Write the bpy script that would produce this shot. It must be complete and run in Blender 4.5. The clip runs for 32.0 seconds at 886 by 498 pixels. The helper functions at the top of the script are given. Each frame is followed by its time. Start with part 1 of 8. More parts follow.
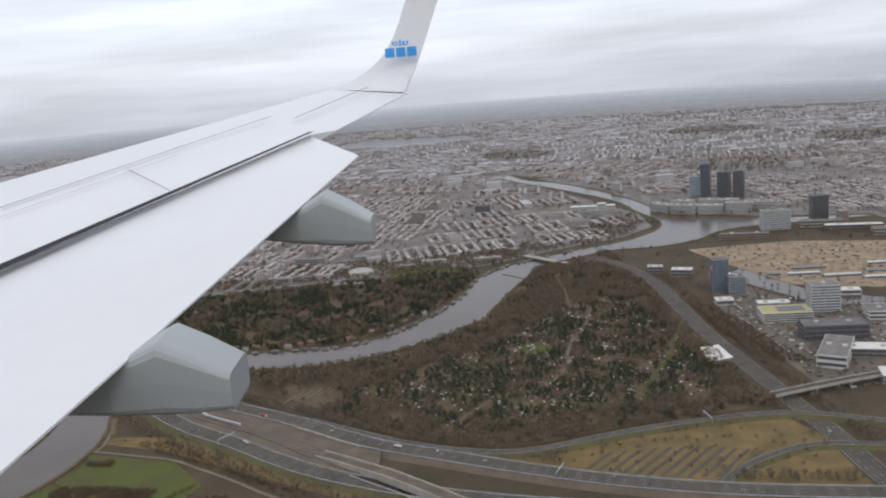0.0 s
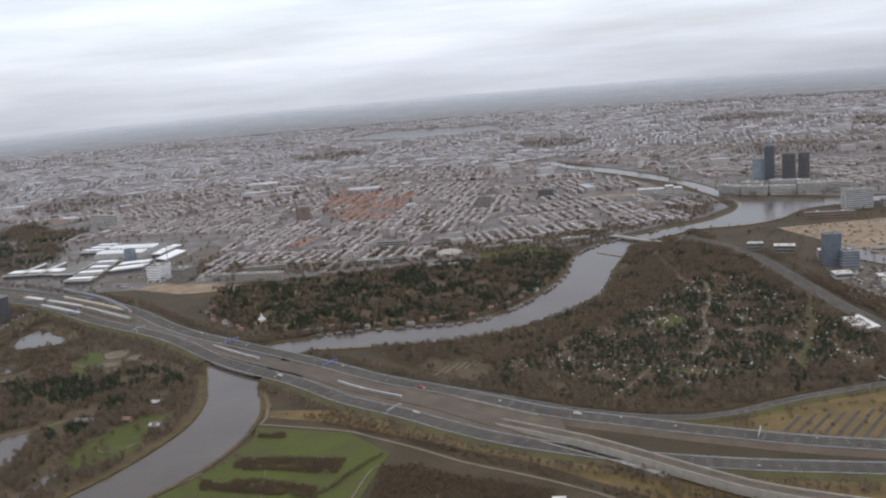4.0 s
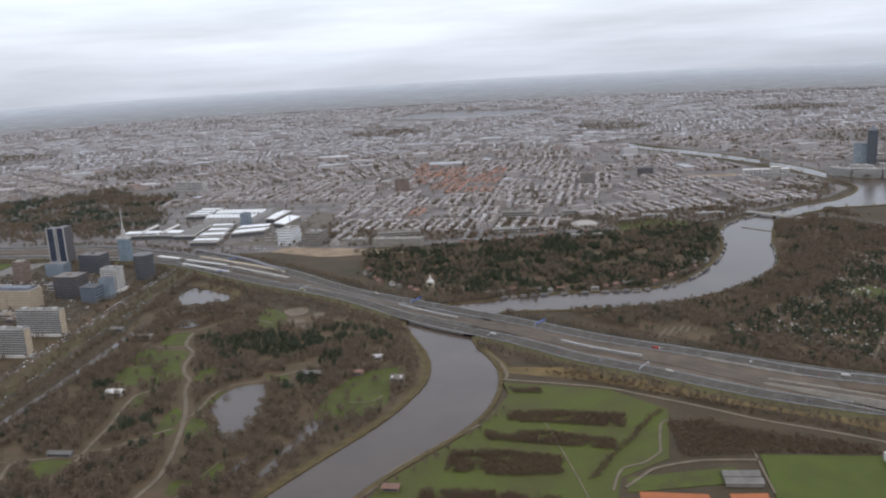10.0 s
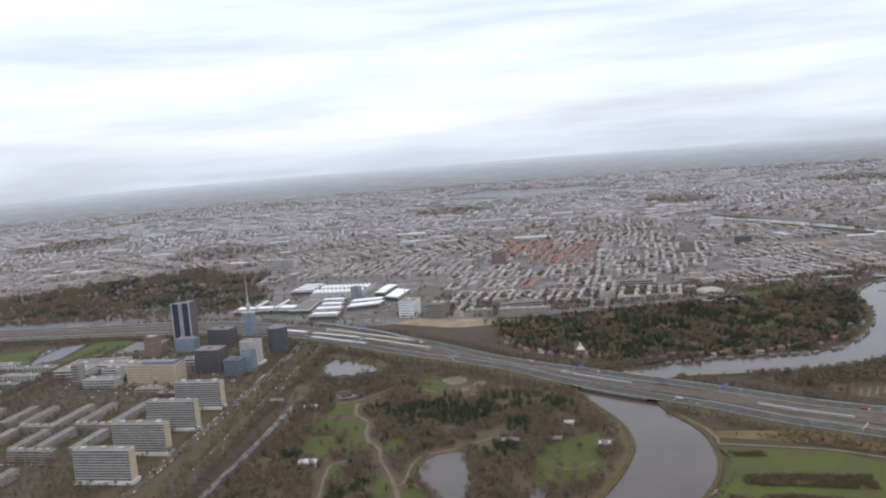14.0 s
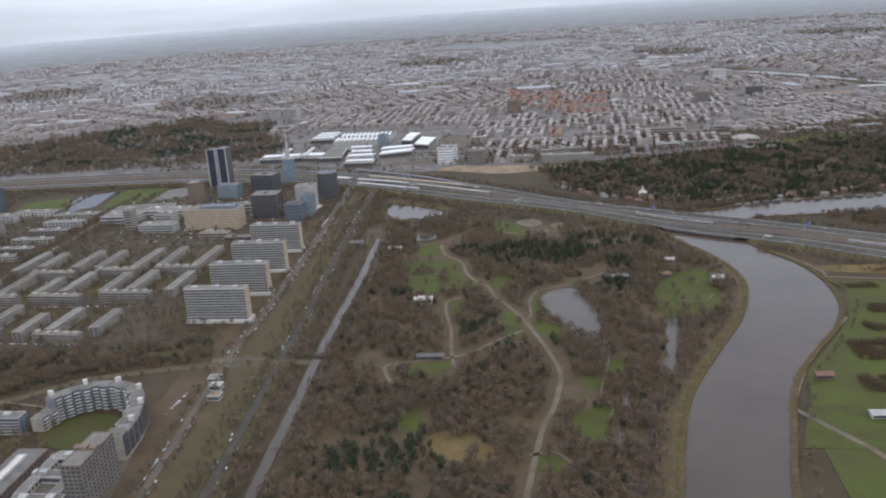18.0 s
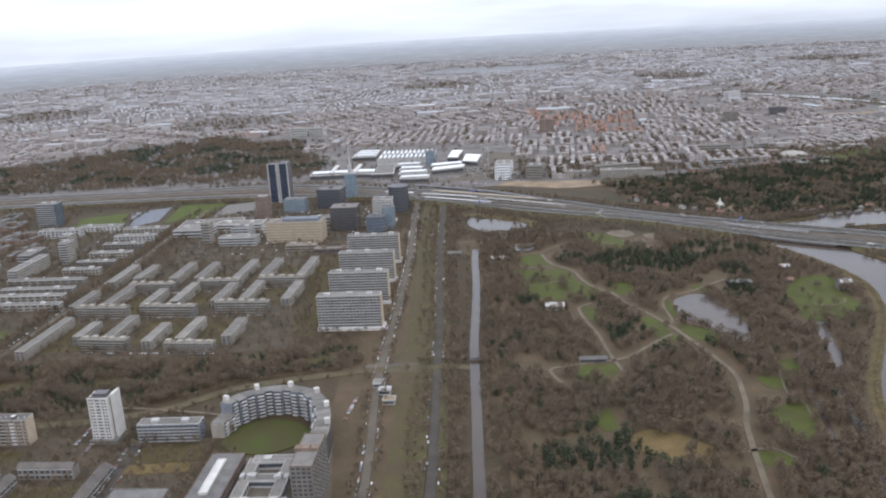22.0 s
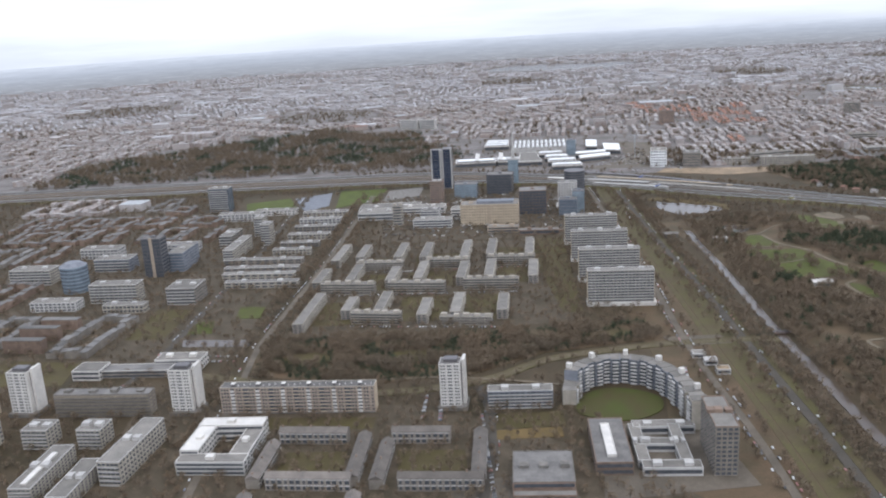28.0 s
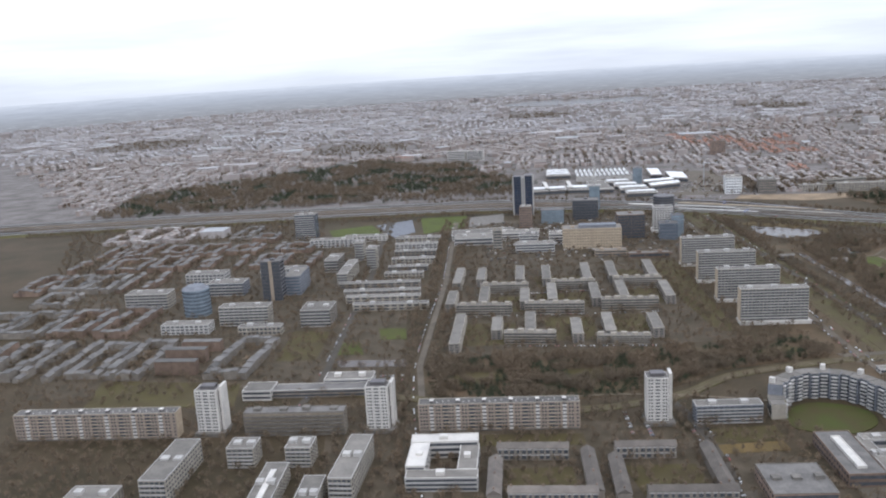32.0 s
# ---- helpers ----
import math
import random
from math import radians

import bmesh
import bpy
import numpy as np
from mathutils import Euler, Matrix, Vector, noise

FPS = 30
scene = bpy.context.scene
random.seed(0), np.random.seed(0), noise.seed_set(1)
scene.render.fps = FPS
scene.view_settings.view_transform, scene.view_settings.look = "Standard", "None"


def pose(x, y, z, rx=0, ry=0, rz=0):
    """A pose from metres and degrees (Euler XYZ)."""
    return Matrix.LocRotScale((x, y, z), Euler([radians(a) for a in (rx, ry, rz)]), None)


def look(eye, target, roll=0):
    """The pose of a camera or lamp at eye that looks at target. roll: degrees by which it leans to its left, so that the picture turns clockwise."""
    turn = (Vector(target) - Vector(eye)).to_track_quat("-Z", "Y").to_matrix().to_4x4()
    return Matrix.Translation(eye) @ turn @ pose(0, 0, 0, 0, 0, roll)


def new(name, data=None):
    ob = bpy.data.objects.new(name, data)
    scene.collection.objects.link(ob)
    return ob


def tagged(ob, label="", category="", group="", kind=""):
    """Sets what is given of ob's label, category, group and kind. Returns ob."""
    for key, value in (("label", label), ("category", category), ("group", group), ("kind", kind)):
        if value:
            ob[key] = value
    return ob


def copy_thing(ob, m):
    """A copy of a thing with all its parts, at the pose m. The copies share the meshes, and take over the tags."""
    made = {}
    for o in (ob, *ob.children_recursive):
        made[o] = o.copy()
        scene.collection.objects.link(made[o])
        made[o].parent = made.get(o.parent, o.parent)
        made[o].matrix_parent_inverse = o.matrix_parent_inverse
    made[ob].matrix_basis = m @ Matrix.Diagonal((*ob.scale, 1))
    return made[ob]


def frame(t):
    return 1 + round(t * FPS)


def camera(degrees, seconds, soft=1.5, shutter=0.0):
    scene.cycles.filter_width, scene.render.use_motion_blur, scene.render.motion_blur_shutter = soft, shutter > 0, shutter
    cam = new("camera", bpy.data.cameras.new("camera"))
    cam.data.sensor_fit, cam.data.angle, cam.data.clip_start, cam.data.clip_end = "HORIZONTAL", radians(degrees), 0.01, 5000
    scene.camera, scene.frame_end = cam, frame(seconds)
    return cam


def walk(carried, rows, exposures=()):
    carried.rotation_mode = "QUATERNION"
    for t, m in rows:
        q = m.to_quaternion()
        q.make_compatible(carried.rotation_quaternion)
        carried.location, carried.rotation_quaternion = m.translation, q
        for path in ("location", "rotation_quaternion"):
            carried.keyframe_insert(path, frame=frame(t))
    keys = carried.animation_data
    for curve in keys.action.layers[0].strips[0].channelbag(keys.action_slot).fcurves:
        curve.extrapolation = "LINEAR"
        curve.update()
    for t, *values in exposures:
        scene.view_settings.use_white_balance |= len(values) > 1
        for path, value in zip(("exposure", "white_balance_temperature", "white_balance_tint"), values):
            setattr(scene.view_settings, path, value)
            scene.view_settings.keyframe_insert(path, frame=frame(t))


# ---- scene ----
cam = camera(54.4, 32.0, soft=2.1)
# the aircraft's own frame: length of the flown way, height of the eye, and the turn that lays the ground level
METRES, EYE, TILT, LEAN, TURN = 1120.0, 292.54, -12.50, 4.70, 0.0
ROWS = [
    (0.0, -0.00024, -0.00125, 0.00039, -0.00, 0.50, -0.07),
    (0.5, -0.01701, -0.00040, -0.00223, -0.00, 0.35, 0.07),
    (1.0, -0.03373, 0.00027, -0.00480, -0.33, -0.26, -0.06),
    (1.5, -0.05039, 0.00085, -0.00732, -0.06, -0.24, 0.28),
    (2.0, -0.06698, 0.00140, -0.00981, -0.30, -1.17, -0.20),
    (2.5, -0.08351, 0.00198, -0.01227, -0.59, -2.35, -0.17),
    (4.5, -0.14907, 0.00525, -0.02197, -0.59, 1.01, 0.63),
    (5.0, -0.16533, 0.00640, -0.02437, -0.39, 1.19, 0.86),
    (5.5, -0.18155, 0.00768, -0.02677, -0.18, 1.04, 0.35),
    (6.0, -0.19773, 0.00910, -0.02915, -0.19, 0.17, -0.73),
    (6.5, -0.21389, 0.01065, -0.03152, -0.62, -1.80, -1.36),
    (7.0, -0.23001, 0.01231, -0.03389, -0.96, -2.45, -1.20),
    (7.5, -0.24610, 0.01408, -0.03623, -1.13, -1.51, -0.20),
    (8.0, -0.26217, 0.01594, -0.03857, -1.78, -0.60, -1.05),
    (8.5, -0.27822, 0.01788, -0.04089, -1.79, 0.20, -0.41),
    (9.0, -0.29425, 0.01987, -0.04319, -1.71, 0.21, 0.62),
    (9.5, -0.31026, 0.02191, -0.04548, -1.64, -0.65, -0.36),
    (10.0, -0.32625, 0.02397, -0.04774, -1.61, -0.46, -1.21),
    (10.5, -0.34221, 0.02606, -0.04999, -1.69, -0.58, -1.20),
    (11.0, -0.35816, 0.02814, -0.05221, -1.30, -0.33, -1.17),
    (11.5, -0.37408, 0.03022, -0.05442, -1.20, 0.31, -0.94),
    (12.0, -0.38997, 0.03227, -0.05661, -0.81, 1.13, -0.58),
    (12.5, -0.40583, 0.03430, -0.05877, -0.67, 1.98, -0.97),
    (13.0, -0.42166, 0.03630, -0.06092, -0.35, 4.40, -0.73),
    (13.5, -0.43745, 0.03826, -0.06305, 0.11, 5.32, -0.39),
    (15.5, -0.50018, 0.04567, -0.07141, -2.35, 3.03, -0.31),
    (16.0, -0.51573, 0.04742, -0.07347, -3.66, 2.77, -0.43),
    (16.5, -0.53122, 0.04914, -0.07552, -3.48, 1.25, 0.93),
    (17.0, -0.54665, 0.05083, -0.07755, -3.79, -1.80, 0.23),
    (17.5, -0.56202, 0.05250, -0.07958, -4.09, -3.97, 1.72),
    (18.0, -0.57733, 0.05416, -0.08159, -3.95, -4.29, -0.20),
    (18.5, -0.59257, 0.05581, -0.08360, -4.11, -2.80, -0.63),
    (19.0, -0.60774, 0.05746, -0.08560, -4.46, -1.76, -0.05),
    (19.5, -0.62285, 0.05912, -0.08759, -4.52, -0.14, -0.56),
    (20.0, -0.63789, 0.06079, -0.08958, -5.15, 0.27, 0.65),
    (20.5, -0.65286, 0.06249, -0.09155, -5.69, -0.07, -0.09),
    (21.0, -0.66778, 0.06422, -0.09351, -6.13, -1.37, -0.08),
    (21.5, -0.68263, 0.06598, -0.09545, -6.51, -2.05, 0.05),
    (22.0, -0.69743, 0.06778, -0.09738, -6.49, -2.45, -0.11),
    (22.5, -0.71218, 0.06962, -0.09930, -6.50, -2.70, 0.12),
    (23.0, -0.72688, 0.07151, -0.10119, -6.48, -2.82, -0.54),
    (23.5, -0.74153, 0.07345, -0.10306, -6.50, 0.79, 0.19),
    (24.0, -0.75614, 0.07544, -0.10491, -6.25, 1.67, 1.19),
    (24.5, -0.77072, 0.07747, -0.10673, -6.65, 1.41, 0.85),
    (25.0, -0.78526, 0.07954, -0.10852, -6.57, 0.99, 0.10),
    (25.5, -0.79976, 0.08166, -0.11029, -6.25, 0.48, -0.10),
    (27.5, -0.85745, 0.09037, -0.11703, -5.70, -1.83, -0.06),
    (28.0, -0.87176, 0.09258, -0.11864, -5.53, -2.21, -0.24),
    (28.5, -0.88602, 0.09478, -0.12024, -5.28, -0.87, 0.30),
    (29.0, -0.90020, 0.09697, -0.12182, -5.17, -0.28, 0.43),
    (29.5, -0.91428, 0.09913, -0.12340, -5.40, -0.39, 0.22),
    (30.0, -0.92824, 0.10127, -0.12499, -5.55, -0.27, 0.36),
    (30.5, -0.94205, 0.10337, -0.12661, -5.88, 0.14, 0.49),
    (31.0, -0.95566, 0.10545, -0.12828, -6.18, 0.35, 0.22),
    (31.5, -0.96903, 0.10749, -0.13002, -6.26, 0.37, -0.09),
    (32.0, -0.98210, 0.10951, -0.13187, -6.39, 0.29, -0.08),
]
EXPOSURES = [(t, stops, 6560.0 if t < 5 else 6400.0 if t < 15 else 6240.0, 10.0) for t, stops in ((0.0, -0.04), (9.0, 0.02), (12.0, 0.06), (13.0, 0.16), (16.0, 0.1), (18.0, 0.1), (20.0, 0.28), (21.0, 0.34), (23.0, 0.45), (24.0, 0.52), (25.0, 0.5), (28.0, 0.44), (32.0, 0.34))]
walk(cam, [(t, pose(0, 0, EYE, TILT, LEAN, TURN) @ pose(METRES * x, METRES * y, METRES * z, 90 + pitch, roll, yaw))
           for t, x, y, z, yaw, pitch, roll in ROWS], EXPOSURES)

# ---- sky and light ----
world = bpy.data.worlds.new("overcast")
scene.world = world
world.use_nodes = True
wn, wl = world.node_tree.nodes, world.node_tree.links
wn.clear()


def wnode(kind, **values):
    n = wn.new(kind)
    for key, value in values.items():
        n.inputs[key].default_value = value
    return n


w_out, w_bg = wn.new("ShaderNodeOutputWorld"), wn.new("ShaderNodeBackground")
w_co, w_sep = wn.new("ShaderNodeTexCoord"), wn.new("ShaderNodeSeparateXYZ")
w_ramp = wn.new("ShaderNodeValToRGB")
w_map = wn.new("ShaderNodeMapping")
w_map.inputs["Scale"].default_value = (1.6, 1.6, 17.0)
w_map.inputs["Rotation"].default_value = (0.02, 0.05, 0.3)
w_noise = wnode("ShaderNodeTexNoise", Scale=1.7, Detail=5.0, Roughness=0.55)
w_cloud = wn.new("ShaderNodeMapRange")
w_cloud.inputs["From Min"].default_value, w_cloud.inputs["From Max"].default_value = 0.32, 0.68
w_cloud.inputs["To Min"].default_value, w_cloud.inputs["To Max"].default_value = 0.76, 1.1
w_mul = wn.new("ShaderNodeMix")
w_mul.data_type, w_mul.blend_type = "RGBA", "MULTIPLY"
w_mul.inputs["Factor"].default_value = 1.0
els = w_ramp.color_ramp.elements
els[0].position, els[0].color = 0.0, (0.39, 0.418, 0.476, 1)
els[1].position, els[1].color = 1.0, (0.885, 0.925, 1.02, 1)
for at, c in ((0.475, (0.38, 0.403, 0.461, 1)), (0.486, (0.435, 0.462, 0.528, 1)), (0.498, (0.495, 0.525, 0.597, 1)), (0.52, (0.545, 0.58, 0.658, 1)), (0.56, (0.577, 0.613, 0.69, 1)), (0.62, (0.603, 0.64, 0.72, 1)), (0.72, (0.72, 0.76, 0.855, 1))):
    el = els.new(at)
    el.color = c
w_half = wn.new("ShaderNodeMapRange")
w_half.inputs["From Min"].default_value = -1.0
w_sky = wn.new("ShaderNodeTexSky")
w_sky.sky_type, w_sky.sun_disc = "NISHITA", False
w_sky.sun_elevation, w_sky.sun_rotation = radians(38), radians(160)
w_mix = wn.new("ShaderNodeMix")
w_mix.data_type = "RGBA"
w_mix.inputs["Factor"].default_value = 0.012
w_bg.inputs["Strength"].default_value = 1.47
wl.new(w_co.outputs["Generated"], w_sep.inputs[0])
wl.new(w_sep.outputs["Z"], w_half.inputs["Value"])
wl.new(w_half.outputs["Result"], w_ramp.inputs["Fac"])
wl.new(w_co.outputs["Generated"], w_map.inputs["Vector"])
wl.new(w_map.outputs["Vector"], w_noise.inputs["Vector"])
wl.new(w_noise.outputs["Fac"], w_cloud.inputs["Value"])
wl.new(w_ramp.outputs["Color"], w_mul.inputs[6])
wl.new(w_cloud.outputs["Result"], w_mul.inputs[7])
wl.new(w_mul.outputs[2], w_mix.inputs[6])
wl.new(w_sky.outputs["Color"], w_mix.inputs[7])
wl.new(w_mix.outputs[2], w_bg.inputs["Color"])
wl.new(w_bg.outputs["Background"], w_out.inputs["Surface"])

sun = new("sun", bpy.data.lights.new("sun", "SUN"))
sun.data.energy, sun.data.angle, sun.data.color = 0.6, radians(24), (1.0, 0.97, 0.93)
sun.matrix_world = look((0, 0, 500), (0 - 180, 420, 0))


# ---- materials ----
def material(name, colour, dark=None, scale=0.2, fine=2.0, rough=0.85, metal=0.0, bump=0.3, island=None, each=0.0, spec=0.3, detail=6.0, grainy=0.15):
    """A surface with stains at one scale and grain at a second one. island: colours from which every loose piece takes one;
    each: how far whole objects differ in brightness."""
    m = bpy.data.materials.new(name)
    m.use_nodes = True
    ns, ls = m.node_tree.nodes, m.node_tree.links
    bsdf = ns["Principled BSDF"]
    bsdf.inputs["Roughness"].default_value, bsdf.inputs["Metallic"].default_value = rough, metal
    bsdf.inputs["Specular IOR Level"].default_value = spec
    geo = ns.new("ShaderNodeNewGeometry")
    big, small = ns.new("ShaderNodeTexNoise"), ns.new("ShaderNodeTexNoise")
    big.inputs["Scale"].default_value, big.inputs["Detail"].default_value = scale, detail
    small.inputs["Scale"].default_value, small.inputs["Detail"].default_value = fine, 3.0
    big.inputs["Roughness"].default_value = 0.62
    for n in (big, small):
        ls.new(geo.outputs["Position"], n.inputs["Vector"])
    ramp = ns.new("ShaderNodeValToRGB")
    dark = dark or tuple(0.62 * c for c in colour)
    ramp.color_ramp.elements[0].position, ramp.color_ramp.elements[0].color = 0.34, (*dark, 1)
    ramp.color_ramp.elements[1].position, ramp.color_ramp.elements[1].color = 0.66, (*colour, 1)
    ls.new(big.outputs["Fac"], ramp.inputs["Fac"])
    out = ramp.outputs["Color"]
    if island:
        pick = ns.new("ShaderNodeValToRGB")
        pick.color_ramp.interpolation = "CONSTANT"
        for k, c in enumerate(island):
            el = pick.color_ramp.elements[k] if k < 2 else pick.color_ramp.elements.new(k / len(island))
            el.position, el.color = k / len(island), (*c, 1)
        ls.new(geo.outputs["Random Per Island"], pick.inputs["Fac"])
        mix = ns.new("ShaderNodeMix")
        mix.data_type, mix.blend_type = "RGBA", "MIX"
        mix.inputs["Factor"].default_value = 0.58
        ls.new(out, mix.inputs[6])
        ls.new(pick.outputs["Color"], mix.inputs[7])
        out = mix.outputs[2]
    grain = ns.new("ShaderNodeMapRange")
    grain.inputs["From Min"].default_value, grain.inputs["From Max"].default_value = 0.3, 0.7
    grain.inputs["To Min"].default_value, grain.inputs["To Max"].default_value = 1 - grainy, 1 + grainy
    ls.new(small.outputs["Fac"], grain.inputs["Value"])
    value = grain.outputs["Result"]
    if each:
        info, span, times = ns.new("ShaderNodeObjectInfo"), ns.new("ShaderNodeMapRange"), ns.new("ShaderNodeMath")
        span.inputs["To Min"].default_value, span.inputs["To Max"].default_value = 1 - each, 1 + each
        times.operation = "MULTIPLY"
        ls.new(info.outputs["Random"], span.inputs["Value"])
        ls.new(span.outputs["Result"], times.inputs[0])
        ls.new(value, times.inputs[1])
        value = times.outputs["Value"]
    mul = ns.new("ShaderNodeMix")
    mul.data_type, mul.blend_type = "RGBA", "MULTIPLY"
    mul.inputs["Factor"].default_value = 1.0
    ls.new(out, mul.inputs[6])
    ls.new(value, mul.inputs[7])
    ls.new(mul.outputs[2], bsdf.inputs["Base Color"])
    if bump:
        b = ns.new("ShaderNodeBump")
        b.inputs["Strength"].default_value, b.inputs["Distance"].default_value = bump, 0.3
        ls.new(small.outputs["Fac"], b.inputs["Height"])
        ls.new(b.outputs["Normal"], bsdf.inputs["Normal"])
    return m


M_GROUND = material("urban_ground", (0.06747, 0.04712, 0.0264), (0.03913, 0.02973, 0.01402), 0.02, 0.4)
M_LITTER = material("leaf_litter", (0.103, 0.067, 0.038), (0.062, 0.048, 0.025), 0.045, 0.9)
M_GRASS = material("grass", (0.06552, 0.08034, 0.011), (0.05335, 0.04959, 0.014), 0.07, 1.5, detail=9.0)
M_MEADOW = material("meadow_grass", (0.06592, 0.0782, 0.011), (0.05974, 0.05635, 0.016), 0.03, 1.5, detail=9.0)
M_PITCH = material("sports_turf", (0.066, 0.082, 0.01), (0.054, 0.064, 0.011), 0.05, 2.0)
M_DRY = material("dry_grass", (0.1574, 0.1037, 0.04057), (0.09137, 0.06582, 0.02485), 0.05, 1.2)
M_SAND = material("building_sand", (0.29, 0.212, 0.135), (0.15, 0.112, 0.075), 0.045, 0.8, detail=9.0, grainy=0.3)
M_ASPHALT = material("asphalt", (0.085, 0.074, 0.061), (0.06, 0.052, 0.043), 0.06, 3.0, rough=0.9, spec=0.2)
M_PAVING = material("paving", (0.1309, 0.1068, 0.08184), (0.08355, 0.06956, 0.05246), 0.06, 2.0)
M_PATH = material("park_path", (0.1547, 0.1241, 0.08534), (0.1013, 0.08146, 0.05625), 0.08, 2.0)
M_BALLAST = material("ballast", (0.1264, 0.09545, 0.06854), (0.08055, 0.06208, 0.04594), 0.07, 3.0)
M_RAIL = material("rail_steel", (0.3, 0.27, 0.24), rough=0.4, metal=0.9, bump=0)
M_LINE = material("road_paint", (0.42, 0.42, 0.41), (0.3, 0.3, 0.3), 0.8, 4.0, bump=0)
M_CONC = material("concrete", (0.3732, 0.3428, 0.3019), (0.2385, 0.2186, 0.195), 0.25, 3.0)
M_CONC_D = material("stained_concrete", (0.192, 0.1748, 0.1548), (0.1152, 0.1058, 0.0946), 0.25, 3.0)
M_BANK = material("reed_bank", (0.1138, 0.08082, 0.03341), (0.06448, 0.04907, 0.02074), 0.12, 1.5)
M_CLAY = material("red_clay_court", (0.336, 0.1131, 0.045), (0.272, 0.0897, 0.0375), 0.08, 2.0)
M_WHITE = material("white_panel", (0.568, 0.5359, 0.4905), (0.4515, 0.4259, 0.3949), 0.12, 2.0, rough=0.5, bump=0.05, each=0.06)
M_LIGHT = material("light_grey_panel", (0.4416, 0.4232, 0.3956), (0.3356, 0.3216, 0.3046), 0.15, 2.0, each=0.1)
M_ROOF = material("bitumen_roof", (0.1653, 0.1535, 0.1424), (0.1044, 0.09794, 0.0924), 0.12, 1.5, each=0.25)
M_ROOF_L = material("gravel_roof", (0.1973, 0.1798, 0.1591), (0.1315, 0.1213, 0.108), 0.12, 1.5, each=0.2)
M_TILE = material("orange_roof_tile", (0.2, 0.11, 0.08), (0.14, 0.085, 0.068), 0.15, 2.5, each=0.2)
M_TILE_D = material("grey_roof_tile", (0.1628, 0.14, 0.1215), (0.105, 0.092, 0.081), 0.15, 2.5, each=0.25)
M_BRICK = material("brown_brick", (0.2258, 0.16, 0.1215), (0.147, 0.105, 0.081), 0.2, 3.0, each=0.25)
M_BRICK_G = material("grey_brick", (0.2218, 0.1942, 0.1632), (0.1514, 0.1345, 0.1147), 0.2, 3.0, each=0.2)
M_BEIGE = material("beige_concrete", (0.365, 0.295, 0.225), (0.285, 0.228, 0.172), 0.2, 3.0)
M_SLAB = material("slab_concrete", (0.3528, 0.3164, 0.2639), (0.2556, 0.2295, 0.1923), 0.2, 3.0)
M_FLAT = material("weathered_flat_concrete", (0.255, 0.225, 0.192), (0.175, 0.155, 0.135), 0.2, 3.0, each=0.12)
M_PANEL = material("pinkish_panel", (0.3182, 0.2537, 0.2021), (0.2494, 0.1961, 0.1565), 0.35, 3.0)
M_TAN = material("tan_panel", (0.4621, 0.3726, 0.2691), (0.354, 0.2898, 0.2153), 0.2, 3.0)
M_GLASS = material("dark_window", (0.085, 0.09, 0.1), (0.055, 0.06, 0.068), 0.4, 3.0, rough=0.15, bump=0, spec=0.6)
M_GLASS_N = material("night_blue_glass", (0.03, 0.045, 0.075), (0.02, 0.03, 0.05), 0.15, 2.0, rough=0.12, bump=0, spec=0.5)
M_GLASS_B = material("blue_glass", (0.125, 0.147, 0.175), (0.085, 0.1, 0.122), 0.15, 2.0, rough=0.12, bump=0, spec=0.7)
M_GLASS_L = material("pale_glass", (0.23, 0.28, 0.315), (0.16, 0.2, 0.23), 0.15, 2.0, rough=0.12, bump=0, spec=0.7)
M_DARK = material("dark_cladding", (0.125, 0.1152, 0.1164), (0.0875, 0.0816, 0.084), 0.2, 2.0, rough=0.5)
M_TEAL = material("grey_blue_panel", (0.2, 0.208, 0.228), (0.14, 0.147, 0.165), 0.2, 2.0, each=0.1)
M_BLUE = material("blue_sign_paint", (0.03, 0.11, 0.5), rough=0.5, bump=0)
M_RED = material("red_paint", (0.42, 0.06, 0.04), rough=0.5, bump=0)
M_YELLOW = material("yellow_paint", (0.36, 0.32, 0.13), rough=0.5, bump=0)
M_STEEL = material("galvanised_steel", (0.45, 0.46, 0.47), rough=0.5, metal=0.4, bump=0)
M_RUBBER = material("black_rubber", (0.02, 0.02, 0.02), bump=0)
M_TRUNK = material("bark", (0.075, 0.06, 0.05), scale=1.0)
M_TWIG = material("bare_twigs", (0.163, 0.116, 0.074), (0.09, 0.078, 0.056), 0.016, 0.7, bump=0,
                  island=[(0.138, 0.1, 0.068), (0.15, 0.11, 0.075), (0.122, 0.09, 0.063), (0.168, 0.117, 0.075), (0.13, 0.104, 0.068)])
M_EVER = material("evergreen_leaf", (0.04333, 0.05354, 0.02761), (0.02528, 0.03458, 0.01904), 0.03, 0.7, bump=0,
                  island=[(0.0325, 0.0435, 0.0238), (0.04333, 0.05466, 0.02666), (0.02528, 0.03458, 0.01999), (0.05777, 0.06247, 0.03046)])
M_SHRUB = material("shrub_twigs", (0.1126, 0.07351, 0.04291), (0.07358, 0.04848, 0.02992), 0.03, 0.7, bump=0,
                   island=[(0.09086, 0.061, 0.03771), (0.1212, 0.07664, 0.04291), (0.1039, 0.07429, 0.04031)])
M_REED = material("dry_reeds", (0.168, 0.129, 0.0576), (0.0924, 0.0731, 0.036), 0.05, 0.8, bump=0, island=[(0.1428, 0.1118, 0.0504), (0.1848, 0.1419, 0.0648), (0.0924, 0.086, 0.036), (0.1176, 0.0946, 0.0468)])
M_STREET = material("worn_street", (0.0905, 0.0690, 0.0465), (0.0452, 0.0345, 0.0186), 0.06, 0.8, detail=9.0)
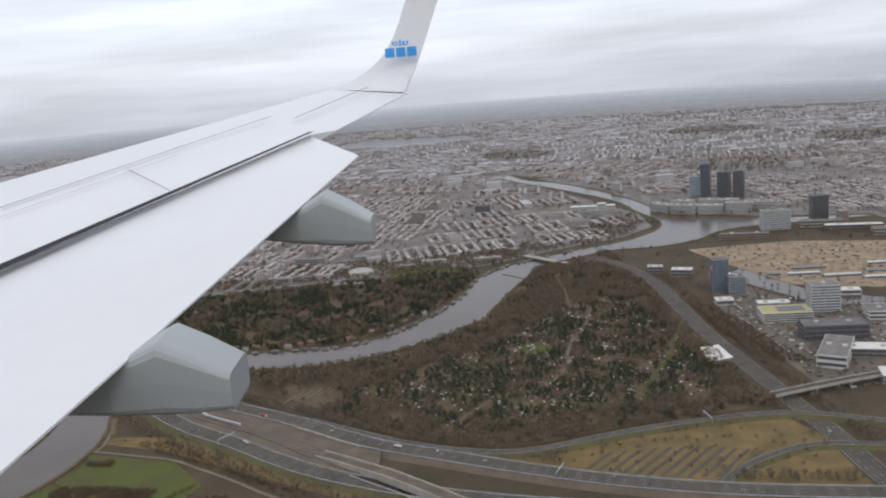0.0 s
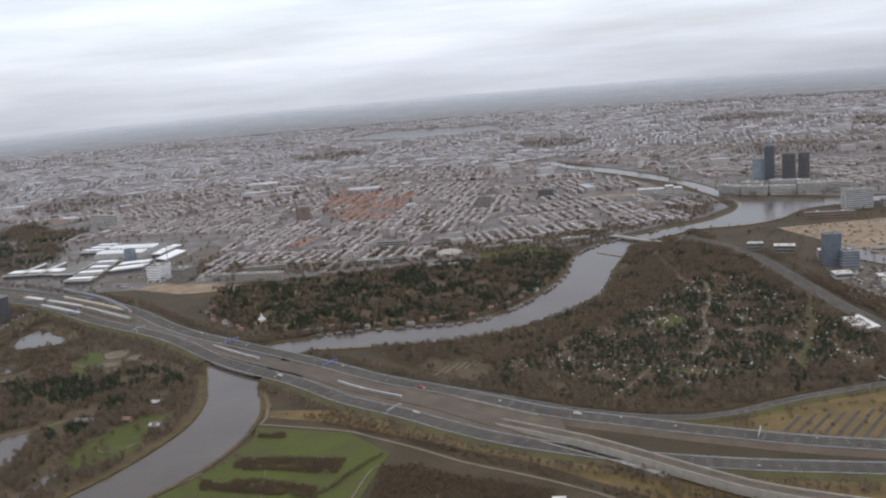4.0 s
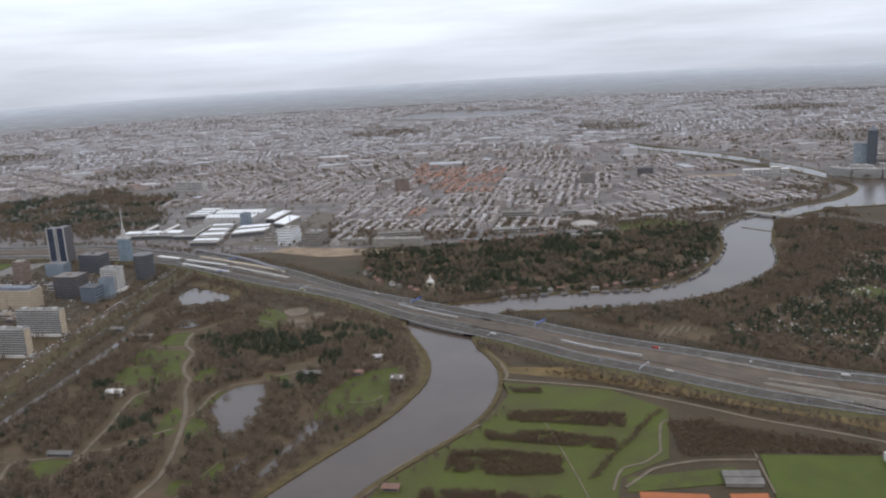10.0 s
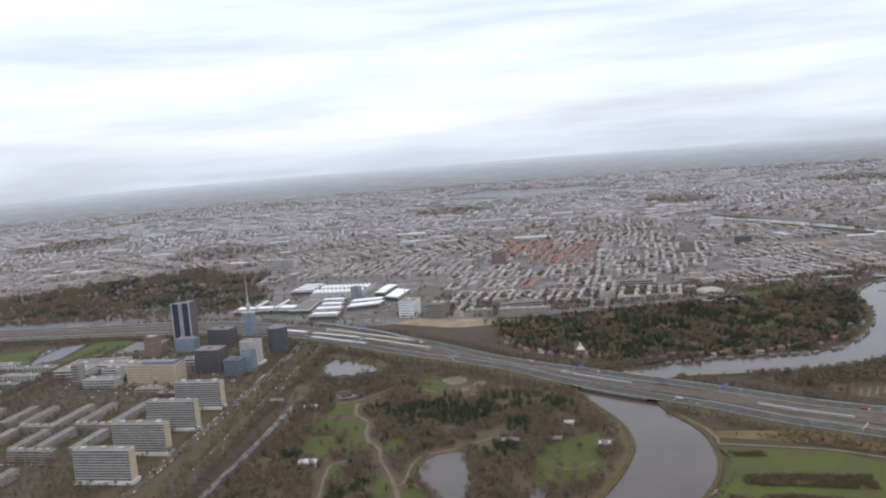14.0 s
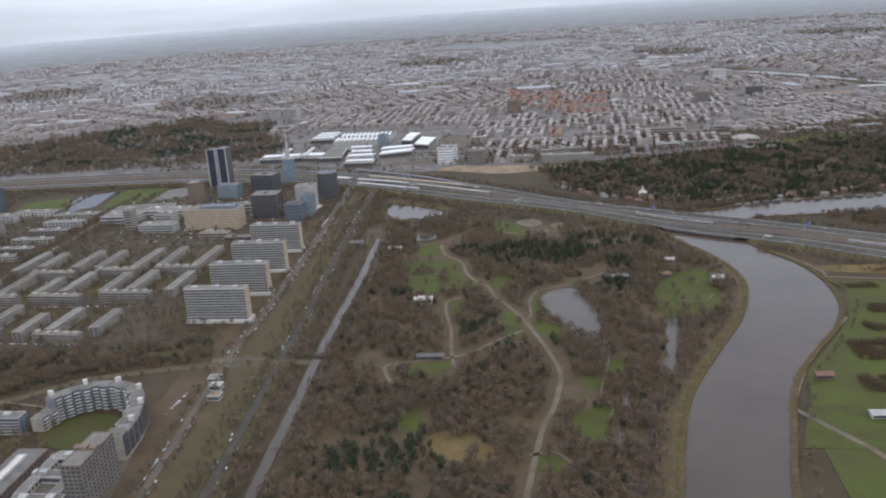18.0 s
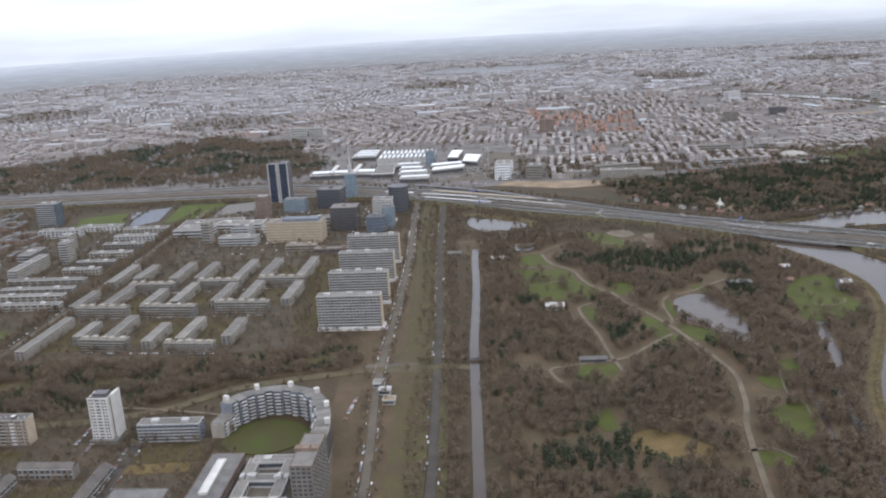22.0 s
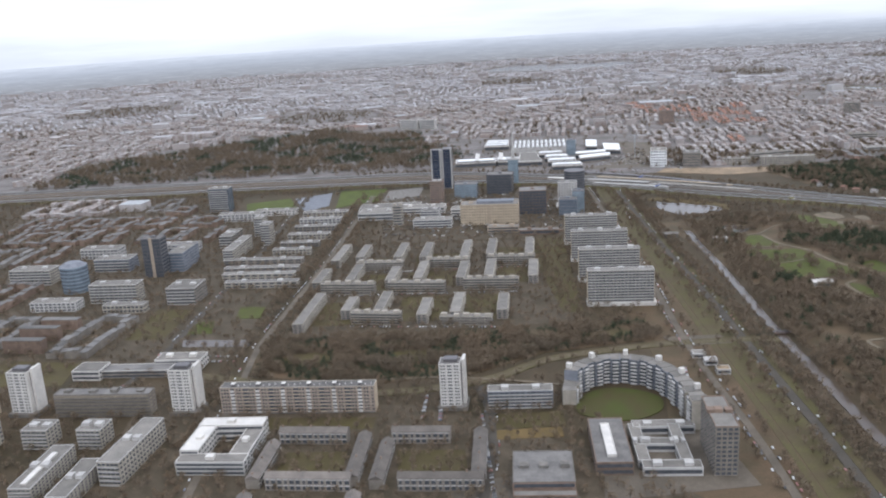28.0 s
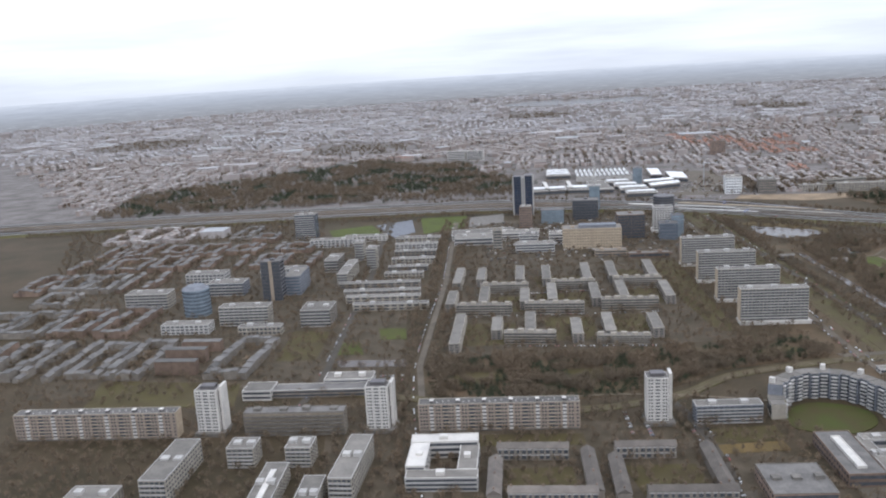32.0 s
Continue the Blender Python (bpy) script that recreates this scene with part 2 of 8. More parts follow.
M_TAN_D = material("tan_window", (0.266, 0.2184, 0.1611), (0.2022, 0.168, 0.126), 0.3, 3.0, rough=0.4)
# far city set: distance haze mixed into paler, bluer wall and roof colours
M_HAZED_WALL = material("hazed_city_walls", (0.3218, 0.292, 0.2791), (0.2145, 0.194, 0.1846), 0.05, 0.35, bump=0, detail=9.0,
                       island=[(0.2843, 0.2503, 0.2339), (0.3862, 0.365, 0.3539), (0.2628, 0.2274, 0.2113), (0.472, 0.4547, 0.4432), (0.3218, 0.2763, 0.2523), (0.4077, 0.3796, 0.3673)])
M_HAZED_ROOF = material("city_roofs", (0.3101, 0.2979, 0.3024), (0.2352, 0.2261, 0.2294), 0.05, 0.5, bump=0,
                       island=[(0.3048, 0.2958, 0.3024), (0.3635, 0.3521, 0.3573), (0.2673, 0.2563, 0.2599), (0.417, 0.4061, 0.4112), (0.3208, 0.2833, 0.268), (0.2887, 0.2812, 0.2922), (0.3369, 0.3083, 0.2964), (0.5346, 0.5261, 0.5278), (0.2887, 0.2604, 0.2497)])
M_NEAR_WALL = material("brick_street_walls", (0.3101, 0.2675, 0.2443), (0.2146, 0.1845, 0.1704), 0.05, 0.35, bump=0, detail=9.0,
                       island=[(0.2683, 0.2191, 0.1953), (0.3578, 0.3229, 0.3045), (0.2503, 0.2029, 0.1818), (0.4293, 0.4036, 0.3884), (0.316, 0.2514, 0.2215), (0.3696, 0.3311, 0.3123)])
M_NEAR_ROOF = material("street_roofs", (0.2801, 0.2541, 0.2385), (0.2101, 0.1905, 0.1795), 0.05, 0.5, bump=0,
                       island=[(0.2675, 0.2467, 0.2362), (0.3184, 0.2956, 0.2812), (0.2356, 0.2138, 0.2014), (0.3694, 0.3457, 0.3299), (0.2993, 0.2419, 0.213), (0.2547, 0.237, 0.2315), (0.3184, 0.2627, 0.2315), (0.4838, 0.4618, 0.4398), (0.2675, 0.2223, 0.1991)])
M_CITY_GROUND = material("city_streets", (0.185, 0.165, 0.155), (0.085, 0.074, 0.064), 0.03, 0.4, bump=0, detail=10.0, grainy=0.3)
M_VERGE = material("rough_verge", (0.092, 0.084, 0.032), (0.066, 0.053, 0.026), 0.04, 1.0)
M_MEDIAN = material("median_grass", (0.078, 0.069, 0.025), (0.07, 0.051, 0.027), 0.07, 1.0)
M_LAWN = material("oval_lawn_grass", (0.05, 0.062, 0.0095), (0.056, 0.044, 0.016), 0.05, 1.6, detail=9.0)
M_YARD = material("yard_grass", (0.07586, 0.06268, 0.02117), (0.05917, 0.04349, 0.02016), 0.05, 1.2)
M_TIMBER = material("dark_timber", (0.13, 0.1, 0.078), (0.085, 0.068, 0.055), 0.5, 3.0, each=0.3)
M_CITY_RED = material("city_tiles", (0.27, 0.15, 0.11), (0.2, 0.12, 0.09), 0.05, 0.5, bump=0,
                      island=[(0.3, 0.165, 0.12), (0.26, 0.16, 0.125), (0.35, 0.16, 0.1), (0.25, 0.175, 0.145), (0.31, 0.15, 0.1)])
M_HALL = material("bright_hall_roof", (0.78, 0.78, 0.77), (0.66, 0.66, 0.65), 0.1, 2.0, rough=0.45, bump=0.05)
M_CITY_WHITE = material("pale_hall_roofs", (0.38, 0.385, 0.39), (0.28, 0.285, 0.29), 0.05, 0.5, bump=0)


def water_material():
    m = bpy.data.materials.new("river_water")
    m.use_nodes = True
    ns, ls = m.node_tree.nodes, m.node_tree.links
    bsdf = ns["Principled BSDF"]
    bsdf.inputs["Roughness"].default_value, bsdf.inputs["IOR"].default_value = 0.16, 1.33
    geo, noise_a, noise_b, ramp, b = (ns.new("ShaderNode" + k) for k in ("NewGeometry", "TexNoise", "TexNoise", "ValToRGB", "Bump"))
    noise_a.inputs["Scale"].default_value, noise_a.inputs["Detail"].default_value = 0.02, 5.0
    noise_b.inputs["Scale"].default_value, noise_b.inputs["Detail"].default_value = 0.9, 4.0
    ramp.color_ramp.elements[0].position, ramp.color_ramp.elements[0].color = 0.3, (0.054, 0.04, 0.031, 1)
    ramp.color_ramp.elements[1].position, ramp.color_ramp.elements[1].color = 0.7, (0.074, 0.055, 0.042, 1)
    b.inputs["Strength"].default_value, b.inputs["Distance"].default_value = 0.35, 0.15
    for n in (noise_a, noise_b):
        ls.new(geo.outputs["Position"], n.inputs["Vector"])
    ls.new(noise_a.outputs["Fac"], ramp.inputs["Fac"])
    ls.new(ramp.outputs["Color"], bsdf.inputs["Base Color"])
    ls.new(noise_b.outputs["Fac"], b.inputs["Height"])
    ls.new(b.outputs["Normal"], bsdf.inputs["Normal"])
    return m


M_WATER = water_material()


def distance_material():
    """The hazy land beyond the city, a glowing backdrop that fades into the sky."""
    m = bpy.data.materials.new("hazy_distance")
    m.use_nodes = True
    ns, ls = m.node_tree.nodes, m.node_tree.links
    ns.clear()
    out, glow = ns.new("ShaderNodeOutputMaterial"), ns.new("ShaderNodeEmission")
    geo, sep, ramp, mp, nz, mix = (ns.new("ShaderNode" + k) for k in ("NewGeometry", "SeparateXYZ", "ValToRGB", "Mapping", "TexNoise", "Mix"))
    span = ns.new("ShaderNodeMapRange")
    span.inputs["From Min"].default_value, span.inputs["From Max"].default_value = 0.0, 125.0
    # haze painted into the glow: paler and bluer with height
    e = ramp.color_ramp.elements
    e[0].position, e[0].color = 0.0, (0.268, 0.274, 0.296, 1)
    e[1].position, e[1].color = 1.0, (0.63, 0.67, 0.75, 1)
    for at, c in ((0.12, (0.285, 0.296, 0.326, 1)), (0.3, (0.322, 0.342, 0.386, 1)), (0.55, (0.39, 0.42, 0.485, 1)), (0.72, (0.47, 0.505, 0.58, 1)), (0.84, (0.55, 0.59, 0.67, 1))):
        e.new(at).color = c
    mp.inputs["Scale"].default_value = (0.009, 0.009, 0.3)
    nz.inputs["Scale"].default_value, nz.inputs["Detail"].default_value, nz.inputs["Roughness"].default_value = 1.0, 9.0, 0.7
    mix.data_type, mix.blend_type = "RGBA", "MULTIPLY"
    mix.inputs["Factor"].default_value = 1.0
    tone = ns.new("ShaderNodeMapRange")
    tone.inputs["From Min"].default_value, tone.inputs["From Max"].default_value = 0.3, 0.7
    tone.inputs["To Min"].default_value, tone.inputs["To Max"].default_value = 0.84, 1.12
    mq, nq, tq, fade, sq = (ns.new("ShaderNode" + k) for k in ("Mapping", "TexNoise", "MapRange", "MapRange", "Math"))
    mq.inputs["Scale"].default_value = (0.014, 0.014, 0.4)
    nq.inputs["Scale"].default_value, nq.inputs["Detail"].default_value, nq.inputs["Roughness"].default_value = 1.0, 4.0, 0.7
    tq.inputs["From Min"].default_value, tq.inputs["From Max"].default_value = 0.55, 0.66
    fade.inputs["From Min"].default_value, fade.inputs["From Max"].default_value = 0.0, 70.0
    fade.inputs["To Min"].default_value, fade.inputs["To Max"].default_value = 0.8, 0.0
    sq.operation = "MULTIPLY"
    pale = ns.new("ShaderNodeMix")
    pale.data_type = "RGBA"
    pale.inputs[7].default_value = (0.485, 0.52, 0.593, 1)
    ls.new(geo.outputs["Position"], mq.inputs["Vector"])
    ls.new(mq.outputs["Vector"], nq.inputs["Vector"])
    ls.new(nq.outputs["Fac"], tq.inputs["Value"])
    ls.new(sep.outputs["Z"], fade.inputs["Value"])
    ls.new(tq.outputs["Result"], sq.inputs[0])
    ls.new(fade.outputs["Result"], sq.inputs[1])
    ls.new(sq.outputs["Value"], pale.inputs["Factor"])
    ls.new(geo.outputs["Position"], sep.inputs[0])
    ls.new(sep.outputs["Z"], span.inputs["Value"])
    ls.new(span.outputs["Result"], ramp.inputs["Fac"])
    ls.new(geo.outputs["Position"], mp.inputs["Vector"])
    ls.new(mp.outputs["Vector"], nz.inputs["Vector"])
    ls.new(nz.outputs["Fac"], tone.inputs["Value"])
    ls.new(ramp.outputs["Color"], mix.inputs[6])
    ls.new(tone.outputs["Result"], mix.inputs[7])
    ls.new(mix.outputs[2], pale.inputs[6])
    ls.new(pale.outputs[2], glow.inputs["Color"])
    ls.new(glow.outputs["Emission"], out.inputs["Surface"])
    return m


# ---- mesh tools ----
class Shape:
    """Collects faces for one mesh, each with the number of its material."""

    def __init__(self):
        self.v, self.f, self.m = [], [], []

    def add(self, verts, faces, mat=0):
        n = len(self.v)
        self.v.extend(verts)
        self.f.extend(tuple(n + i for i in face) for face in faces)
        self.m.extend([mat] * len(faces))
        return self

    def box(self, x0, y0, z0, x1, y1, z1, mat=0, top=None):
        v = [(x0, y0, z0), (x1, y0, z0), (x1, y1, z0), (x0, y1, z0), (x0, y0, z1), (x1, y0, z1), (x1, y1, z1), (x0, y1, z1)]
        self.add(v, [(0, 3, 2, 1), (0, 1, 5, 4), (1, 2, 6, 5), (2, 3, 7, 6), (3, 0, 4, 7), (4, 5, 6, 7)], mat)
        if top is not None:
            self.m[-1] = top
        return self

    def bar(self, cx, cy, ang, lx, ly, z0, z1, mat=0, top=None):
        c, s = math.cos(ang), math.sin(ang)
        n = len(self.v)
        self.box(-lx / 2, -ly / 2, z0, lx / 2, ly / 2, z1, mat, top)
        for i in range(n, len(self.v)):
            x, y, z = self.v[i]
            self.v[i] = (cx + x * c - y * s, cy + x * s + y * c, z)
        return self

    def gable(self, cx, cy, ang, lx, ly, z0, z1, mat=0, over=0.3):
        """A pitched roof with its ridge along x."""
        c, s = math.cos(ang), math.sin(ang)
        a, b = lx / 2 + over, ly / 2 + over
        v = [(-a, -b, z0), (a, -b, z0), (a, b, z0), (-a, b, z0), (-a, 0, z1), (a, 0, z1)]
        self.add([(cx + x * c - y * s, cy + x * s + y * c, z) for x, y, z in v], [(0, 1, 5, 4), (2, 3, 4, 5), (1, 2, 5), (3, 0, 4), (3, 2, 1, 0)], mat)
        return self

    def prism(self, poly, z0, z1, mat=0, top=None):
        n = len(poly)
        v = [(x, y, z0) for x, y in poly] + [(x, y, z1) for x, y in poly]
        tris = tessellate([[Vector((x, y, 0)) for x, y in poly]])
        self.add(v, [(i, (i + 1) % n, n + (i + 1) % n, n + i) for i in range(n)], mat)
        caps = []
        for a, b, c in tris:
            p, q, r = poly[a], poly[b], poly[c]
            up = (q[0] - p[0]) * (r[1] - p[1]) - (q[1] - p[1]) * (r[0] - p[0]) > 0
            caps.append((n + a, n + b, n + c) if up else (n + c, n + b, n + a))
        base = len(self.v) - 2 * n
        self.f.extend(tuple(base + i for i in face) for face in caps)
        self.m.extend([mat if top is None else top] * len(caps))
        return self

    def tube(self, x, y, z0, z1, r0, r1=None, n=8, mat=0, cap=True):
        r1 = r0 if r1 is None else r1
        ring = [(math.cos(2 * math.pi * k / n), math.sin(2 * math.pi * k / n)) for k in range(n)]
        v = [(x + r0 * a, y + r0 * b, z0) for a, b in ring] + [(x + r1 * a, y + r1 * b, z1) for a, b in ring]
        f = [(i, (i + 1) % n, n + (i + 1) % n, n + i) for i in range(n)]
        if cap:
            f.append(tuple(range(n, 2 * n)))
        return self.add(v, f, mat)

    def ribbon(self, line, left, right, z0, z1, mat=0, heights=None):
        """A strip with thickness along a line, between two offsets to its left (positive) and right (negative)."""
        pts = offsets(line)
        v, f = [], []
        for k, (x, y, nx, ny) in enumerate(pts):
            dz = heights[k] if heights else 0.0
            for off, z in ((left, z0), (right, z0), (left, z1), (right, z1)):
                v.append((x + nx * off, y + ny * off, z + dz if z == z1 or not heights else z))
            if k:
                a, b = 4 * (k - 1), 4 * k
                f += [(a + 2, a + 3, b + 3, b + 2), (a, a + 2, b + 2, b), (a + 3, a + 1, b + 1, b + 3)]
        return self.add(v, f, mat)

    def mesh(self, name, mats):
        me = bpy.data.meshes.new(name)
        me.from_pydata(self.v, [], self.f)
        for m in mats:
            me.materials.append(m)
        if any(self.m):
            me.polygons.foreach_set("material_index", self.m)
        me.update()
        return me


from mathutils.geometry import tessellate_polygon as tessellate


def offsets(line):
    out = []
    for k, (x, y) in enumerate(line):
        x0, y0 = line[max(k - 1, 0)]
        x1, y1 = line[min(k + 1, len(line) - 1)]
        d = math.hypot(x1 - x0, y1 - y0) or 1.0
        out.append((x, y, -(y1 - y0) / d, (x1 - x0) / d))
    return out


def smooth(points, step=4, closed=False):
    """A Catmull-Rom line through the points."""
    p = list(points)
    n = len(p)
    out = []
    for k in range(n if closed else n - 1):
        q = [p[(k + j) % n] if closed else p[min(max(k + j, 0), n - 1)] for j in (-1, 0, 1, 2)]
        for s in range(step):
            t = s / step
            out.append(tuple(0.5 * (2 * q[1][a] + (q[2][a] - q[0][a]) * t + (2 * q[0][a] - 5 * q[1][a] + 4 * q[2][a] - q[3][a]) * t * t
                                    + (3 * q[1][a] - q[0][a] - 3 * q[2][a] + q[3][a]) * t ** 3) for a in (0, 1)))
    if not closed:
        out.append(p[-1])
    return out


def part(name, shape, mats, parent, label=""):
    """Links one shape as ONE mesh object under a thing or a part."""
    mats = mats if isinstance(mats, (list, tuple)) else [mats]
    ob = new(name, shape.mesh(name, mats) if isinstance(shape, Shape) else shape)
    ob.parent = parent
    if label:
        tagged(ob, label)
    if name.endswith("window_band"):  # panes too small to pick apart
        ob["kind"] = "stuff"
    return ob


def thing(name, label, category, x=0.0, y=0.0, z=0.0, ang=0.0, group=""):
    ob = new(name)
    ob.empty_display_size = 1.0
    ob.matrix_basis = Matrix.Translation((x, y, z)) @ Matrix.Rotation(ang, 4, "Z")
    return tagged(ob, label, category, group)


def setting(name, shape, mats, label, category, kind="structure"):
    mats = mats if isinstance(mats, (list, tuple)) else [mats]
    return tagged(new(name, shape.mesh(name, mats)), label, category, kind=kind)


def inside(points, poly):
    """Which of the points lie in the polygon."""
    px, py = points[:, 0], points[:, 1]
    hit = np.zeros(len(points), bool)
    n = len(poly)
    for k in range(n):
        (x0, y0), (x1, y1) = poly[k], poly[(k + 1) % n]
        if y0 == y1:
            continue
        cross = ((y0 > py) != (y1 > py)) & (px < (x1 - x0) * (py - y0) / (y1 - y0) + x0)
        hit ^= cross
    return hit


def near_line(points, line, far):
    """Which of the points lie within a distance of the line."""
    hit = np.zeros(len(points), bool)
    for a, b in zip(line[:-1], line[1:]):
        a, b = np.array(a), np.array(b)
        d = b - a
        t = np.clip(((points - a) @ d) / (d @ d + 1e-9), 0, 1)
        hit |= np.hypot(*(points - a - t[:, None] * d).T) < far
    return hit


def scatter(poly, spacing, seed):
    """Uneven points in a polygon, about one to each square of that spacing."""
    rng = np.random.default_rng(seed)
    p = np.array(poly)
    lo, hi = p.min(0), p.max(0)
    gx, gy = np.meshgrid(np.arange(lo[0], hi[0], spacing), np.arange(lo[1], hi[1], spacing))
    pts = np.c_[gx.ravel(), gy.ravel()] + rng.uniform(-0.55, 0.55, (gx.size, 2)) * spacing
    return pts[inside(pts, poly)]


def even(points, step=14.0):
    """A smooth line through the points, in even short pieces."""
    fine = np.array(smooth(points, 40))
    run = np.r_[0, np.cumsum(np.hypot(*np.diff(fine, axis=0).T))]
    at = np.linspace(0, run[-1], int(run[-1] / step) + 1)
    return [tuple(p) for p in np.c_[np.interp(at, run, fine[:, 0]), np.interp(at, run, fine[:, 1])].tolist()]


# ---- the plan ----
WEST_BANK = [(-590, 200), (-560, 300), (-529, 392), (-506, 456), (-485, 501), (-450, 553), (-413, 606), (-387, 661), (-379, 700), (-381, 741), (-395, 799),
             (-402, 840), (-375, 886), (-318, 897), (-280, 909), (-195, 907), (-133, 908), (-87, 939), (-40, 999), (0, 1080), (18, 1150), (52, 1212), (118, 1262),
             (191, 1303), (268, 1338), (334, 1407), (352, 1477), (335, 1597), (322, 1719), (249, 1907), (170, 2070), (120, 2200)]
EAST_BANK = [(150, 2240), (185, 2122), (250, 2027), (322, 1845), (366, 1665), (378, 1525), (440, 1496), (508, 1436), (660, 1400), (660, 1378), (476, 1371),
             (415, 1348), (365, 1300), (300, 1275), (230, 1275), (156, 1232), (115, 1200), (64, 1085), (50, 1035), (24, 970), (-20, 915), (-63, 885),
             (-104, 862), (-155, 847), (-240, 850), (-308, 852), (-332, 800), (-338, 768), (-322, 698), (-330, 633), (-355, 582), (-392, 540),
             (-426, 497), (-456, 434), (-478, 384), (-510, 290), (-535, 200)]
west_line, east_line = smooth(WEST_BANK), smooth(EAST_BANK)
RIVER = west_line + east_line
UPPER = even([(-2400, 1470), (-1500, 1385), (-1033, 1322), (-869, 1287), (-726, 1204), (-585, 1100), (-468, 965), (-369, 878), (-283, 806), (-222, 750),
                (-153, 700), (-85, 645), (-17, 607), (45, 575), (101, 550), (172, 527), (264, 508), (420, 480), (800, 420), (1500, 330)])
LOWER = even([(-2400, 1395), (-1500, 1320), (-1031, 1262), (-877, 1222), (-735, 1164), (-590, 1034), (-474, 938), (-384, 833), (-304, 763), (-250, 706),
                (-198, 664), (-130, 606), (-60, 565), (15, 535), (82, 516), (172, 496), (420, 452), (800, 395), (1500, 305)])
RAILS = even([(-2400, 1432), (-1500, 1352), (-1032, 1292), (-873, 1255), (-731, 1184), (-588, 1067), (-471, 951), (-377, 856), (-294, 785), (-236, 728),
                (-175, 682), (-121, 630)])
VIADUCT = smooth([(-121, 630), (-44, 560), (6, 511), (36, 486), (90, 456), (140, 434), (230, 395), (340, 345)])
SLIP = smooth([(-140, 700), (-60, 642), (0, 614), (48, 609), (117, 628), (187, 640), (255, 641), (316, 613), (420, 560)])
MOTORWAY_EAST = smooth([(190, 1240), (235, 1150), (249, 1057), (250, 965), (251, 857), (259, 752), (266, 662), (271, 601), (273, 529), (282, 430), (300, 300)])
RAMP = smooth([(330, 572), (296, 577), (251, 585), (219, 576), (184, 555), (164, 532)])
OVERPASS = smooth([(250, 672), (290, 684), (340, 697), (450, 722)])
CANAL = smooth([(-676, 884), (-683, 840), (-692, 772), (-703, 700), (-713, 640), (-720, 590), (-730, 513), (-739, 445), (-755, 320)])
BOULEVARD_EAST = smooth([(-680, 1130), (-700, 980), (-717, 843), (-732, 700), (-745, 597), (-757, 500), (-764, 446), (-786, 300)])
BOULEVARD_WEST = smooth([(-715, 1130), (-730, 1000), (-745, 862), (-768, 704), (-783, 606), (-790, 544), (-798, 452), (-820, 300)])
CROSS_ROAD = smooth([(-1180, 642), (-1100, 612), (-1010, 566), (-930, 567), (-880, 592), (-820, 600), (-782, 600), (-743, 596), (-722, 590)])
TOWER_ROAD = [(-1092, 420), (-1087, 477), (-1076, 662), (-1032, 888), (-1009, 1034), (-985, 1180)]
FIELD_ROAD = [(-1160, 600), (-1145, 647), (-1102, 933), (-1071, 1217)]
STREET_A = [(-955, 400), (-935, 470), (-928, 530), (-930, 560)]
BANK_PATH = smooth([(-320, 673), (-284, 660), (-243, 644), (-221, 628), (-184, 600), (-150, 571), (-118, 550), (-88, 529), (-50, 494), (-30, 440)])
PARK_PATH = smooth([(-616, 847), (-616, 824), (-612, 806), (-601, 786), (-600, 755), (-594, 731), (-585, 714), (-583, 692), (-576, 668), (-569, 640), (-563, 600), (-560, 570), (-559, 540), (-565, 516), (-572, 495), (-581, 476), (-588, 455), (-594, 435), (-610, 380)])
PARK_PATH_B = smooth([(-609, 695), (-619, 690), (-623, 682), (-624, 657), (-623, 628), (-625, 602), (-626, 580), (-626, 560)])
PARK_PATH_C = smooth([(-567, 634), (-561, 644), (-557, 674), (-547, 694), (-524, 702), (-499, 717), (-480, 727)])
PARK_PATH_D = smooth([(-572, 615), (-586, 605), (-600, 594), (-613, 583), (-626, 579), (-641, 578), (-656, 576), (-671, 574), (-671, 560), (-667, 544)])
PARK_PATH_E = smooth([(-637, 852), (-617, 853), (-601, 867), (-584, 879), (-560, 879), (-539, 863)])
PARK_PATH_F = smooth([(-657, 819), (-647, 811), (-629, 805), (-613, 806)])
EAST_PATH = [(-395, 300), (-420, 420), (-440, 470), (-402, 530), (-345, 590)]
GARDEN_LANES = [smooth(p) for p in ([(-60, 760), (-37, 750), (14, 726), (63, 707), (118, 684)], [(234, 892), (191, 784), (154, 718), (142, 688)], [(96, 805), (102, 804), (66, 736), (24, 724), (-17, 670)],
                                    [(151, 982), (132, 908), (109, 855), (96, 805)], [(150, 1170), (131, 1142), (132, 1066), (130, 988), (151, 982)])]
LAKE = smooth([(-549, 672), (-551, 645), (-541, 628), (-538, 611), (-530, 594), (-521, 592), (-513, 622), (-513, 660), (-514, 687), (-525, 695), (-541, 688)], 4, True)
POND = smooth([(-666, 976), (-669, 996), (-660, 1024), (-651, 1012), (-640, 1011), (-626, 994), (-612, 985), (-606, 968), (-612, 957), (-622, 960), (-632, 950), (-641, 957), (-655, 952)], 4, True)
SMALL_POND = smooth([(-640, 892), (-618, 890), (-620, 869), (-639, 867)], 3, True)
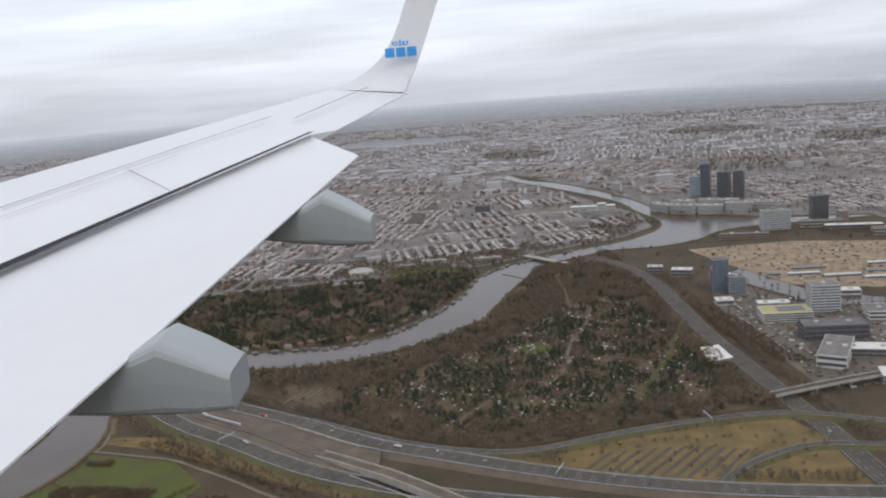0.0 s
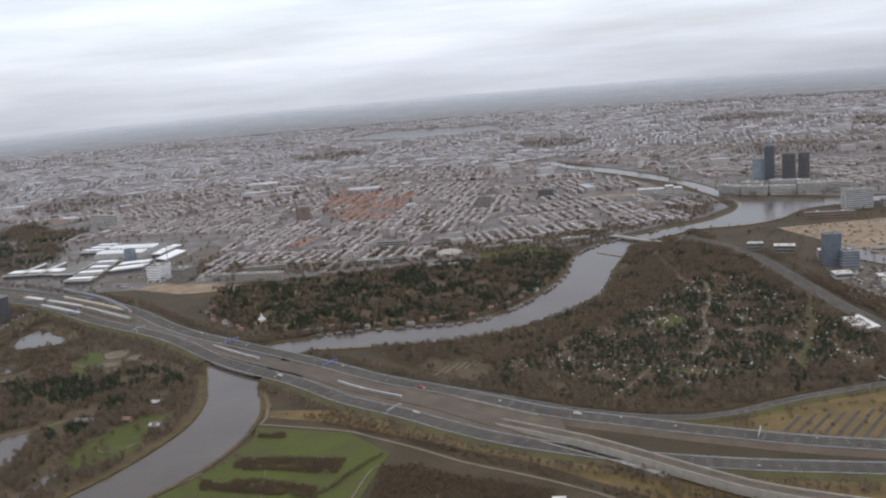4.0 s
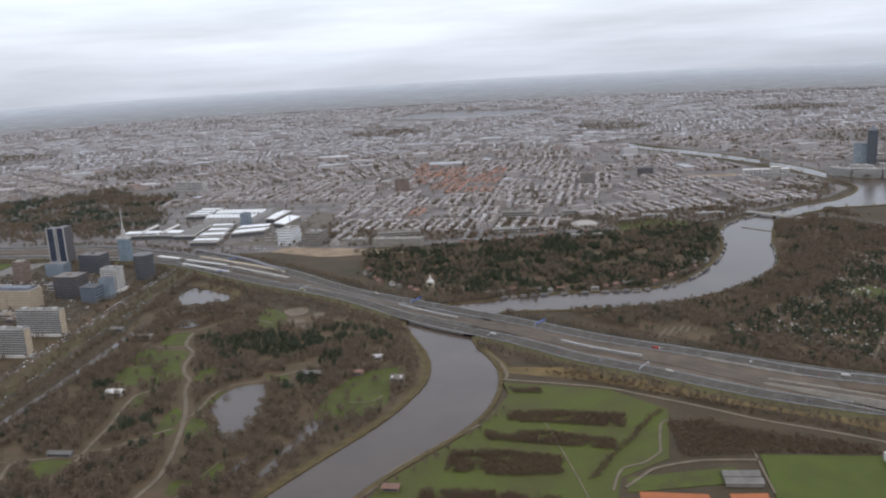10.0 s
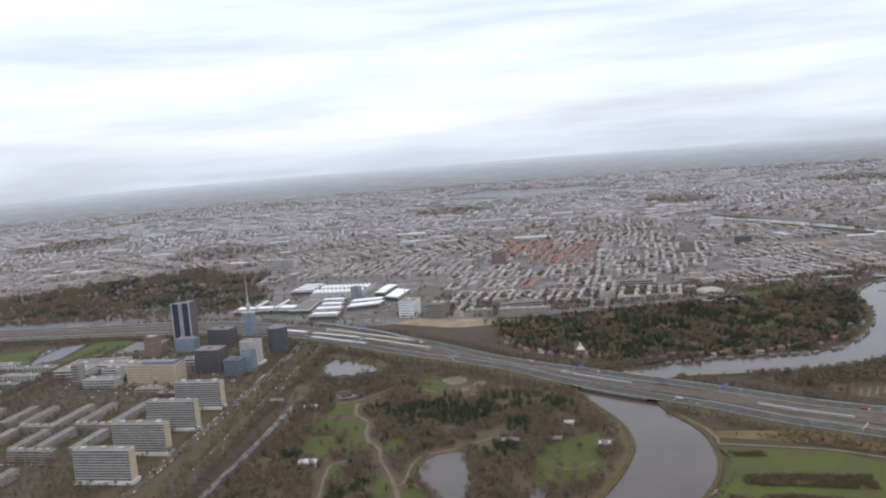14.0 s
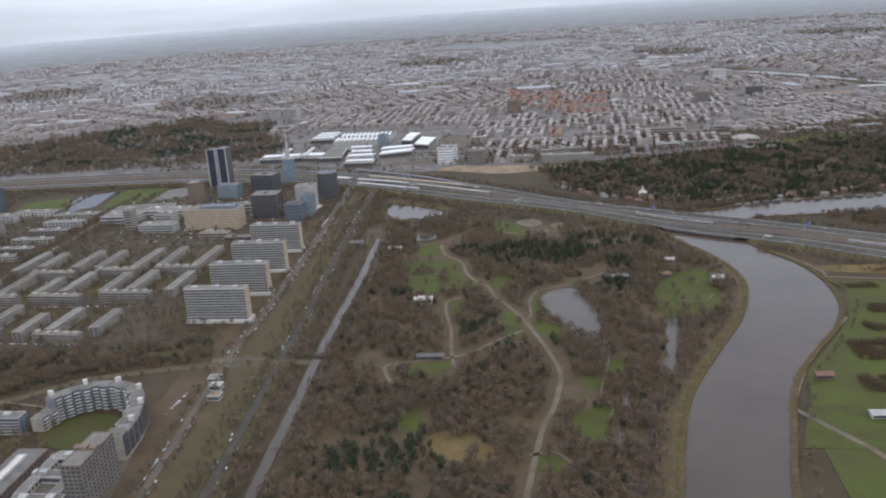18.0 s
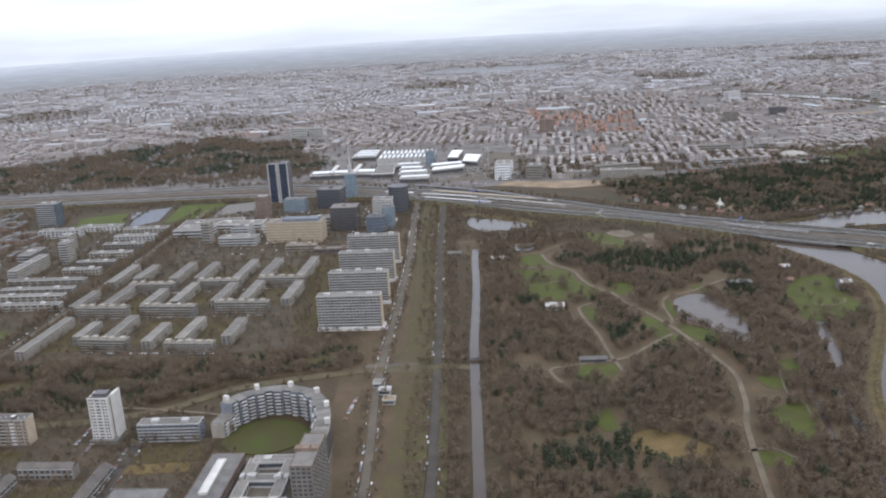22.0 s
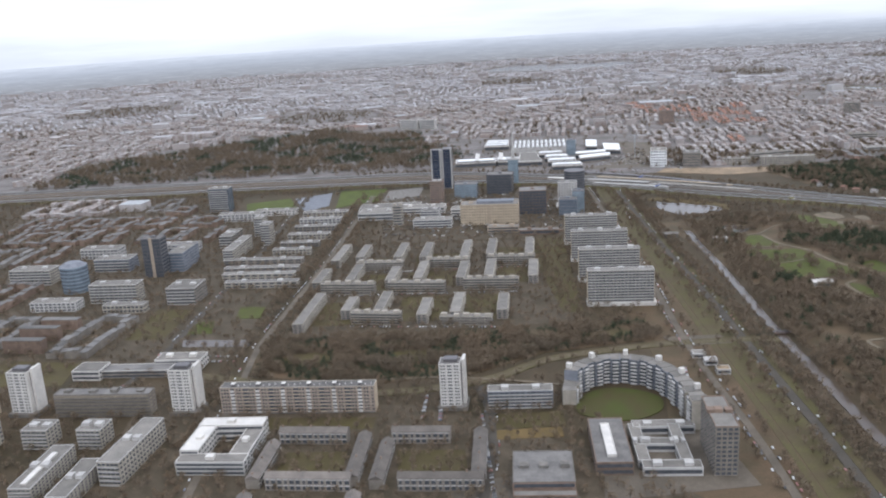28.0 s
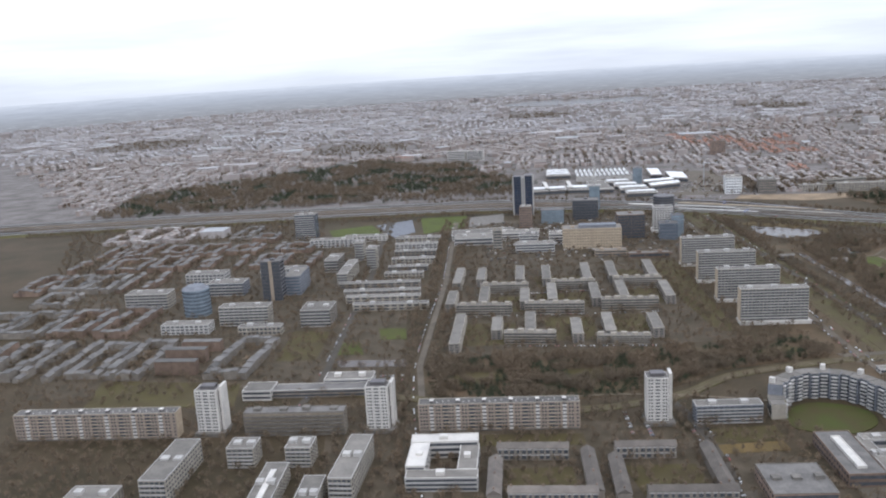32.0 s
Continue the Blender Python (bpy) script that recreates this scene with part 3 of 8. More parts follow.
PARK_LAWNS = [[(-637, 844), (-620, 849), (-616, 826), (-617, 811), (-630, 811), (-641, 821)], [(-653, 803), (-630, 796), (-609, 793), (-604, 772), (-618, 752), (-632, 764), (-652, 766)],
              [(-653, 757), (-618, 758), (-624, 740), (-645, 732), (-652, 722)], [(-611, 792), (-605, 756), (-596, 726), (-606, 719), (-618, 744)], [(-648, 728), (-628, 739), (-599, 735), (-592, 718), (-607, 711), (-640, 712)],
              [(-580, 736), (-565, 741), (-566, 717), (-581, 711)], [(-581, 656), (-571, 638), (-573, 615), (-583, 612), (-585, 631)], [(-566, 613), (-575, 601), (-584, 604), (-575, 611)], [(-561, 634), (-545, 618), (-540, 596), (-557, 599), (-562, 616)],
              [(-557, 668), (-548, 687), (-551, 666), (-557, 648)], [(-452, 683), (-438, 704), (-416, 714), (-400, 712), (-402, 693), (-411, 668), (-412, 641), (-424, 621), (-444, 613), (-466, 618), (-464, 647)],
              [(-619, 689), (-611, 680), (-614, 655), (-621, 660)], [(-655, 573), (-628, 572), (-629, 561), (-643, 546), (-656, 555)], [(-527, 552), (-513, 552), (-520, 531), (-531, 532)],
              [(-547, 532), (-533, 527), (-537, 515), (-548, 515)], [(-560, 487), (-537, 491), (-544, 465), (-555, 463), (-566, 468)], [(-592, 443), (-580, 440), (-575, 427), (-588, 427), (-595, 435)],
              [(-556, 917), (-534, 899), (-523, 855), (-542, 847), (-556, 872)], [(-662, 505), (-650, 507), (-654, 484), (-662, 484)], [(-519, 716), (-497, 711), (-511, 699)], [(-562, 464), (-550, 462), (-553, 450), (-562, 450)]]
LAWNS = [[(-880, 512), (-866, 500), (-850, 497), (-834, 505), (-829, 520), (-838, 533), (-855, 540), (-872, 532)]]

# ---- ground, water, roads ----
ring = [(-550 + 4340 * math.cos(2 * math.pi * k / 96), 60 + 4340 * math.sin(2 * math.pi * k / 96)) for k in range(96)]
setting("ground", Shape().prism(ring, -3.0, 0.0), M_GROUND, "brown and grey city ground seen from the air", "ground")
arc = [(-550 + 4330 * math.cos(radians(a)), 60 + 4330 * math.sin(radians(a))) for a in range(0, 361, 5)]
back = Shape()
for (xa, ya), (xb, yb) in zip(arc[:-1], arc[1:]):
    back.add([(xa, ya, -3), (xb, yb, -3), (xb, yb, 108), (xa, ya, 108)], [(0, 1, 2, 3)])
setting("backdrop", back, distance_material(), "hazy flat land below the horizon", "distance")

setting("water", Shape().prism(RIVER, -2.0, 0.12), M_WATER, "grey brown river winding between the banks", "river")
for line, side in ((west_line, 1), (east_line, 1)):
    setting("river_bank", Shape().ribbon(line, 3.0, -0.6, -1.0, 0.75), M_BANK, "reed and grass bank along the river", "bank")
TOWPATH = even(WEST_BANK[:11])
setting("path", Shape().ribbon(TOWPATH, 7.0, 2.8, -0.5, 0.4), M_BANK, "dry tan towpath along the river", "path")
for poly, label in ((LAKE, "park lake with still grey water"), (POND, "pond beside the railway"), (SMALL_POND, "small park pond with still water"), (smooth([(-468, 610), (-458, 610), (-464, 591), (-470, 581), (-478, 554), (-489, 530), (-493, 535), (-481, 569), (-475, 588)], 3, True), "long narrow pond in the park")):
    setting("water_pond", Shape().prism(poly, -1.0, 0.45), M_WATER, label, "pond")
setting("water_canal", Shape().ribbon(CANAL, 3.3, -3.3, -1.0, 0.5), M_WATER, "narrow straight canal along the park", "canal")
setting("water_dock", Shape().prism([(335, 1075), (395, 935), (470, 900), (560, 930), (560, 960), (470, 935), (412, 978), (369, 1108)], -1, 0.3), M_WATER, "harbour dock by the sand works", "dock")
setting("water_far", Shape().prism([(-560, 3560), (-290, 3380), (-80, 3330), (120, 3420), (60, 3640), (-100, 3720), (-300, 3830)], -1, 0.3), M_WATER, "wide water beyond the city", "water")
setting("water_far", Shape().prism([(900, 3790), (1400, 3690), (1900, 3560), (1900, 3640), (1400, 3780), (900, 3880)], -1, 0.3), M_WATER, "pale water on the skyline", "water")
for line, wide in (([(-507, 505), (-521, 466), (-534, 431), (-548, 400), (-560, 350)], 2.6), ([(-525, 507), (-538, 468), (-552, 420)], 1.6), ([(-503, 566), (-514, 530)], 1.4)):
    setting("water_ditch", Shape().ribbon(line, wide, -wide, -1, 0.46), M_WATER, "narrow park ditch with pale still water", "ditch")

WOOD_EAST = [(-236, 846), (-155, 842), (-100, 856), (-58, 878), (24, 962), (56, 1040), (110, 1195), (225, 1265), (236, 1160), (238, 962), (240, 770), (255, 668), (187, 652), (117, 642), (48, 623),
             (0, 628), (-60, 660), (-160, 752), (-210, 800)]
ALLOTMENT = [(-112, 765), (-40, 815), (47, 887), (120, 985), (200, 1020), (216, 884), (224, 702), (119, 684), (-10, 660)]
CEMETERY = [(-470, 1160), (-331, 1172), (-150, 1195), (25, 1222), (10, 1140), (-10, 1085), (-50, 1005), (-95, 948), (-140, 918), (-276, 918), (-361, 935), (-459, 1040)]
PARK = [(-668, 930), (-600, 930), (-500, 870), (-420, 810), (-400, 740), (-400, 665), (-430, 600), (-500, 510), (-530, 440), (-570, 300), (-640, 260), (-740, 300), (-722, 450), (-712, 560), (-700, 660), (-685, 760)]
STRIP = [(-1080, 660), (-1040, 668), (-930, 650), (-800, 648), (-795, 612), (-880, 604), (-930, 580), (-1010, 578), (-1075, 610)]
FAR_PARK = [(-1500, 1420), (-1090, 1395), (-878, 1375), (-838, 1450), (-850, 1560), (-900, 1640), (-880, 1760), (-1000, 1800), (-1060, 1930), (-1180, 1850), (-1300, 1760), (-1480, 1640)]
MEADOW = [(-322, 690), (-322, 668), (-240, 640), (-206, 596), (-226, 522), (-262, 500), (-280, 440), (-300, 300), (-470, 300), (-440, 440), (-410, 512), (-345, 585), (-318, 640)]
CITY_FLOOR = [(-2750, 1330), (-1500, 1330), (-1032, 1300), (-860, 1265), (-740, 1215), (-600, 1200), (-470, 1190), (-330, 1190), (40, 1240), (120, 1290), (190, 1330), (268, 1365), (330, 1430), (335, 1560), (240, 1880), (120, 2200), (160, 2250),
              (330, 1860), (385, 1560), (520, 1450), (680, 1400), (700, 1200), (1800, 1100)] + [(-550 + 4339 * math.cos(radians(a)), 60 + 4339 * math.sin(radians(a))) for a in range(24, 160, 4)] + [(-3400, 1330)]
setting("city_floor", Shape().prism(CITY_FLOOR, -0.5, 0.1), M_CITY_GROUND, "grey streets and yards of the city", "ground")
for name, poly, m, z, label in (
        ("leaf_floor", WOOD_EAST, M_LITTER, 0.25, "brown woodland floor"), ("leaf_floor", CEMETERY, M_LITTER, 0.25, "dark floor below bare trees"),
        ("leaf_floor", PARK, M_LITTER, 0.25, "brown park ground below bare trees"), ("leaf_floor", [(x, y) for x, y in west_line if y < 860][::-1] + [(-690, 200), (-690, 930)], M_LITTER, 0.2, "brown riverside ground below bare trees"), ("leaf_floor", STRIP, M_LITTER, 0.25, "planted strip between housing blocks"),
        ("meadow", MEADOW, M_MEADOW, 0.3, "green meadow beside the river"),
        ("pitch", [(-168, 519), (-94, 507), (-106, 450), (-180, 460)], M_PITCH, 0.4, "mown green sports pitch"),
        ("pitch", [(-258, 500), (-190, 505), (-182, 486), (-262, 482)], M_GRASS, 0.45, "grass beside the clay courts"),
        ("court", [(-255, 482), (-216, 474), (-218, 446), (-259, 455)], M_CLAY, 0.5, "orange clay tennis courts"),
        ("court", [(-204, 473), (-182, 471), (-188, 440), (-208, 446)], M_CLAY, 0.5, "orange clay tennis court"),
        ("field", [(-430, 470), (-375, 460), (-395, 415), (-453, 427)], M_GRASS, 0.45, "green playing field by the river"),
        ("sand", [(337, 1240), (491, 1245), (640, 1190), (560, 990), (490, 975), (402, 1015), (366, 1120)], M_SAND, 0.25, "cleared sandy building land"),
        ("verge", [(-20, 596), (48, 605), (117, 624), (187, 636), (250, 637), (262, 600), (262, 512), (172, 532), (101, 556), (45, 581)], M_DRY, 0.2, "dry yellow grass inside the motorway junction"),
        ("verge", [(-330, 760), (-312, 700), (-250, 690), (-180, 640), (-110, 580), (-30, 530), (100, 500), (400, 430), (400, 300), (120, 410), (0, 470), (-100, 560), (-190, 620), (-250, 660), (-322, 690)], M_DRY, 0.15, "dry grass slope below the motorway"),
        ("parking", [(66, 597), (125, 611), (196, 614), (216, 592), (172, 545), (62, 574)], M_DRY, 0.3, "worn car park on dry grass"),
        ("field", [(-1028, 1228), (-966, 1223), (-979, 1150), (-1033, 1123)], M_PITCH, 0.3, "yellow-green sports field by the railway"),
        ("court", [(-964, 1208), (-916, 1218), (-927, 1160), (-974, 1144)], M_CONC_D, 0.3, "flat grey paved deck beside the sports field"),
        ("court", [(-1088, 1201), (-1040, 1222), (-1042, 1140), (-1070, 1114)], M_TEAL, 0.3, "blue-grey hard courts beside the sports field"),
        ("field", [(-1150, 1190), (-1094, 1205), (-1078, 1120), (-1140, 1110)], M_PITCH, 0.3, "green sports field by the railway"),
        ("water_basin", [(-1135, 689), (-1084, 677), (-1083, 664), (-1132, 674)], M_WATER, 0.36, "long still basin beside the street"),
        ("field", [(-1101, 757), (-1080, 752), (-1081, 724), (-1101, 729)], M_GRASS, 0.35, "small green playing field"),
        ("field", [(-1135, 728), (-1117, 727), (-1115, 698), (-1134, 702)], M_GRASS, 0.3, "lawn between flats"),
        ("lawn", smooth(LAWNS[0], 4, True), M_LAWN, 0.5, "oval green lawn in the curved building"),
        ("field", [(-105, 1262), (-30, 1270), (12, 1235), (-8, 1208), (-100, 1206)], M_GRASS, 0.3, "green park field beyond the cemetery"),
        ("sand", [(-389, 1107), (-355, 1129), (-353, 1102), (-385, 1087)], M_SAND, 0.3, "bare sandy patch among dark trees"),
        ("sand", [(-389, 978), (-345, 988), (-326, 953), (-358, 950)], M_SAND, 0.3, "sandy yard beside the white tent"),
        ("sand", [(-580, 1225), (-420, 1170), (-400, 1145), (-520, 1150), (-600, 1200)], M_SAND, 0.3, "sandy strip beside the railway"),
        ("sand", [(-667, 1040), (-652, 1048), (-607, 1010), (-592, 978), (-602, 958), (-608, 984), (-640, 1012), (-660, 1029)], M_BANK, 0.42, "bare brown bank of the pond"),
        ("clearing", smooth([(-650, 470), (-632, 478), (-612, 455), (-612, 438), (-640, 440)], 4, True), M_DRY, 0.35, "ochre clearing in the bare wood"),
        ("rock_garden", smooth([(-534, 907), (-512, 915), (-508, 891), (-524, 885)], 3, True), M_PATH, 0.44, "pale stone beds of a rock garden"),
        ("rock_garden", smooth([(-525, 874), (-507, 871), (-509, 860), (-527, 862)], 3, True), M_PATH, 0.44, "pale stone beds of a rock garden"),
        ("rock_garden", smooth([(-509, 849), (-496, 847), (-500, 833), (-512, 834)], 3, True), M_PATH, 0.44, "pale stone beds of a rock garden"),
        ("rock_garden", smooth([(-500, 889), (-488, 890), (-492, 872), (-500, 874)], 3, True), M_PATH, 0.44, "pale stone beds of a rock garden"),
        ("crossing", [(-796, 613), (-757, 608), (-755, 592), (-791, 594)], M_PAVING, 0.33, "paved crossing of street and boulevard"),
        ("verge", [(-800, 1000), (-690, 1000), (-720, 780), (-760, 560), (-775, 400), (-860, 400), (-815, 560), (-800, 700)], M_LITTER, 0.1, "brown leafy strips along the boulevard"),
        ("yard", [(-960, 450), (-905, 450), (-900, 425), (-960, 425)], M_PAVING, 0.3, "paved school yard"),
        ("yard", [(-870, 495), (-815, 488), (-815, 420), (-890, 420)], M_PAVING, 0.25, "paved yard round low offices"),
        ("yard", [(-683, 1262), (-574, 1240), (-519, 1456), (-571, 1500), (-600, 1330)], M_PAVING, 0.25, "paved building yard by the exhibition halls"),
        ("yard", [(300, 1000), (340, 1050), (380, 940), (600, 900), (600, 640), (300, 700), (285, 900)], M_PAVING, 0.1, "paved industrial yards")):
    setting(name, Shape().prism(poly, -0.5, z), m, label, "ground")

for poly in ([(-1058, 672), (-838, 657), (-826, 902), (-1026, 925)], [(-1345, 665), (-1092, 640), (-1040, 1125), (-1450, 1235)], [(-985, 930), (-760, 900), (-745, 1130), (-975, 1180)], [(-1140, 395), (-830, 395), (-885, 470), (-960, 540), (-1140, 580)]):
    setting("yard", Shape().prism(poly, -0.5, 0.14), M_STREET, "grey streets and parking between housing blocks", "ground")
for poly in ([(-1008, 822), (-972, 815), (-980, 770), (-1012, 776)], [(-958, 818), (-914, 811), (-920, 768), (-968, 774)], [(-880, 813), (-852, 808), (-858, 762), (-886, 768)], [(-998, 875), (-962, 868), (-966, 836), (-1000, 842)],
             [(-948, 878), (-905, 870), (-908, 834), (-952, 838)], [(-870, 880), (-845, 876), (-848, 832), (-876, 836)], [(-1036, 750), (-992, 742), (-1000, 690), (-1042, 696)], [(-968, 748), (-930, 742), (-938, 684), (-976, 690)], [(-918, 742), (-890, 736), (-896, 676), (-924, 682)],
             [(-1046, 498), (-1010, 492), (-1014, 462), (-1046, 468)], [(-984, 488), (-948, 482), (-950, 450), (-984, 456)], [(-930, 520), (-888, 516), (-890, 498), (-930, 502)], [(-1085, 548), (-994, 530), (-996, 516), (-1086, 534)], [(-850, 680), (-835, 676), (-800, 900), (-838, 900)],
             [(-1180, 700), (-1150, 695), (-1140, 760), (-1170, 770)], [(-1300, 640), (-1200, 620), (-1200, 660), (-1300, 690)]):
    setting("yard_lawn", Shape().prism(poly, -0.5, 0.22), M_YARD, "worn green yard between housing blocks", "lawn")
setting("yard_court", Shape().prism([(-930, 500), (-893, 497), (-894, 486), (-930, 489)], -0.5, 0.3), M_DRY, "dry yellow grass beside the school", "ground")
for k, poly in enumerate(PARK_LAWNS):
    setting("glade", Shape().prism(smooth(poly, 4, True), -0.5, 0.34 + 0.003 * k), M_GRASS, "mown green lawn among bare trees and paths", "lawn")
for lo, hi, m, label in ((-20, -3.5, M_MEDIAN, "wide grass median of the boulevard"), (3, 8, M_MEDIAN, "grass verge of the boulevard"), (-24.5, -21, M_MEDIAN, "narrow grass verge")):
    setting("verge", Shape().ribbon(BOULEVARD_EAST, hi, lo, -0.5, 0.24), m, label, "ground")
STRIP_GLADES = [[(-1056, 634), (-1036, 640), (-1020, 628), (-1040, 616)], [(-980, 628), (-954, 624), (-957, 612), (-979, 608)], [(-846, 630), (-818, 634), (-815, 624), (-842, 620)]]
for poly in STRIP_GLADES:
    setting("glade", Shape().prism(smooth(poly, 4, True), -0.5, 0.31), M_YARD, "worn green glade in the planted strip", "lawn")
for k in range(13):  # slanting rows of dark tarmac bays on the junction's car park
    x, y = 70 + 9.5 * k, 566 - 1.6 * k
    reach = 0.95 - 0.035 * abs(k - 6)
    setting("parking_bay", Shape().prism([(x, y), (x + 3.4, y - 0.6), (x + 3.4 + 43 * reach, y + 47 * reach), (x + 43 * reach, y + 47 * reach)], 0.0, 0.42), M_ASPHALT, "dark tarmac row of a car park", "parking")


def road(name, line, wide, z, label, mat=None, lanes=0, base=-0.5, slope=0.0, banks=None):
    setting(name, Shape().ribbon(line, wide / 2, -wide / 2, base, z), mat or M_ASPHALT, label, "road")
    if slope:
        pts = offsets(line)
        wet = inside(np.array(line), RIVER)
        for s in (1, -1):
            bank = Shape()
            v, f = [], []
            for k, (x, y, nx, ny) in enumerate(pts):
                v += [(x + s * nx * wide / 2, y + s * ny * wide / 2, z - 0.1), (x + s * nx * (wide / 2 + slope), y + s * ny * (wide / 2 + slope), 0.0)]
                if k and not wet[k] and not wet[k - 1]:
                    a = 2 * (k - 1)
                    f.append((a, a + 1, a + 3, a + 2) if s < 0 else (a + 1, a, a + 2, a + 3))
            setting("embankment", bank.add(v, f), (banks or {}).get(s, M_VERGE), "road embankment", "slope")
    if lanes:
        stripe = Shape()
        for k in range(1, lanes):
            off = -wide / 2 + wide * k / lanes
            for a, b in dashes(line, 5.0, 11.0):
                stripe.ribbon([a, b], off + 0.08, off - 0.08, z, z + 0.03)
        for off in (-wide / 2 + 0.5, wide / 2 - 0.5):
            stripe.ribbon(line, off + 0.09, off - 0.09, z, z + 0.03)
        tagged(setting("road_markings", stripe, M_LINE, "white painted lane lines", "marking"), kind="structure")


def dashes(line, length, period):
    """Short pieces along a line, at even steps."""
    out, run = [], 0.0
    for (x0, y0), (x1, y1) in zip(line[:-1], line[1:]):
        d = math.hypot(x1 - x0, y1 - y0)
        s = -run % period if run else 0.0
        while s < d:
            e = min(s + length, d)
            out.append(((x0 + (x1 - x0) * s / d, y0 + (y1 - y0) * s / d), (x0 + (x1 - x0) * e / d, y0 + (y1 - y0) * e / d)))
            s += period
        run += d
    return out


road("motorway", UPPER, 15, 3.0, "grey motorway carriageway with light traffic", lanes=4, slope=7, base=2.0, banks={-1: M_BALLAST})
road("motorway", LOWER, 15, 3.0, "grey motorway carriageway beside the railway", lanes=4, slope=7, base=2.0, banks={1: M_BALLAST})
road("railway", RAILS, 19, 2.9, "brown ballast railway between the carriageways", M_BALLAST, base=2.0)
road("slip_road", SLIP, 8, 3.1, "curving motorway slip road", lanes=2, slope=4)
road("motorway", MOTORWAY_EAST, 18, 0.5, "dual carriageway running away to the river bridge", lanes=4)
road("slip_road", RAMP, 7, 2.5, "curved slip road ramp", lanes=2, slope=4)
road("road", BOULEVARD_EAST, 5.5, 0.35, "straight tree-lined boulevard")
road("road", BOULEVARD_WEST, 4.6, 0.35, "straight boulevard with parked cars", M_PAVING)
road("verge", CROSS_ROAD, 9, 0.36, "grassed tram way curving past the flats", M_MEDIAN)
for off in (-2.6, -0.6, 1.0, 3.0):
    setting("tram_rail", Shape().ribbon(CROSS_ROAD, off + 0.3, off - 0.3, 0.2, 0.42), M_PATH, "pale worn tram track in grass", "rails")
road("road", TOWER_ROAD, 4.5, 0.35, "street running away between trees", M_PAVING)
road("road", FIELD_ROAD, 5, 0.35, "street past the playing fields")
road("road", STREET_A, 6, 0.35, "residential street with parked cars")
road("path", BANK_PATH, 2.9, 0.5, "pale gravel track beside the motorway", M_PATH)
for line, wide in ((PARK_PATH, 3.4), (PARK_PATH_B, 2.6), (PARK_PATH_C, 2.2), (PARK_PATH_D, 2.8), (PARK_PATH_E, 2.4), (PARK_PATH_F, 2.0), (EAST_PATH, 4),
                   (smooth([(-561, 644), (-552, 633), (-543, 617)]), 1.4), (smooth([(-626, 560), (-621, 554), (-606, 550), (-585, 544), (-566, 549)]), 1.8), (smooth([(-674, 574), (-683, 571), (-687, 559), (-685, 538)]), 1.5),
                   (smooth([(-657, 819), (-640, 845), (-637, 852)]), 2.0), ([(-650, 754), (-632, 756), (-619, 760)], 1.6), (smooth([(-517, 576), (-526, 548), (-537, 519), (-541, 504), (-538, 492), (-542, 476)]), 1.3),
                   (smooth([(-595, 444), (-581, 445), (-574, 433), (-564, 420), (-550, 400)]), 2.2), (smooth([(-480, 727), (-450, 735), (-420, 740)]), 2.2), (smooth([(-446, 650), (-438, 643), (-424, 645), (-417, 655)]), 1.5),
                   (smooth([(-302, 612), (-296, 577), (-292, 541), (-288, 501), (-284, 450)]), 0.9), (smooth([(-229, 531), (-222, 559), (-216, 575), (-207, 578)]), 1.8), (smooth([(-270, 485), (-259, 511), (-243, 518), (-229, 531)]), 1.8),
                   (smooth([(-262, 488), (-249, 500), (-239, 509), (-222, 514), (-203, 516), (-171, 512)]), 2.2), ([(-170, 527), (-173, 506), (-178, 470)], 1.6), (smooth([(-336, 756), (-322, 723), (-315, 688), (-318, 673)]), 2.6),
                   (smooth([(150, 1010), (120, 900), (100, 800), (110, 690)]), 3), (smooth([(60, 1180), (110, 1110), (130, 1040), (150, 1010)]), 3),
                   (smooth([(-100, 800), (-20, 790), (60, 760), (110, 690)]), 2), (smooth([(-870, 545), (-900, 560), (-960, 580), (-1040, 585)]), 2.5)):
    road("path", line, wide, 0.6, "pale park path", M_PATH)

for k, line in enumerate(GARDEN_LANES):
    road("path", line, 2.6 if k < 2 else 1.8, 0.45, "grassy lane between the allotments" if k < 2 else "pale gravel lane between the allotments", M_GRASS if k < 2 else M_PATH)
for k in range(5):
    setting("storage_row", Shape().bar(-165 + 9 * k, 762 + 3 * k, 1.05, 30 - 2 * k, 2.2, 0.2, 0.6), M_PATH, "pale gravel row of a storage ground in the wood", "ground")
setting("clearing", Shape().prism([(54, 859), (81, 871), (92, 842), (59, 827)], -0.5, 0.33), M_GRASS, "small green clearing by the allotments", "lawn")

core_u, core_l = [p for p in UPPER if -1600 < p[0] < 60], [p for p in LOWER if -1600 < p[0] < 60]
for lo, hi in ((-1600, -410), (-300, -70)):
    fill = [p for p in core_u if lo < p[0] < hi] + [p for p in core_l if lo < p[0] < hi][::-1]
    setting("track_bed", Shape().prism(fill, 0.5, 2.5), M_BALLAST, "brown gravel bed between the carriageways", "ground")
rails = Shape()
for off in (-7.5, -6.8, -4.2, -3.5, -0.9, -0.2, 2.4, 3.1, 5.7, 6.4):
    rails.ribbon(RAILS, off + 0.07, off - 0.07, 2.8, 3.05)
setting("rail", rails, M_RAIL, "steel rails of several parallel tracks", "rails")

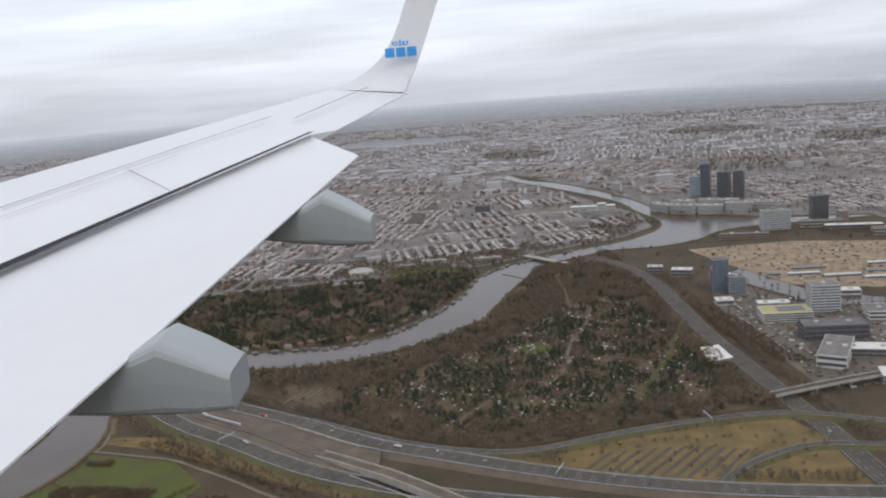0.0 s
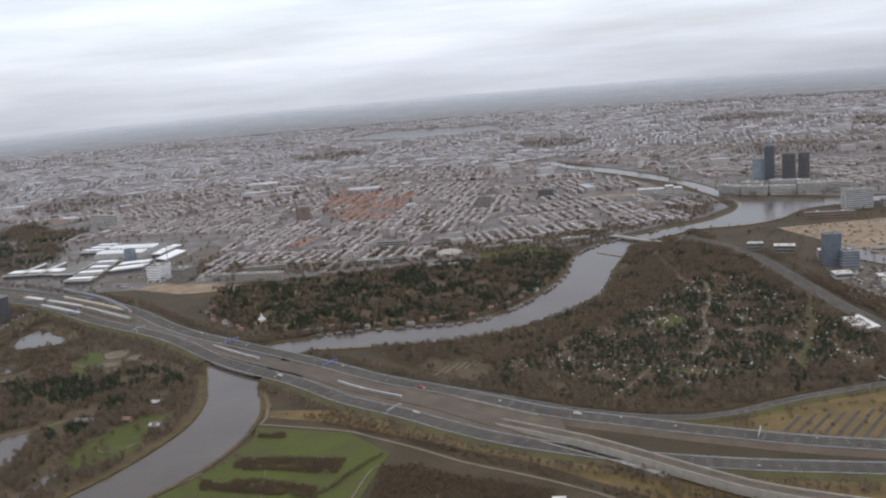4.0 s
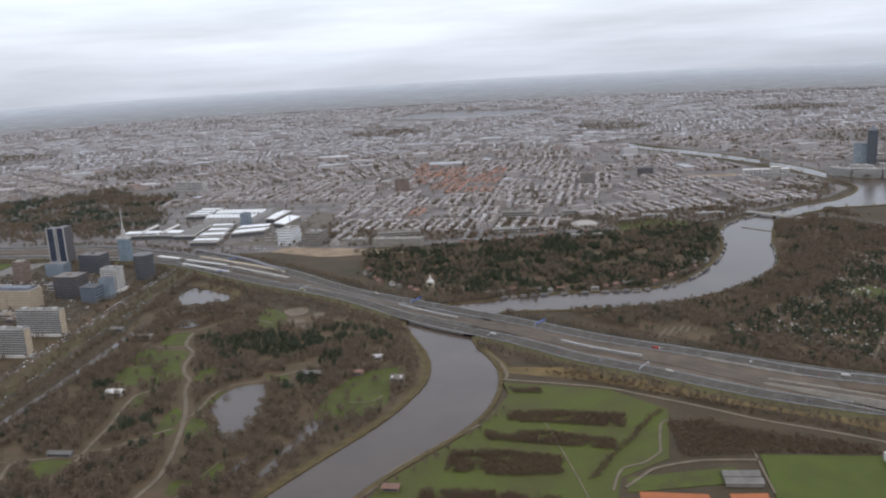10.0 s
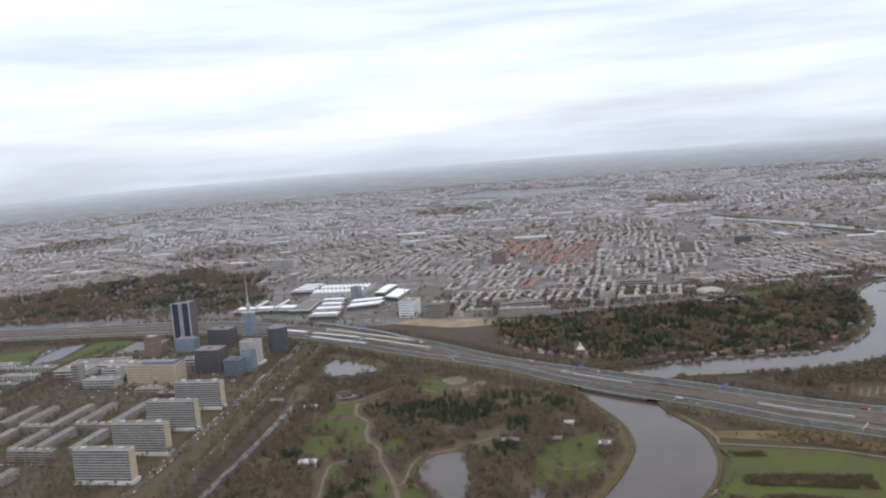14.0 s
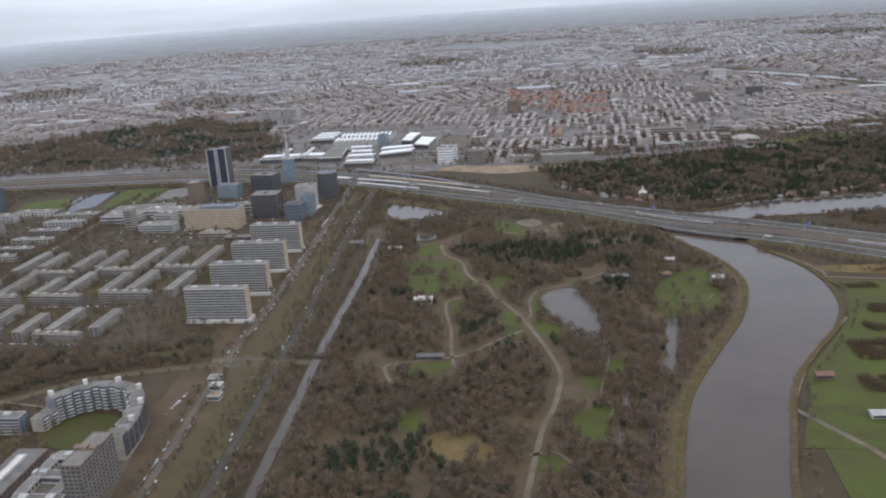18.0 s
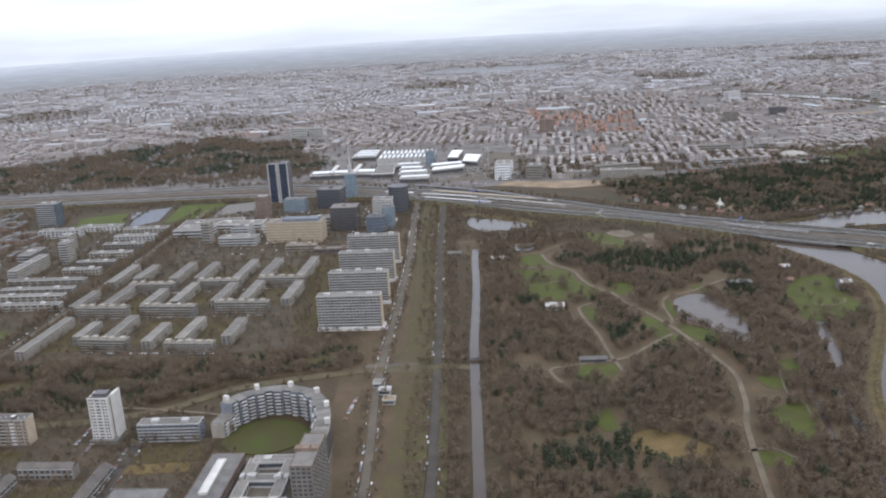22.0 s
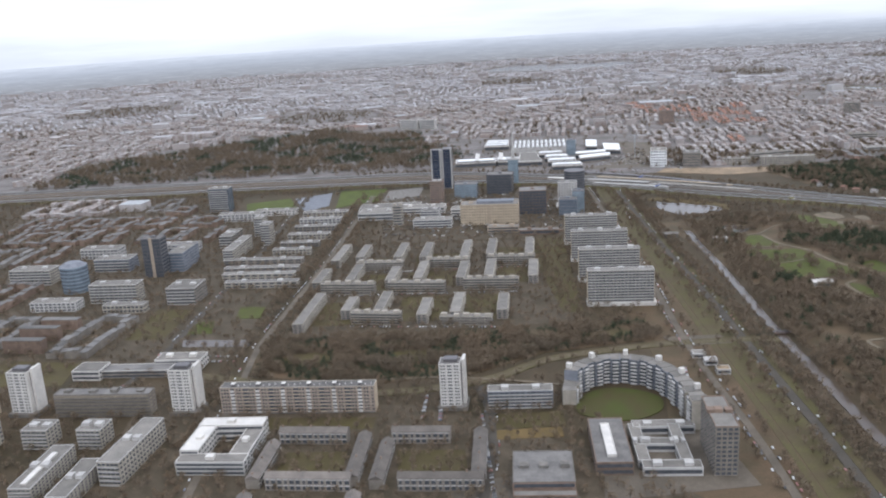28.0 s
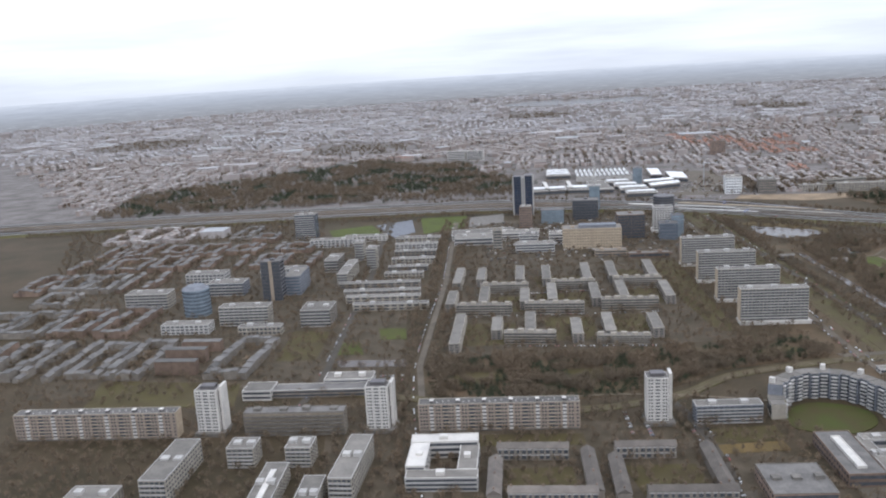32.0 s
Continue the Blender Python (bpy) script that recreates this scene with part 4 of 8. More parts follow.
# ---- bridges, viaduct, motorway furniture ----
for line, gauge, label in ((UPPER, 15, "concrete motorway bridge over the river"), (LOWER, 15, "concrete motorway bridge over the river"), (RAILS, 19, "railway bridge over the river")):
    over = [p for p in line if inside(np.array([p]), RIVER)[0]]
    if len(over) < 2:
        continue
    bridge = thing("river_bridge", label, "bridge", group="bridges side by side over the river")
    part("girder", Shape().ribbon(over, gauge / 2 + 0.6, gauge / 2 - 0.6, 0.9, 3.6), M_CONC_D, bridge)
    part("girder", Shape().ribbon(over, -gauge / 2 + 0.6, -gauge / 2 - 0.6, 0.9, 3.6), M_CONC_D, bridge)
    for k in range(1, len(over) - 1, 2):
        x, y, nx, ny = offsets(over)[k]
        part("pier", Shape().bar(x, y, math.atan2(ny, nx), gauge * 0.8, 1.4, -1.0, 2.2), M_CONC, bridge)

viaduct = thing("railway_viaduct", "pale concrete railway viaduct on round piers", "viaduct")
rise_at = [min(4.5, 0.06 * math.hypot(x + 121, y - 630)) for x, y in VIADUCT]
vh = rise_at
part("deck", Shape().ribbon(VIADUCT, 5.0, -5.0, 2.0, 3.2, heights=vh), M_SLAB, viaduct)
for s in (1, -1):
    part("parapet", Shape().ribbon(VIADUCT, 5.1 * s + 0.35, 5.1 * s - 0.35, 1.7, 4.1, heights=vh), M_SLAB, viaduct)
part("trackbed", Shape().ribbon(VIADUCT, 3.9, -3.9, 3.2, 3.5, heights=vh), M_BALLAST, viaduct)
part("rail", Shape().ribbon(VIADUCT, 2.2, 2.06, 3.4, 3.7, heights=vh), M_RAIL, viaduct)
part("rail", Shape().ribbon(VIADUCT, -2.06, -2.2, 3.4, 3.7, heights=vh), M_RAIL, viaduct)
even_v = even([(-121, 630), (-44, 560), (6, 511), (36, 486), (90, 456), (140, 434), (230, 395), (340, 345)], 13.0)
for x, y, nx, ny in offsets(even_v):
    up = min(4.5, 0.06 * math.hypot(x + 121, y - 630))
    if up > 2.2:
        pier = Shape().tube(x + 2.4 * nx, y + 2.4 * ny, 0, up + 1.2, 0.7, n=10).tube(x - 2.4 * nx, y - 2.4 * ny, 0, up + 1.2, 0.7, n=10)
        part("pier", pier.bar(x, y, math.atan2(ny, nx), 8.0, 1.3, up + 1.0, up + 2.02), M_SLAB, viaduct)
low_side = thing("railway_gallery", "ribbed concrete gallery beside the railway viaduct", "gallery")
for k, (x, y, nx, ny) in enumerate(offsets(even([(-92, 590), (-52, 556), (-20, 524)], 2.6))):
    part("rib", Shape().bar(x, y, math.atan2(ny, nx), 5.0, 1.7, 0.3, 3.0), M_CONC, low_side)
part("edge_beam", Shape().ribbon([(-92, 590), (-52, 556), (-20, 524)], -2.4, -3.2, 3.2, 4.0), M_CONC, low_side)

overpass = thing("road_overpass", "pale concrete road overpass across the motorway", "overpass")
part("deck", Shape().ribbon(OVERPASS, 4.0, -4.0, 5.0, 6.0), M_ASPHALT, overpass)
for s in (1, -1):
    part("parapet", Shape().ribbon(OVERPASS, 4.2 * s + 0.3, 4.2 * s - 0.3, 4.7, 7.0), M_CONC, overpass)
for x, y, nx, ny in offsets(OVERPASS)[1::3]:
    part("pier", Shape().bar(x, y, math.atan2(ny, nx), 6.0, 1.0, 0, 5.2), M_CONC, overpass)

far_bridge = thing("road_bridge", "low road bridge over the river on stone piers", "bridge")
FAR_DECK = [(100, 1275), (128, 1238), (156, 1200)]
part("deck", Shape().ribbon(FAR_DECK, 5.0, -5.0, 2.0, 3.2), M_CONC, far_bridge)
for s in (1, -1):
    part("parapet", Shape().ribbon(FAR_DECK, 5.0 * s + 0.25, 5.0 * s - 0.25, 3.2, 4.0), M_CONC, far_bridge)
for x, y in ((112, 1260), (128, 1238), (144, 1217)):
    part("pier", Shape().bar(x, y, radians(37), 9.0, 2.0, -1, 2.1), M_CONC_D, far_bridge)


def gantry(x, y, ang, span, z=3.0, sign=None, label="grey steel sign gantry across the carriageway"):
    g = thing("sign_gantry", label, "gantry", x, y, z, ang, "gantries over the motorway")
    for s in (-1, 1):
        part("post", Shape().box(s * span / 2 - 0.2, -0.2, 0, s * span / 2 + 0.2, 0.2, 4.2), M_STEEL, g)
    part("beam", Shape().box(-span / 2, -0.35, 3.6, span / 2, 0.35, 4.2), M_STEEL, g)
    for k in range(sign or 0):
        at = -span / 2 + span * (k + 0.5) / sign
        p = part("sign_panel", Shape().box(at - 1.7, -0.55, 2.9, at + 1.7, -0.36, 5.0), M_BLUE, g, "blue direction sign panel")
        part("sign_lines", Shape().box(at - 1.2, -0.6, 4.0, at + 0.8, -0.555, 4.3).box(at - 1.2, -0.6, 3.4, at + 1.1, -0.555, 3.7), M_LINE, p)
    return g


def along(line, x):
    """The place on a line at that x, and the line's direction there."""
    for (x0, y0), (x1, y1) in zip(line[:-1], line[1:]):
        if min(x0, x1) <= x <= max(x0, x1):
            return y0 + (y1 - y0) * (x - x0) / (x1 - x0), math.atan2(y1 - y0, x1 - x0)
    return line[0][1], 0.0


for line, x, sign in ((UPPER, -273, 3), (UPPER, -392, 3), (LOWER, -205, 0), (LOWER, -520, 0), (UPPER, 60, 0), (SLIP, 187, 0), (LOWER, -640, 2), (UPPER, -640, 2)):
    y, ang = along(line, x)
    gantry(x, y, ang + math.pi / 2, 17, sign=sign, label="steel gantry with blue direction signs" if sign else "bare grey steel lamp and sign gantry")

# station platforms with long roofs beside the motorway
for line, wide, m in ((even([(-752, 1190), (-716, 1166)]), 6.0, M_WHITE), (even([(-706, 1158), (-640, 1110)]), 5.0, M_LIGHT), (even([(-632, 1102), (-547, 1026)]), 4.0, M_CONC), (even([(-690, 1172), (-600, 1098), (-556, 1056)]), 3.0, M_TAN), (even([(-712, 1222), (-620, 1140), (-560, 1062)]), 6.0, M_DARK), (even([(-705, 1135), (-628, 1074)]), 4.0, M_LIGHT)):
    platform = thing("station_platform", "long roofed railway platform between the tracks", "platform", group="station platforms")
    part("base", Shape().ribbon(line, wide / 2, -wide / 2, 2.0, 3.8), M_CONC, platform)
    part("roof", Shape().ribbon(line, wide / 2 + 0.6, -wide / 2 - 0.6, 6.0, 6.5), m, platform)
    for x, y in line[1:-1]:
        part("column", Shape().box(x - 0.2, y - 0.2, 3.8, x + 0.2, y + 0.2, 6.0), M_STEEL, platform)
for k in range(3):
    x0, x1 = (-690, -600) if k == 0 else (-560 + 150 * k, -500 + 150 * k)
    pts = [(x, along(RAILS, x)[0] + (2.0 if k % 2 else -3.0)) for x in np.linspace(x0, x1, 6)]
    train = thing("passenger_train", "pale passenger train standing on the tracks" if k else "white train at the station", "train", group="trains")
    for a, b in zip(pts[:-1], pts[1:]):
        mx, my, ang = (a[0] + b[0]) / 2, (a[1] + b[1]) / 2, math.atan2(b[1] - a[1], b[0] - a[0])
        d = math.hypot(b[0] - a[0], b[1] - a[1])
        coach = part("coach", Shape().bar(mx, my, ang, d - 0.5, 1.6, 3.2, 5.0), M_LIGHT if k else M_WHITE, train)
        part("window_band", Shape().bar(mx, my, ang, d - 1.5, 1.66, 4.1, 4.6), M_GLASS, coach)

# crash barriers and noise walls
for line, off, m in ((UPPER, -8.2, M_STEEL), (LOWER, 8.2, M_STEEL), (UPPER, 8.2, M_STEEL), (LOWER, -8.2, M_STEEL)):
    setting("crash_barrier", Shape().ribbon(line, off + 0.12, off - 0.12, 2.9, 3.6), m, "steel crash barrier beside the carriageway", "barrier")
wall_line = [(x, along(UPPER, x)[0] - 12) for x in np.linspace(-150, -90, 6)]
setting("wall_noise", Shape().ribbon(wall_line, 0.3, -0.3, 2.0, 4.2), M_CONC, "short pale concrete wall beside the railway", "wall")


# ---- cars ----
def car_mesh(colour):
    body = Shape()
    sec = [(-1.1, 0.22), (-1.1, 0.5), (-0.95, 0.58), (0.55, 0.58), (1.05, 0.5), (1.12, 0.4), (1.12, 0.22)]
    for w in (-0.42, 0.42):
        body.add([(x, w, z) for x, z in sec], [tuple(range(7)) if w < 0 else tuple(range(6, -1, -1))])
    n = 7
    body.f += [(i, n + i, n + (i + 1) % n, (i + 1) % n) for i in range(n)]
    body.m += [0] * n
    cabin = Shape().add([(-0.9, -0.38, 0.57), (0.5, -0.38, 0.57), (0.5, 0.38, 0.57), (-0.9, 0.38, 0.57), (-0.65, -0.32, 0.82), (0.15, -0.32, 0.82), (0.15, 0.32, 0.82), (-0.65, 0.32, 0.82)],
                        [(0, 1, 5, 4), (1, 2, 6, 5), (2, 3, 7, 6), (3, 0, 4, 7)])
    roof = Shape().box(-0.66, -0.33, 0.815, 0.16, 0.33, 0.86)
    return body.mesh("body", [colour]), cabin.mesh("glasshouse", [M_GLASS]), roof.mesh("roof", [colour])


wheel_shape = Shape()
for k in range(10):
    a, b = 2 * math.pi * k / 10, 2 * math.pi * (k + 1) / 10
    wheel_shape.add([(0.17 * math.cos(a), -0.07, 0.17 * math.sin(a)), (0.17 * math.cos(b), -0.07, 0.17 * math.sin(b)), (0.17 * math.cos(b), 0.07, 0.17 * math.sin(b)), (0.17 * math.cos(a), 0.07, 0.17 * math.sin(a)), (0, -0.07, 0), (0, 0.07, 0)],
                    [(0, 1, 2, 3), (1, 0, 4), (3, 2, 5)])
wheel_mesh = wheel_shape.mesh("wheel", [M_RUBBER])
CAR_PAINT = [("white", (0.75, 0.75, 0.75)), ("silver", (0.42, 0.43, 0.44)), ("black", (0.02, 0.02, 0.022)), ("grey", (0.16, 0.165, 0.17)), ("dark blue", (0.03, 0.05, 0.12)), ("red", (0.35, 0.03, 0.025))]
car_kinds = []
for word, rgb in CAR_PAINT:
    m = material(word.replace(" ", "_") + "_car_paint", rgb, rough=0.3, bump=0, spec=0.5)
    car_kinds.append((word, car_mesh(m)))


def car(x, y, z, ang, kind, where):
    word, meshes = car_kinds[kind]
    c = thing("car", "%s hatchback car %s" % (word, where), "car", x, y, z, ang, "cars " + where)
    for name, me in zip(("body", "glasshouse", "roof"), meshes):
        part(name, me, None, c)
    for wx in (-0.68, 0.68):
        for wy in (-0.4, 0.4):
            w = part("wheel", wheel_mesh, None, c)
            w.location = (wx, wy, 0.17)
    return c


rng = random.Random(7)
weights = [0, 0, 0, 1, 1, 1, 2, 2, 3, 3, 4, 5]
for line, turn, count, lo, hi in ((UPPER, math.pi, 34, -900, 330), (LOWER, 0.0, 32, -900, 330), (MOTORWAY_EAST, 0.0, 7, 0, 0), (SLIP, 0.0, 5, 0, 0)):
    pts = [(a, b) for a, b in zip(line[:-1], line[1:]) if lo == hi or lo < a[0] < hi]
    for k in range(count):
        a, b = pts[int((k + rng.random()) / count * len(pts)) % len(pts)]
        t, ang = rng.random(), math.atan2(b[1] - a[1], b[0] - a[0])
        off = rng.choice((-5.0, -1.7, 1.7, 5.0)) if line in (UPPER, LOWER) else rng.choice((-1.8, 1.8))
        x, y = a[0] + (b[0] - a[0]) * t - math.sin(ang) * off, a[1] + (b[1] - a[1]) * t + math.cos(ang) * off
        car(x, y, 3.0 if line is not MOTORWAY_EAST else 0.5, ang + turn, rng.choice(weights), "on the motorway")


def lorry(x, y, z, ang, label, m):
    v = thing("lorry", label, "lorry", x, y, z, ang, "lorries on the motorway")
    part("trailer", Shape().box(-3.4, -0.62, 0.5, 1.9, 0.62, 2.0), m, v)
    part("cab", Shape().box(2.1, -0.6, 0.3, 3.2, 0.6, 1.6).box(3.0, -0.5, 1.0, 3.22, 0.5, 1.45), M_WHITE, v)
    for wx in (-2.8, -2.2, -1.6, 2.6):
        for wy in (-0.55, 0.55):
            w = part("wheel", wheel_mesh, None, v)
            w.location, w.scale = (wx, wy, 0.26), (1.5, 1.5, 1.5)


for line, x, off, label, m in ((UPPER, -60, 1.7, "white box lorry on the motorway", M_WHITE), (UPPER, -180, -5, "red tanker lorry on the motorway", M_RED), (LOWER, -190, 5, "white box lorry on the motorway", M_WHITE),
                               (LOWER, -520, -4, "orange lorry on the motorway", M_YELLOW), (UPPER, -440, 5, "grey box lorry on the motorway", M_LIGHT), (LOWER, -320, 1.7, "white box lorry on the motorway", M_WHITE)):
    y, ang = along(line, x)
    lorry(x - math.sin(ang) * off, y + math.cos(ang) * off, 3.0, ang, label, m)
for line, count in ((BOULEVARD_WEST, 34), (STREET_A, 22), (BOULEVARD_EAST, 16)):
    fine = even(line, 4.0)
    for k in range(count):
        (x0, y0), (x1, y1) = (lambda i: (fine[i], fine[i + 1]))(rng.randrange(len(fine) - 1))
        ang, side = math.atan2(y1 - y0, x1 - x0), rng.choice((-1, 1))
        car(x0 - math.sin(ang) * side * 3.0, y0 + math.cos(ang) * side * 3.0, 0.35, ang, rng.choice(weights), "parked along the street")



def parked_cars(places):
    """Small closed car shapes joined into one mesh, with no two in one spot."""
    bodies = Shape()
    for x, y, ang in places:
        c, s = math.cos(ang), math.sin(ang)
        prof = [(-1.1, 0.15), (1.12, 0.15), (1.12, 0.45), (0.5, 0.58), (0.15, 0.86), (-0.65, 0.86), (-1.0, 0.56), (-1.1, 0.5)]
        v = [(x + u * c - w * s, y + u * s + w * c, z + 0.3) for w in (-0.42, 0.42) for u, z in prof]
        bodies.add(v, [tuple(range(8)), tuple(range(15, 7, -1))] + [(i, 8 + i, 8 + (i + 1) % 8, (i + 1) % 8) for i in range(8)])
    paint = material("parked_car_paints", (0.3, 0.3, 0.3), rough=0.35, bump=0, spec=0.5, island=[(0.7, 0.7, 0.7), (0.4, 0.41, 0.42), (0.03, 0.03, 0.032), (0.14, 0.145, 0.15), (0.75, 0.75, 0.74), (0.05, 0.07, 0.13), (0.3, 0.04, 0.03), (0.45, 0.45, 0.46)])
    setting("parked_cars", bodies, paint, "many small cars parked in rows along streets and yards", "cars", kind="stuff")


spots_rng = random.Random(91)
spots = []
for line, off, step in ((BOULEVARD_WEST, 3.6, 2.7), (BOULEVARD_WEST, -3.6, 2.7), (BOULEVARD_EAST, 3.9, 7.0), (BOULEVARD_EAST, -3.9, 6.0), (TOWER_ROAD, 3.2, 3.2), (FIELD_ROAD, 3.5, 3.4), ([(-1040, 768), (-875, 738)], 0, 2.2), ([(-1010, 828), (-842, 806)], 0, 2.4), ([(-1015, 688), (-905, 660)], 0, 2.3),
                        ([(-960, 1045), (-800, 1020)], 4, 2.0), ([(-960, 1025), (-850, 1000)], 0, 2.0), ([(-940, 1095), (-850, 1085)], 0, 1.7), ([(-940, 1105), (-850, 1095)], 0, 1.7), ([(-740, 950), (-735, 985)], 0, 1.6), ([(-728, 950), (-722, 985)], 0, 1.6), ([(-714, 950), (-708, 985)], 0, 1.6),
                        ([(-968, 520), (-963, 552)], 0, 1.5), ([(-958, 518), (-954, 550)], 0, 1.5), ([(-1105, 640), (-1090, 637)], 0, 1.4), ([(-1108, 650), (-1088, 646)], 0, 1.4), ([(-808, 530), (-800, 560)], 0, 1.6), ([(-940, 430), (-934, 520)], 0, 2.2), ([(310, 960), (330, 720)], 0, 2.2), ([(420, 940), (520, 925)], 0, 1.8), ([(420, 930), (520, 915)], 0, 1.8),
                        ([(300, 900), (308, 780)], 0, 1.8), ([(-660, 1290), (-590, 1270)], 0, 1.8), ([(-650, 1310), (-585, 1290)], 0, 1.8), ([(-640, 1360), (-570, 1420)], 6, 2.0), ([(-700, 1250), (-610, 1220)], 0, 2.0)):
    for x, y, nx, ny in offsets(even(line, step)):
        if spots_rng.random() < (0.34 if abs(off) > 3 else 0.6):
            ang = math.atan2(-nx, ny) if abs(off) > 3 else math.atan2(ny, nx)
            spots.append((x + nx * off, y + ny * off, ang + spots_rng.uniform(-0.05, 0.05)))
parked_cars(spots)

# ---- buildings ----
def facade(parent, length, z0, height, floors, bays, y, style, mats, first=0):
    """Storeys of windows, and balconies where the style has them, on a face that looks to -y."""
    step = height / floors
    for k in range(first, floors):
        z = z0 + step * k
        row = Shape()
        if style == "band":
            row.box(-length / 2 + 0.3, y - 0.12, z + 0.35 * step, length / 2 - 0.3, y + 0.02, z + 0.85 * step)
        elif style == "glass":
            for b in range(bays):
                x = -length / 2 + length * b / bays
                row.box(x + 0.12, y - 0.15, z + 0.1 * step, x + length / bays - 0.12, y + 0.02, z + 0.94 * step)
        else:
            for b in range(bays):
                x = -length / 2 + length * (b + 0.5) / bays
                w = length / bays * (0.42 if style == "gallery" else 0.33)
                row.box(x - w, y - 0.08, z + (0.45 if style == "slots" else 0.34) * step, x + w, y + 0.02, z + 0.84 * step)
        part("window_band", row, mats[0], parent)
        if style == "gallery":
            part("balcony", Shape().box(-length / 2 + 0.2, y - 1.0, z - 0.1, length / 2 - 0.2, y - 0.1, z + 0.1).box(-length / 2 + 0.2, y - 1.05, z + 0.1, length / 2 - 0.2, y - 0.9, z + 0.34 * step), mats[1], parent)


def block(name, label, category, a, b, deep, height, floors, bays, wall, style="holes", roof=None, huts=2, window=None, trim=None, end=None, group="", sides=True, podium=0.0):
    """A flat-roofed building whose front runs from a to b."""
    length, ang = math.hypot(b[0] - a[0], b[1] - a[1]), math.atan2(b[1] - a[1], b[0] - a[0])
    t = thing(name, label, category, (a[0] + b[0]) / 2, (a[1] + b[1]) / 2, 0, ang, group)
    h = length / 2
    part("wall", Shape().box(-h, 0, 0, h, deep, height), wall, t)
    part("roof", Shape().box(-h + 0.4, 0.4, height, h - 0.4, deep - 0.4, height + 0.12), roof or M_ROOF_L, t)
    rim = Shape().box(-h, 0, height, h, 0.35, height + 0.45).box(-h, deep - 0.35, height, h, deep, height + 0.45)
    part("parapet", rim.box(-h, 0.35, height, -h + 0.35, deep - 0.35, height + 0.45).box(h - 0.35, 0.35, height, h, deep - 0.35, height + 0.45), trim or wall, t)
    if end:
        part("end_wall", Shape().box(h, 0.2, 0, h + 0.15, deep - 0.2, height), end, t)
        part("end_wall", Shape().box(-h - 0.15, 0.2, 0, -h, deep - 0.2, height), end, t)
    rnd = random.Random(int(abs(a[0] * 13 + a[1])))
    for k in range(huts):
        x = -h + length * (k + 0.5) / huts + rnd.uniform(-1, 1)
        w, d = min(2.2, length / 6), min(2.0, deep / 4)
        part("roof_hut", Shape().box(x - w, deep * 0.5 - d, height + 0.1, x + w, deep * 0.5 + d, height + rnd.uniform(1.3, 2.2)), trim or M_LIGHT, t)
    if floors:
        facade(t, length - 0.6, 0.2, height - 0.4, floors, bays, 0.0, style, (window or M_GLASS, trim or M_WHITE))
        if sides and not end and deep > 6:
            for s in (-1, 1):
                rows = Shape()
                step, n = height / floors, max(2, int(deep / 3.2))
                for k in range(floors):
                    for q in range(n):
                        y0 = deep * (q + 0.25) / n
                        x0 = s * h
                        rows.box(min(x0, x0 + s * 0.08), y0, step * k + 0.4 * step, max(x0, x0 + s * 0.08), y0 + deep * 0.5 / n, step * k + 0.82 * step)
                part("side_window_band", rows, window or M_GLASS, t)
    if podium:
        part("podium", Shape().box(-h - 0.5, -2.6, 0, h + 1.8, deep + 1.0, podium), M_WHITE, t, "white ground-floor podium")
    return t


SLABS = "long flats standing in a row"
for k in range(4):
    dx, dy = 8.3 * k, 61.0 * k
    block("slab_flat", "long slab of flats with white gallery balconies", "flat block", (-828 + dx, 690 + dy), (-779 + dx, 680 + dy), 9.5, 27.5, 12, 18, M_SLAB, "gallery", huts=3, trim=M_LIGHT, end=M_TAN, group=SLABS, podium=2.6)


def point_tower(a, b, deep, height, label):
    """A white residential tower with a taller stair slab at its side."""
    t = block("residential_tower", label, "tower block", a, b, deep, height, 14, 3, M_WHITE, "slots", huts=1, roof=M_ROOF, group="white residential towers", sides=False)
    h = math.hypot(b[0] - a[0], b[1] - a[1]) / 2
    part("stair_slab", Shape().box(h + 0.7, 3.0, 0, h + 2.4, deep + 1.5, height + 1.8), M_WHITE, t)
    part("recess", Shape().box(h, 3.6, 0, h + 0.7, deep - 0.5, height - 1), M_DARK, t)
    part("plant_room", Shape().box(-h * 0.6, 3.0, height + 0.1, h * 0.7, deep - 1.5, height + 2.0), M_DARK, t)
    for s in (-0.33, 0.33):
        part("rib", Shape().box(s * 2 * h - 0.2, -0.25, 0, s * 2 * h + 0.2, 0.05, height), M_WHITE, t)
    part("podium", Shape().box(-h - 1.5, -2.5, 0, h + 3.5, deep + 2, 2.4), M_CONC_D, t)


for a, b in (((-956, 533), (-944, 530.5)), ((-1115, 560), (-1102, 557)), ((-1215, 579), (-1202, 576))):
    point_tower(a, b, 10.5, 28, "white residential tower with a dark plant roof")
BEHIND = "long flats between the towers"
block("slab_flat", "weathered brown slab of flats with galleries", "flat block", (-1187, 572), (-1128, 561), 9, 14, 6, 24, M_FLAT, "gallery", huts=4, roof=M_ROOF, window=M_TAN_D, trim=M_CONC_D, group=BEHIND)


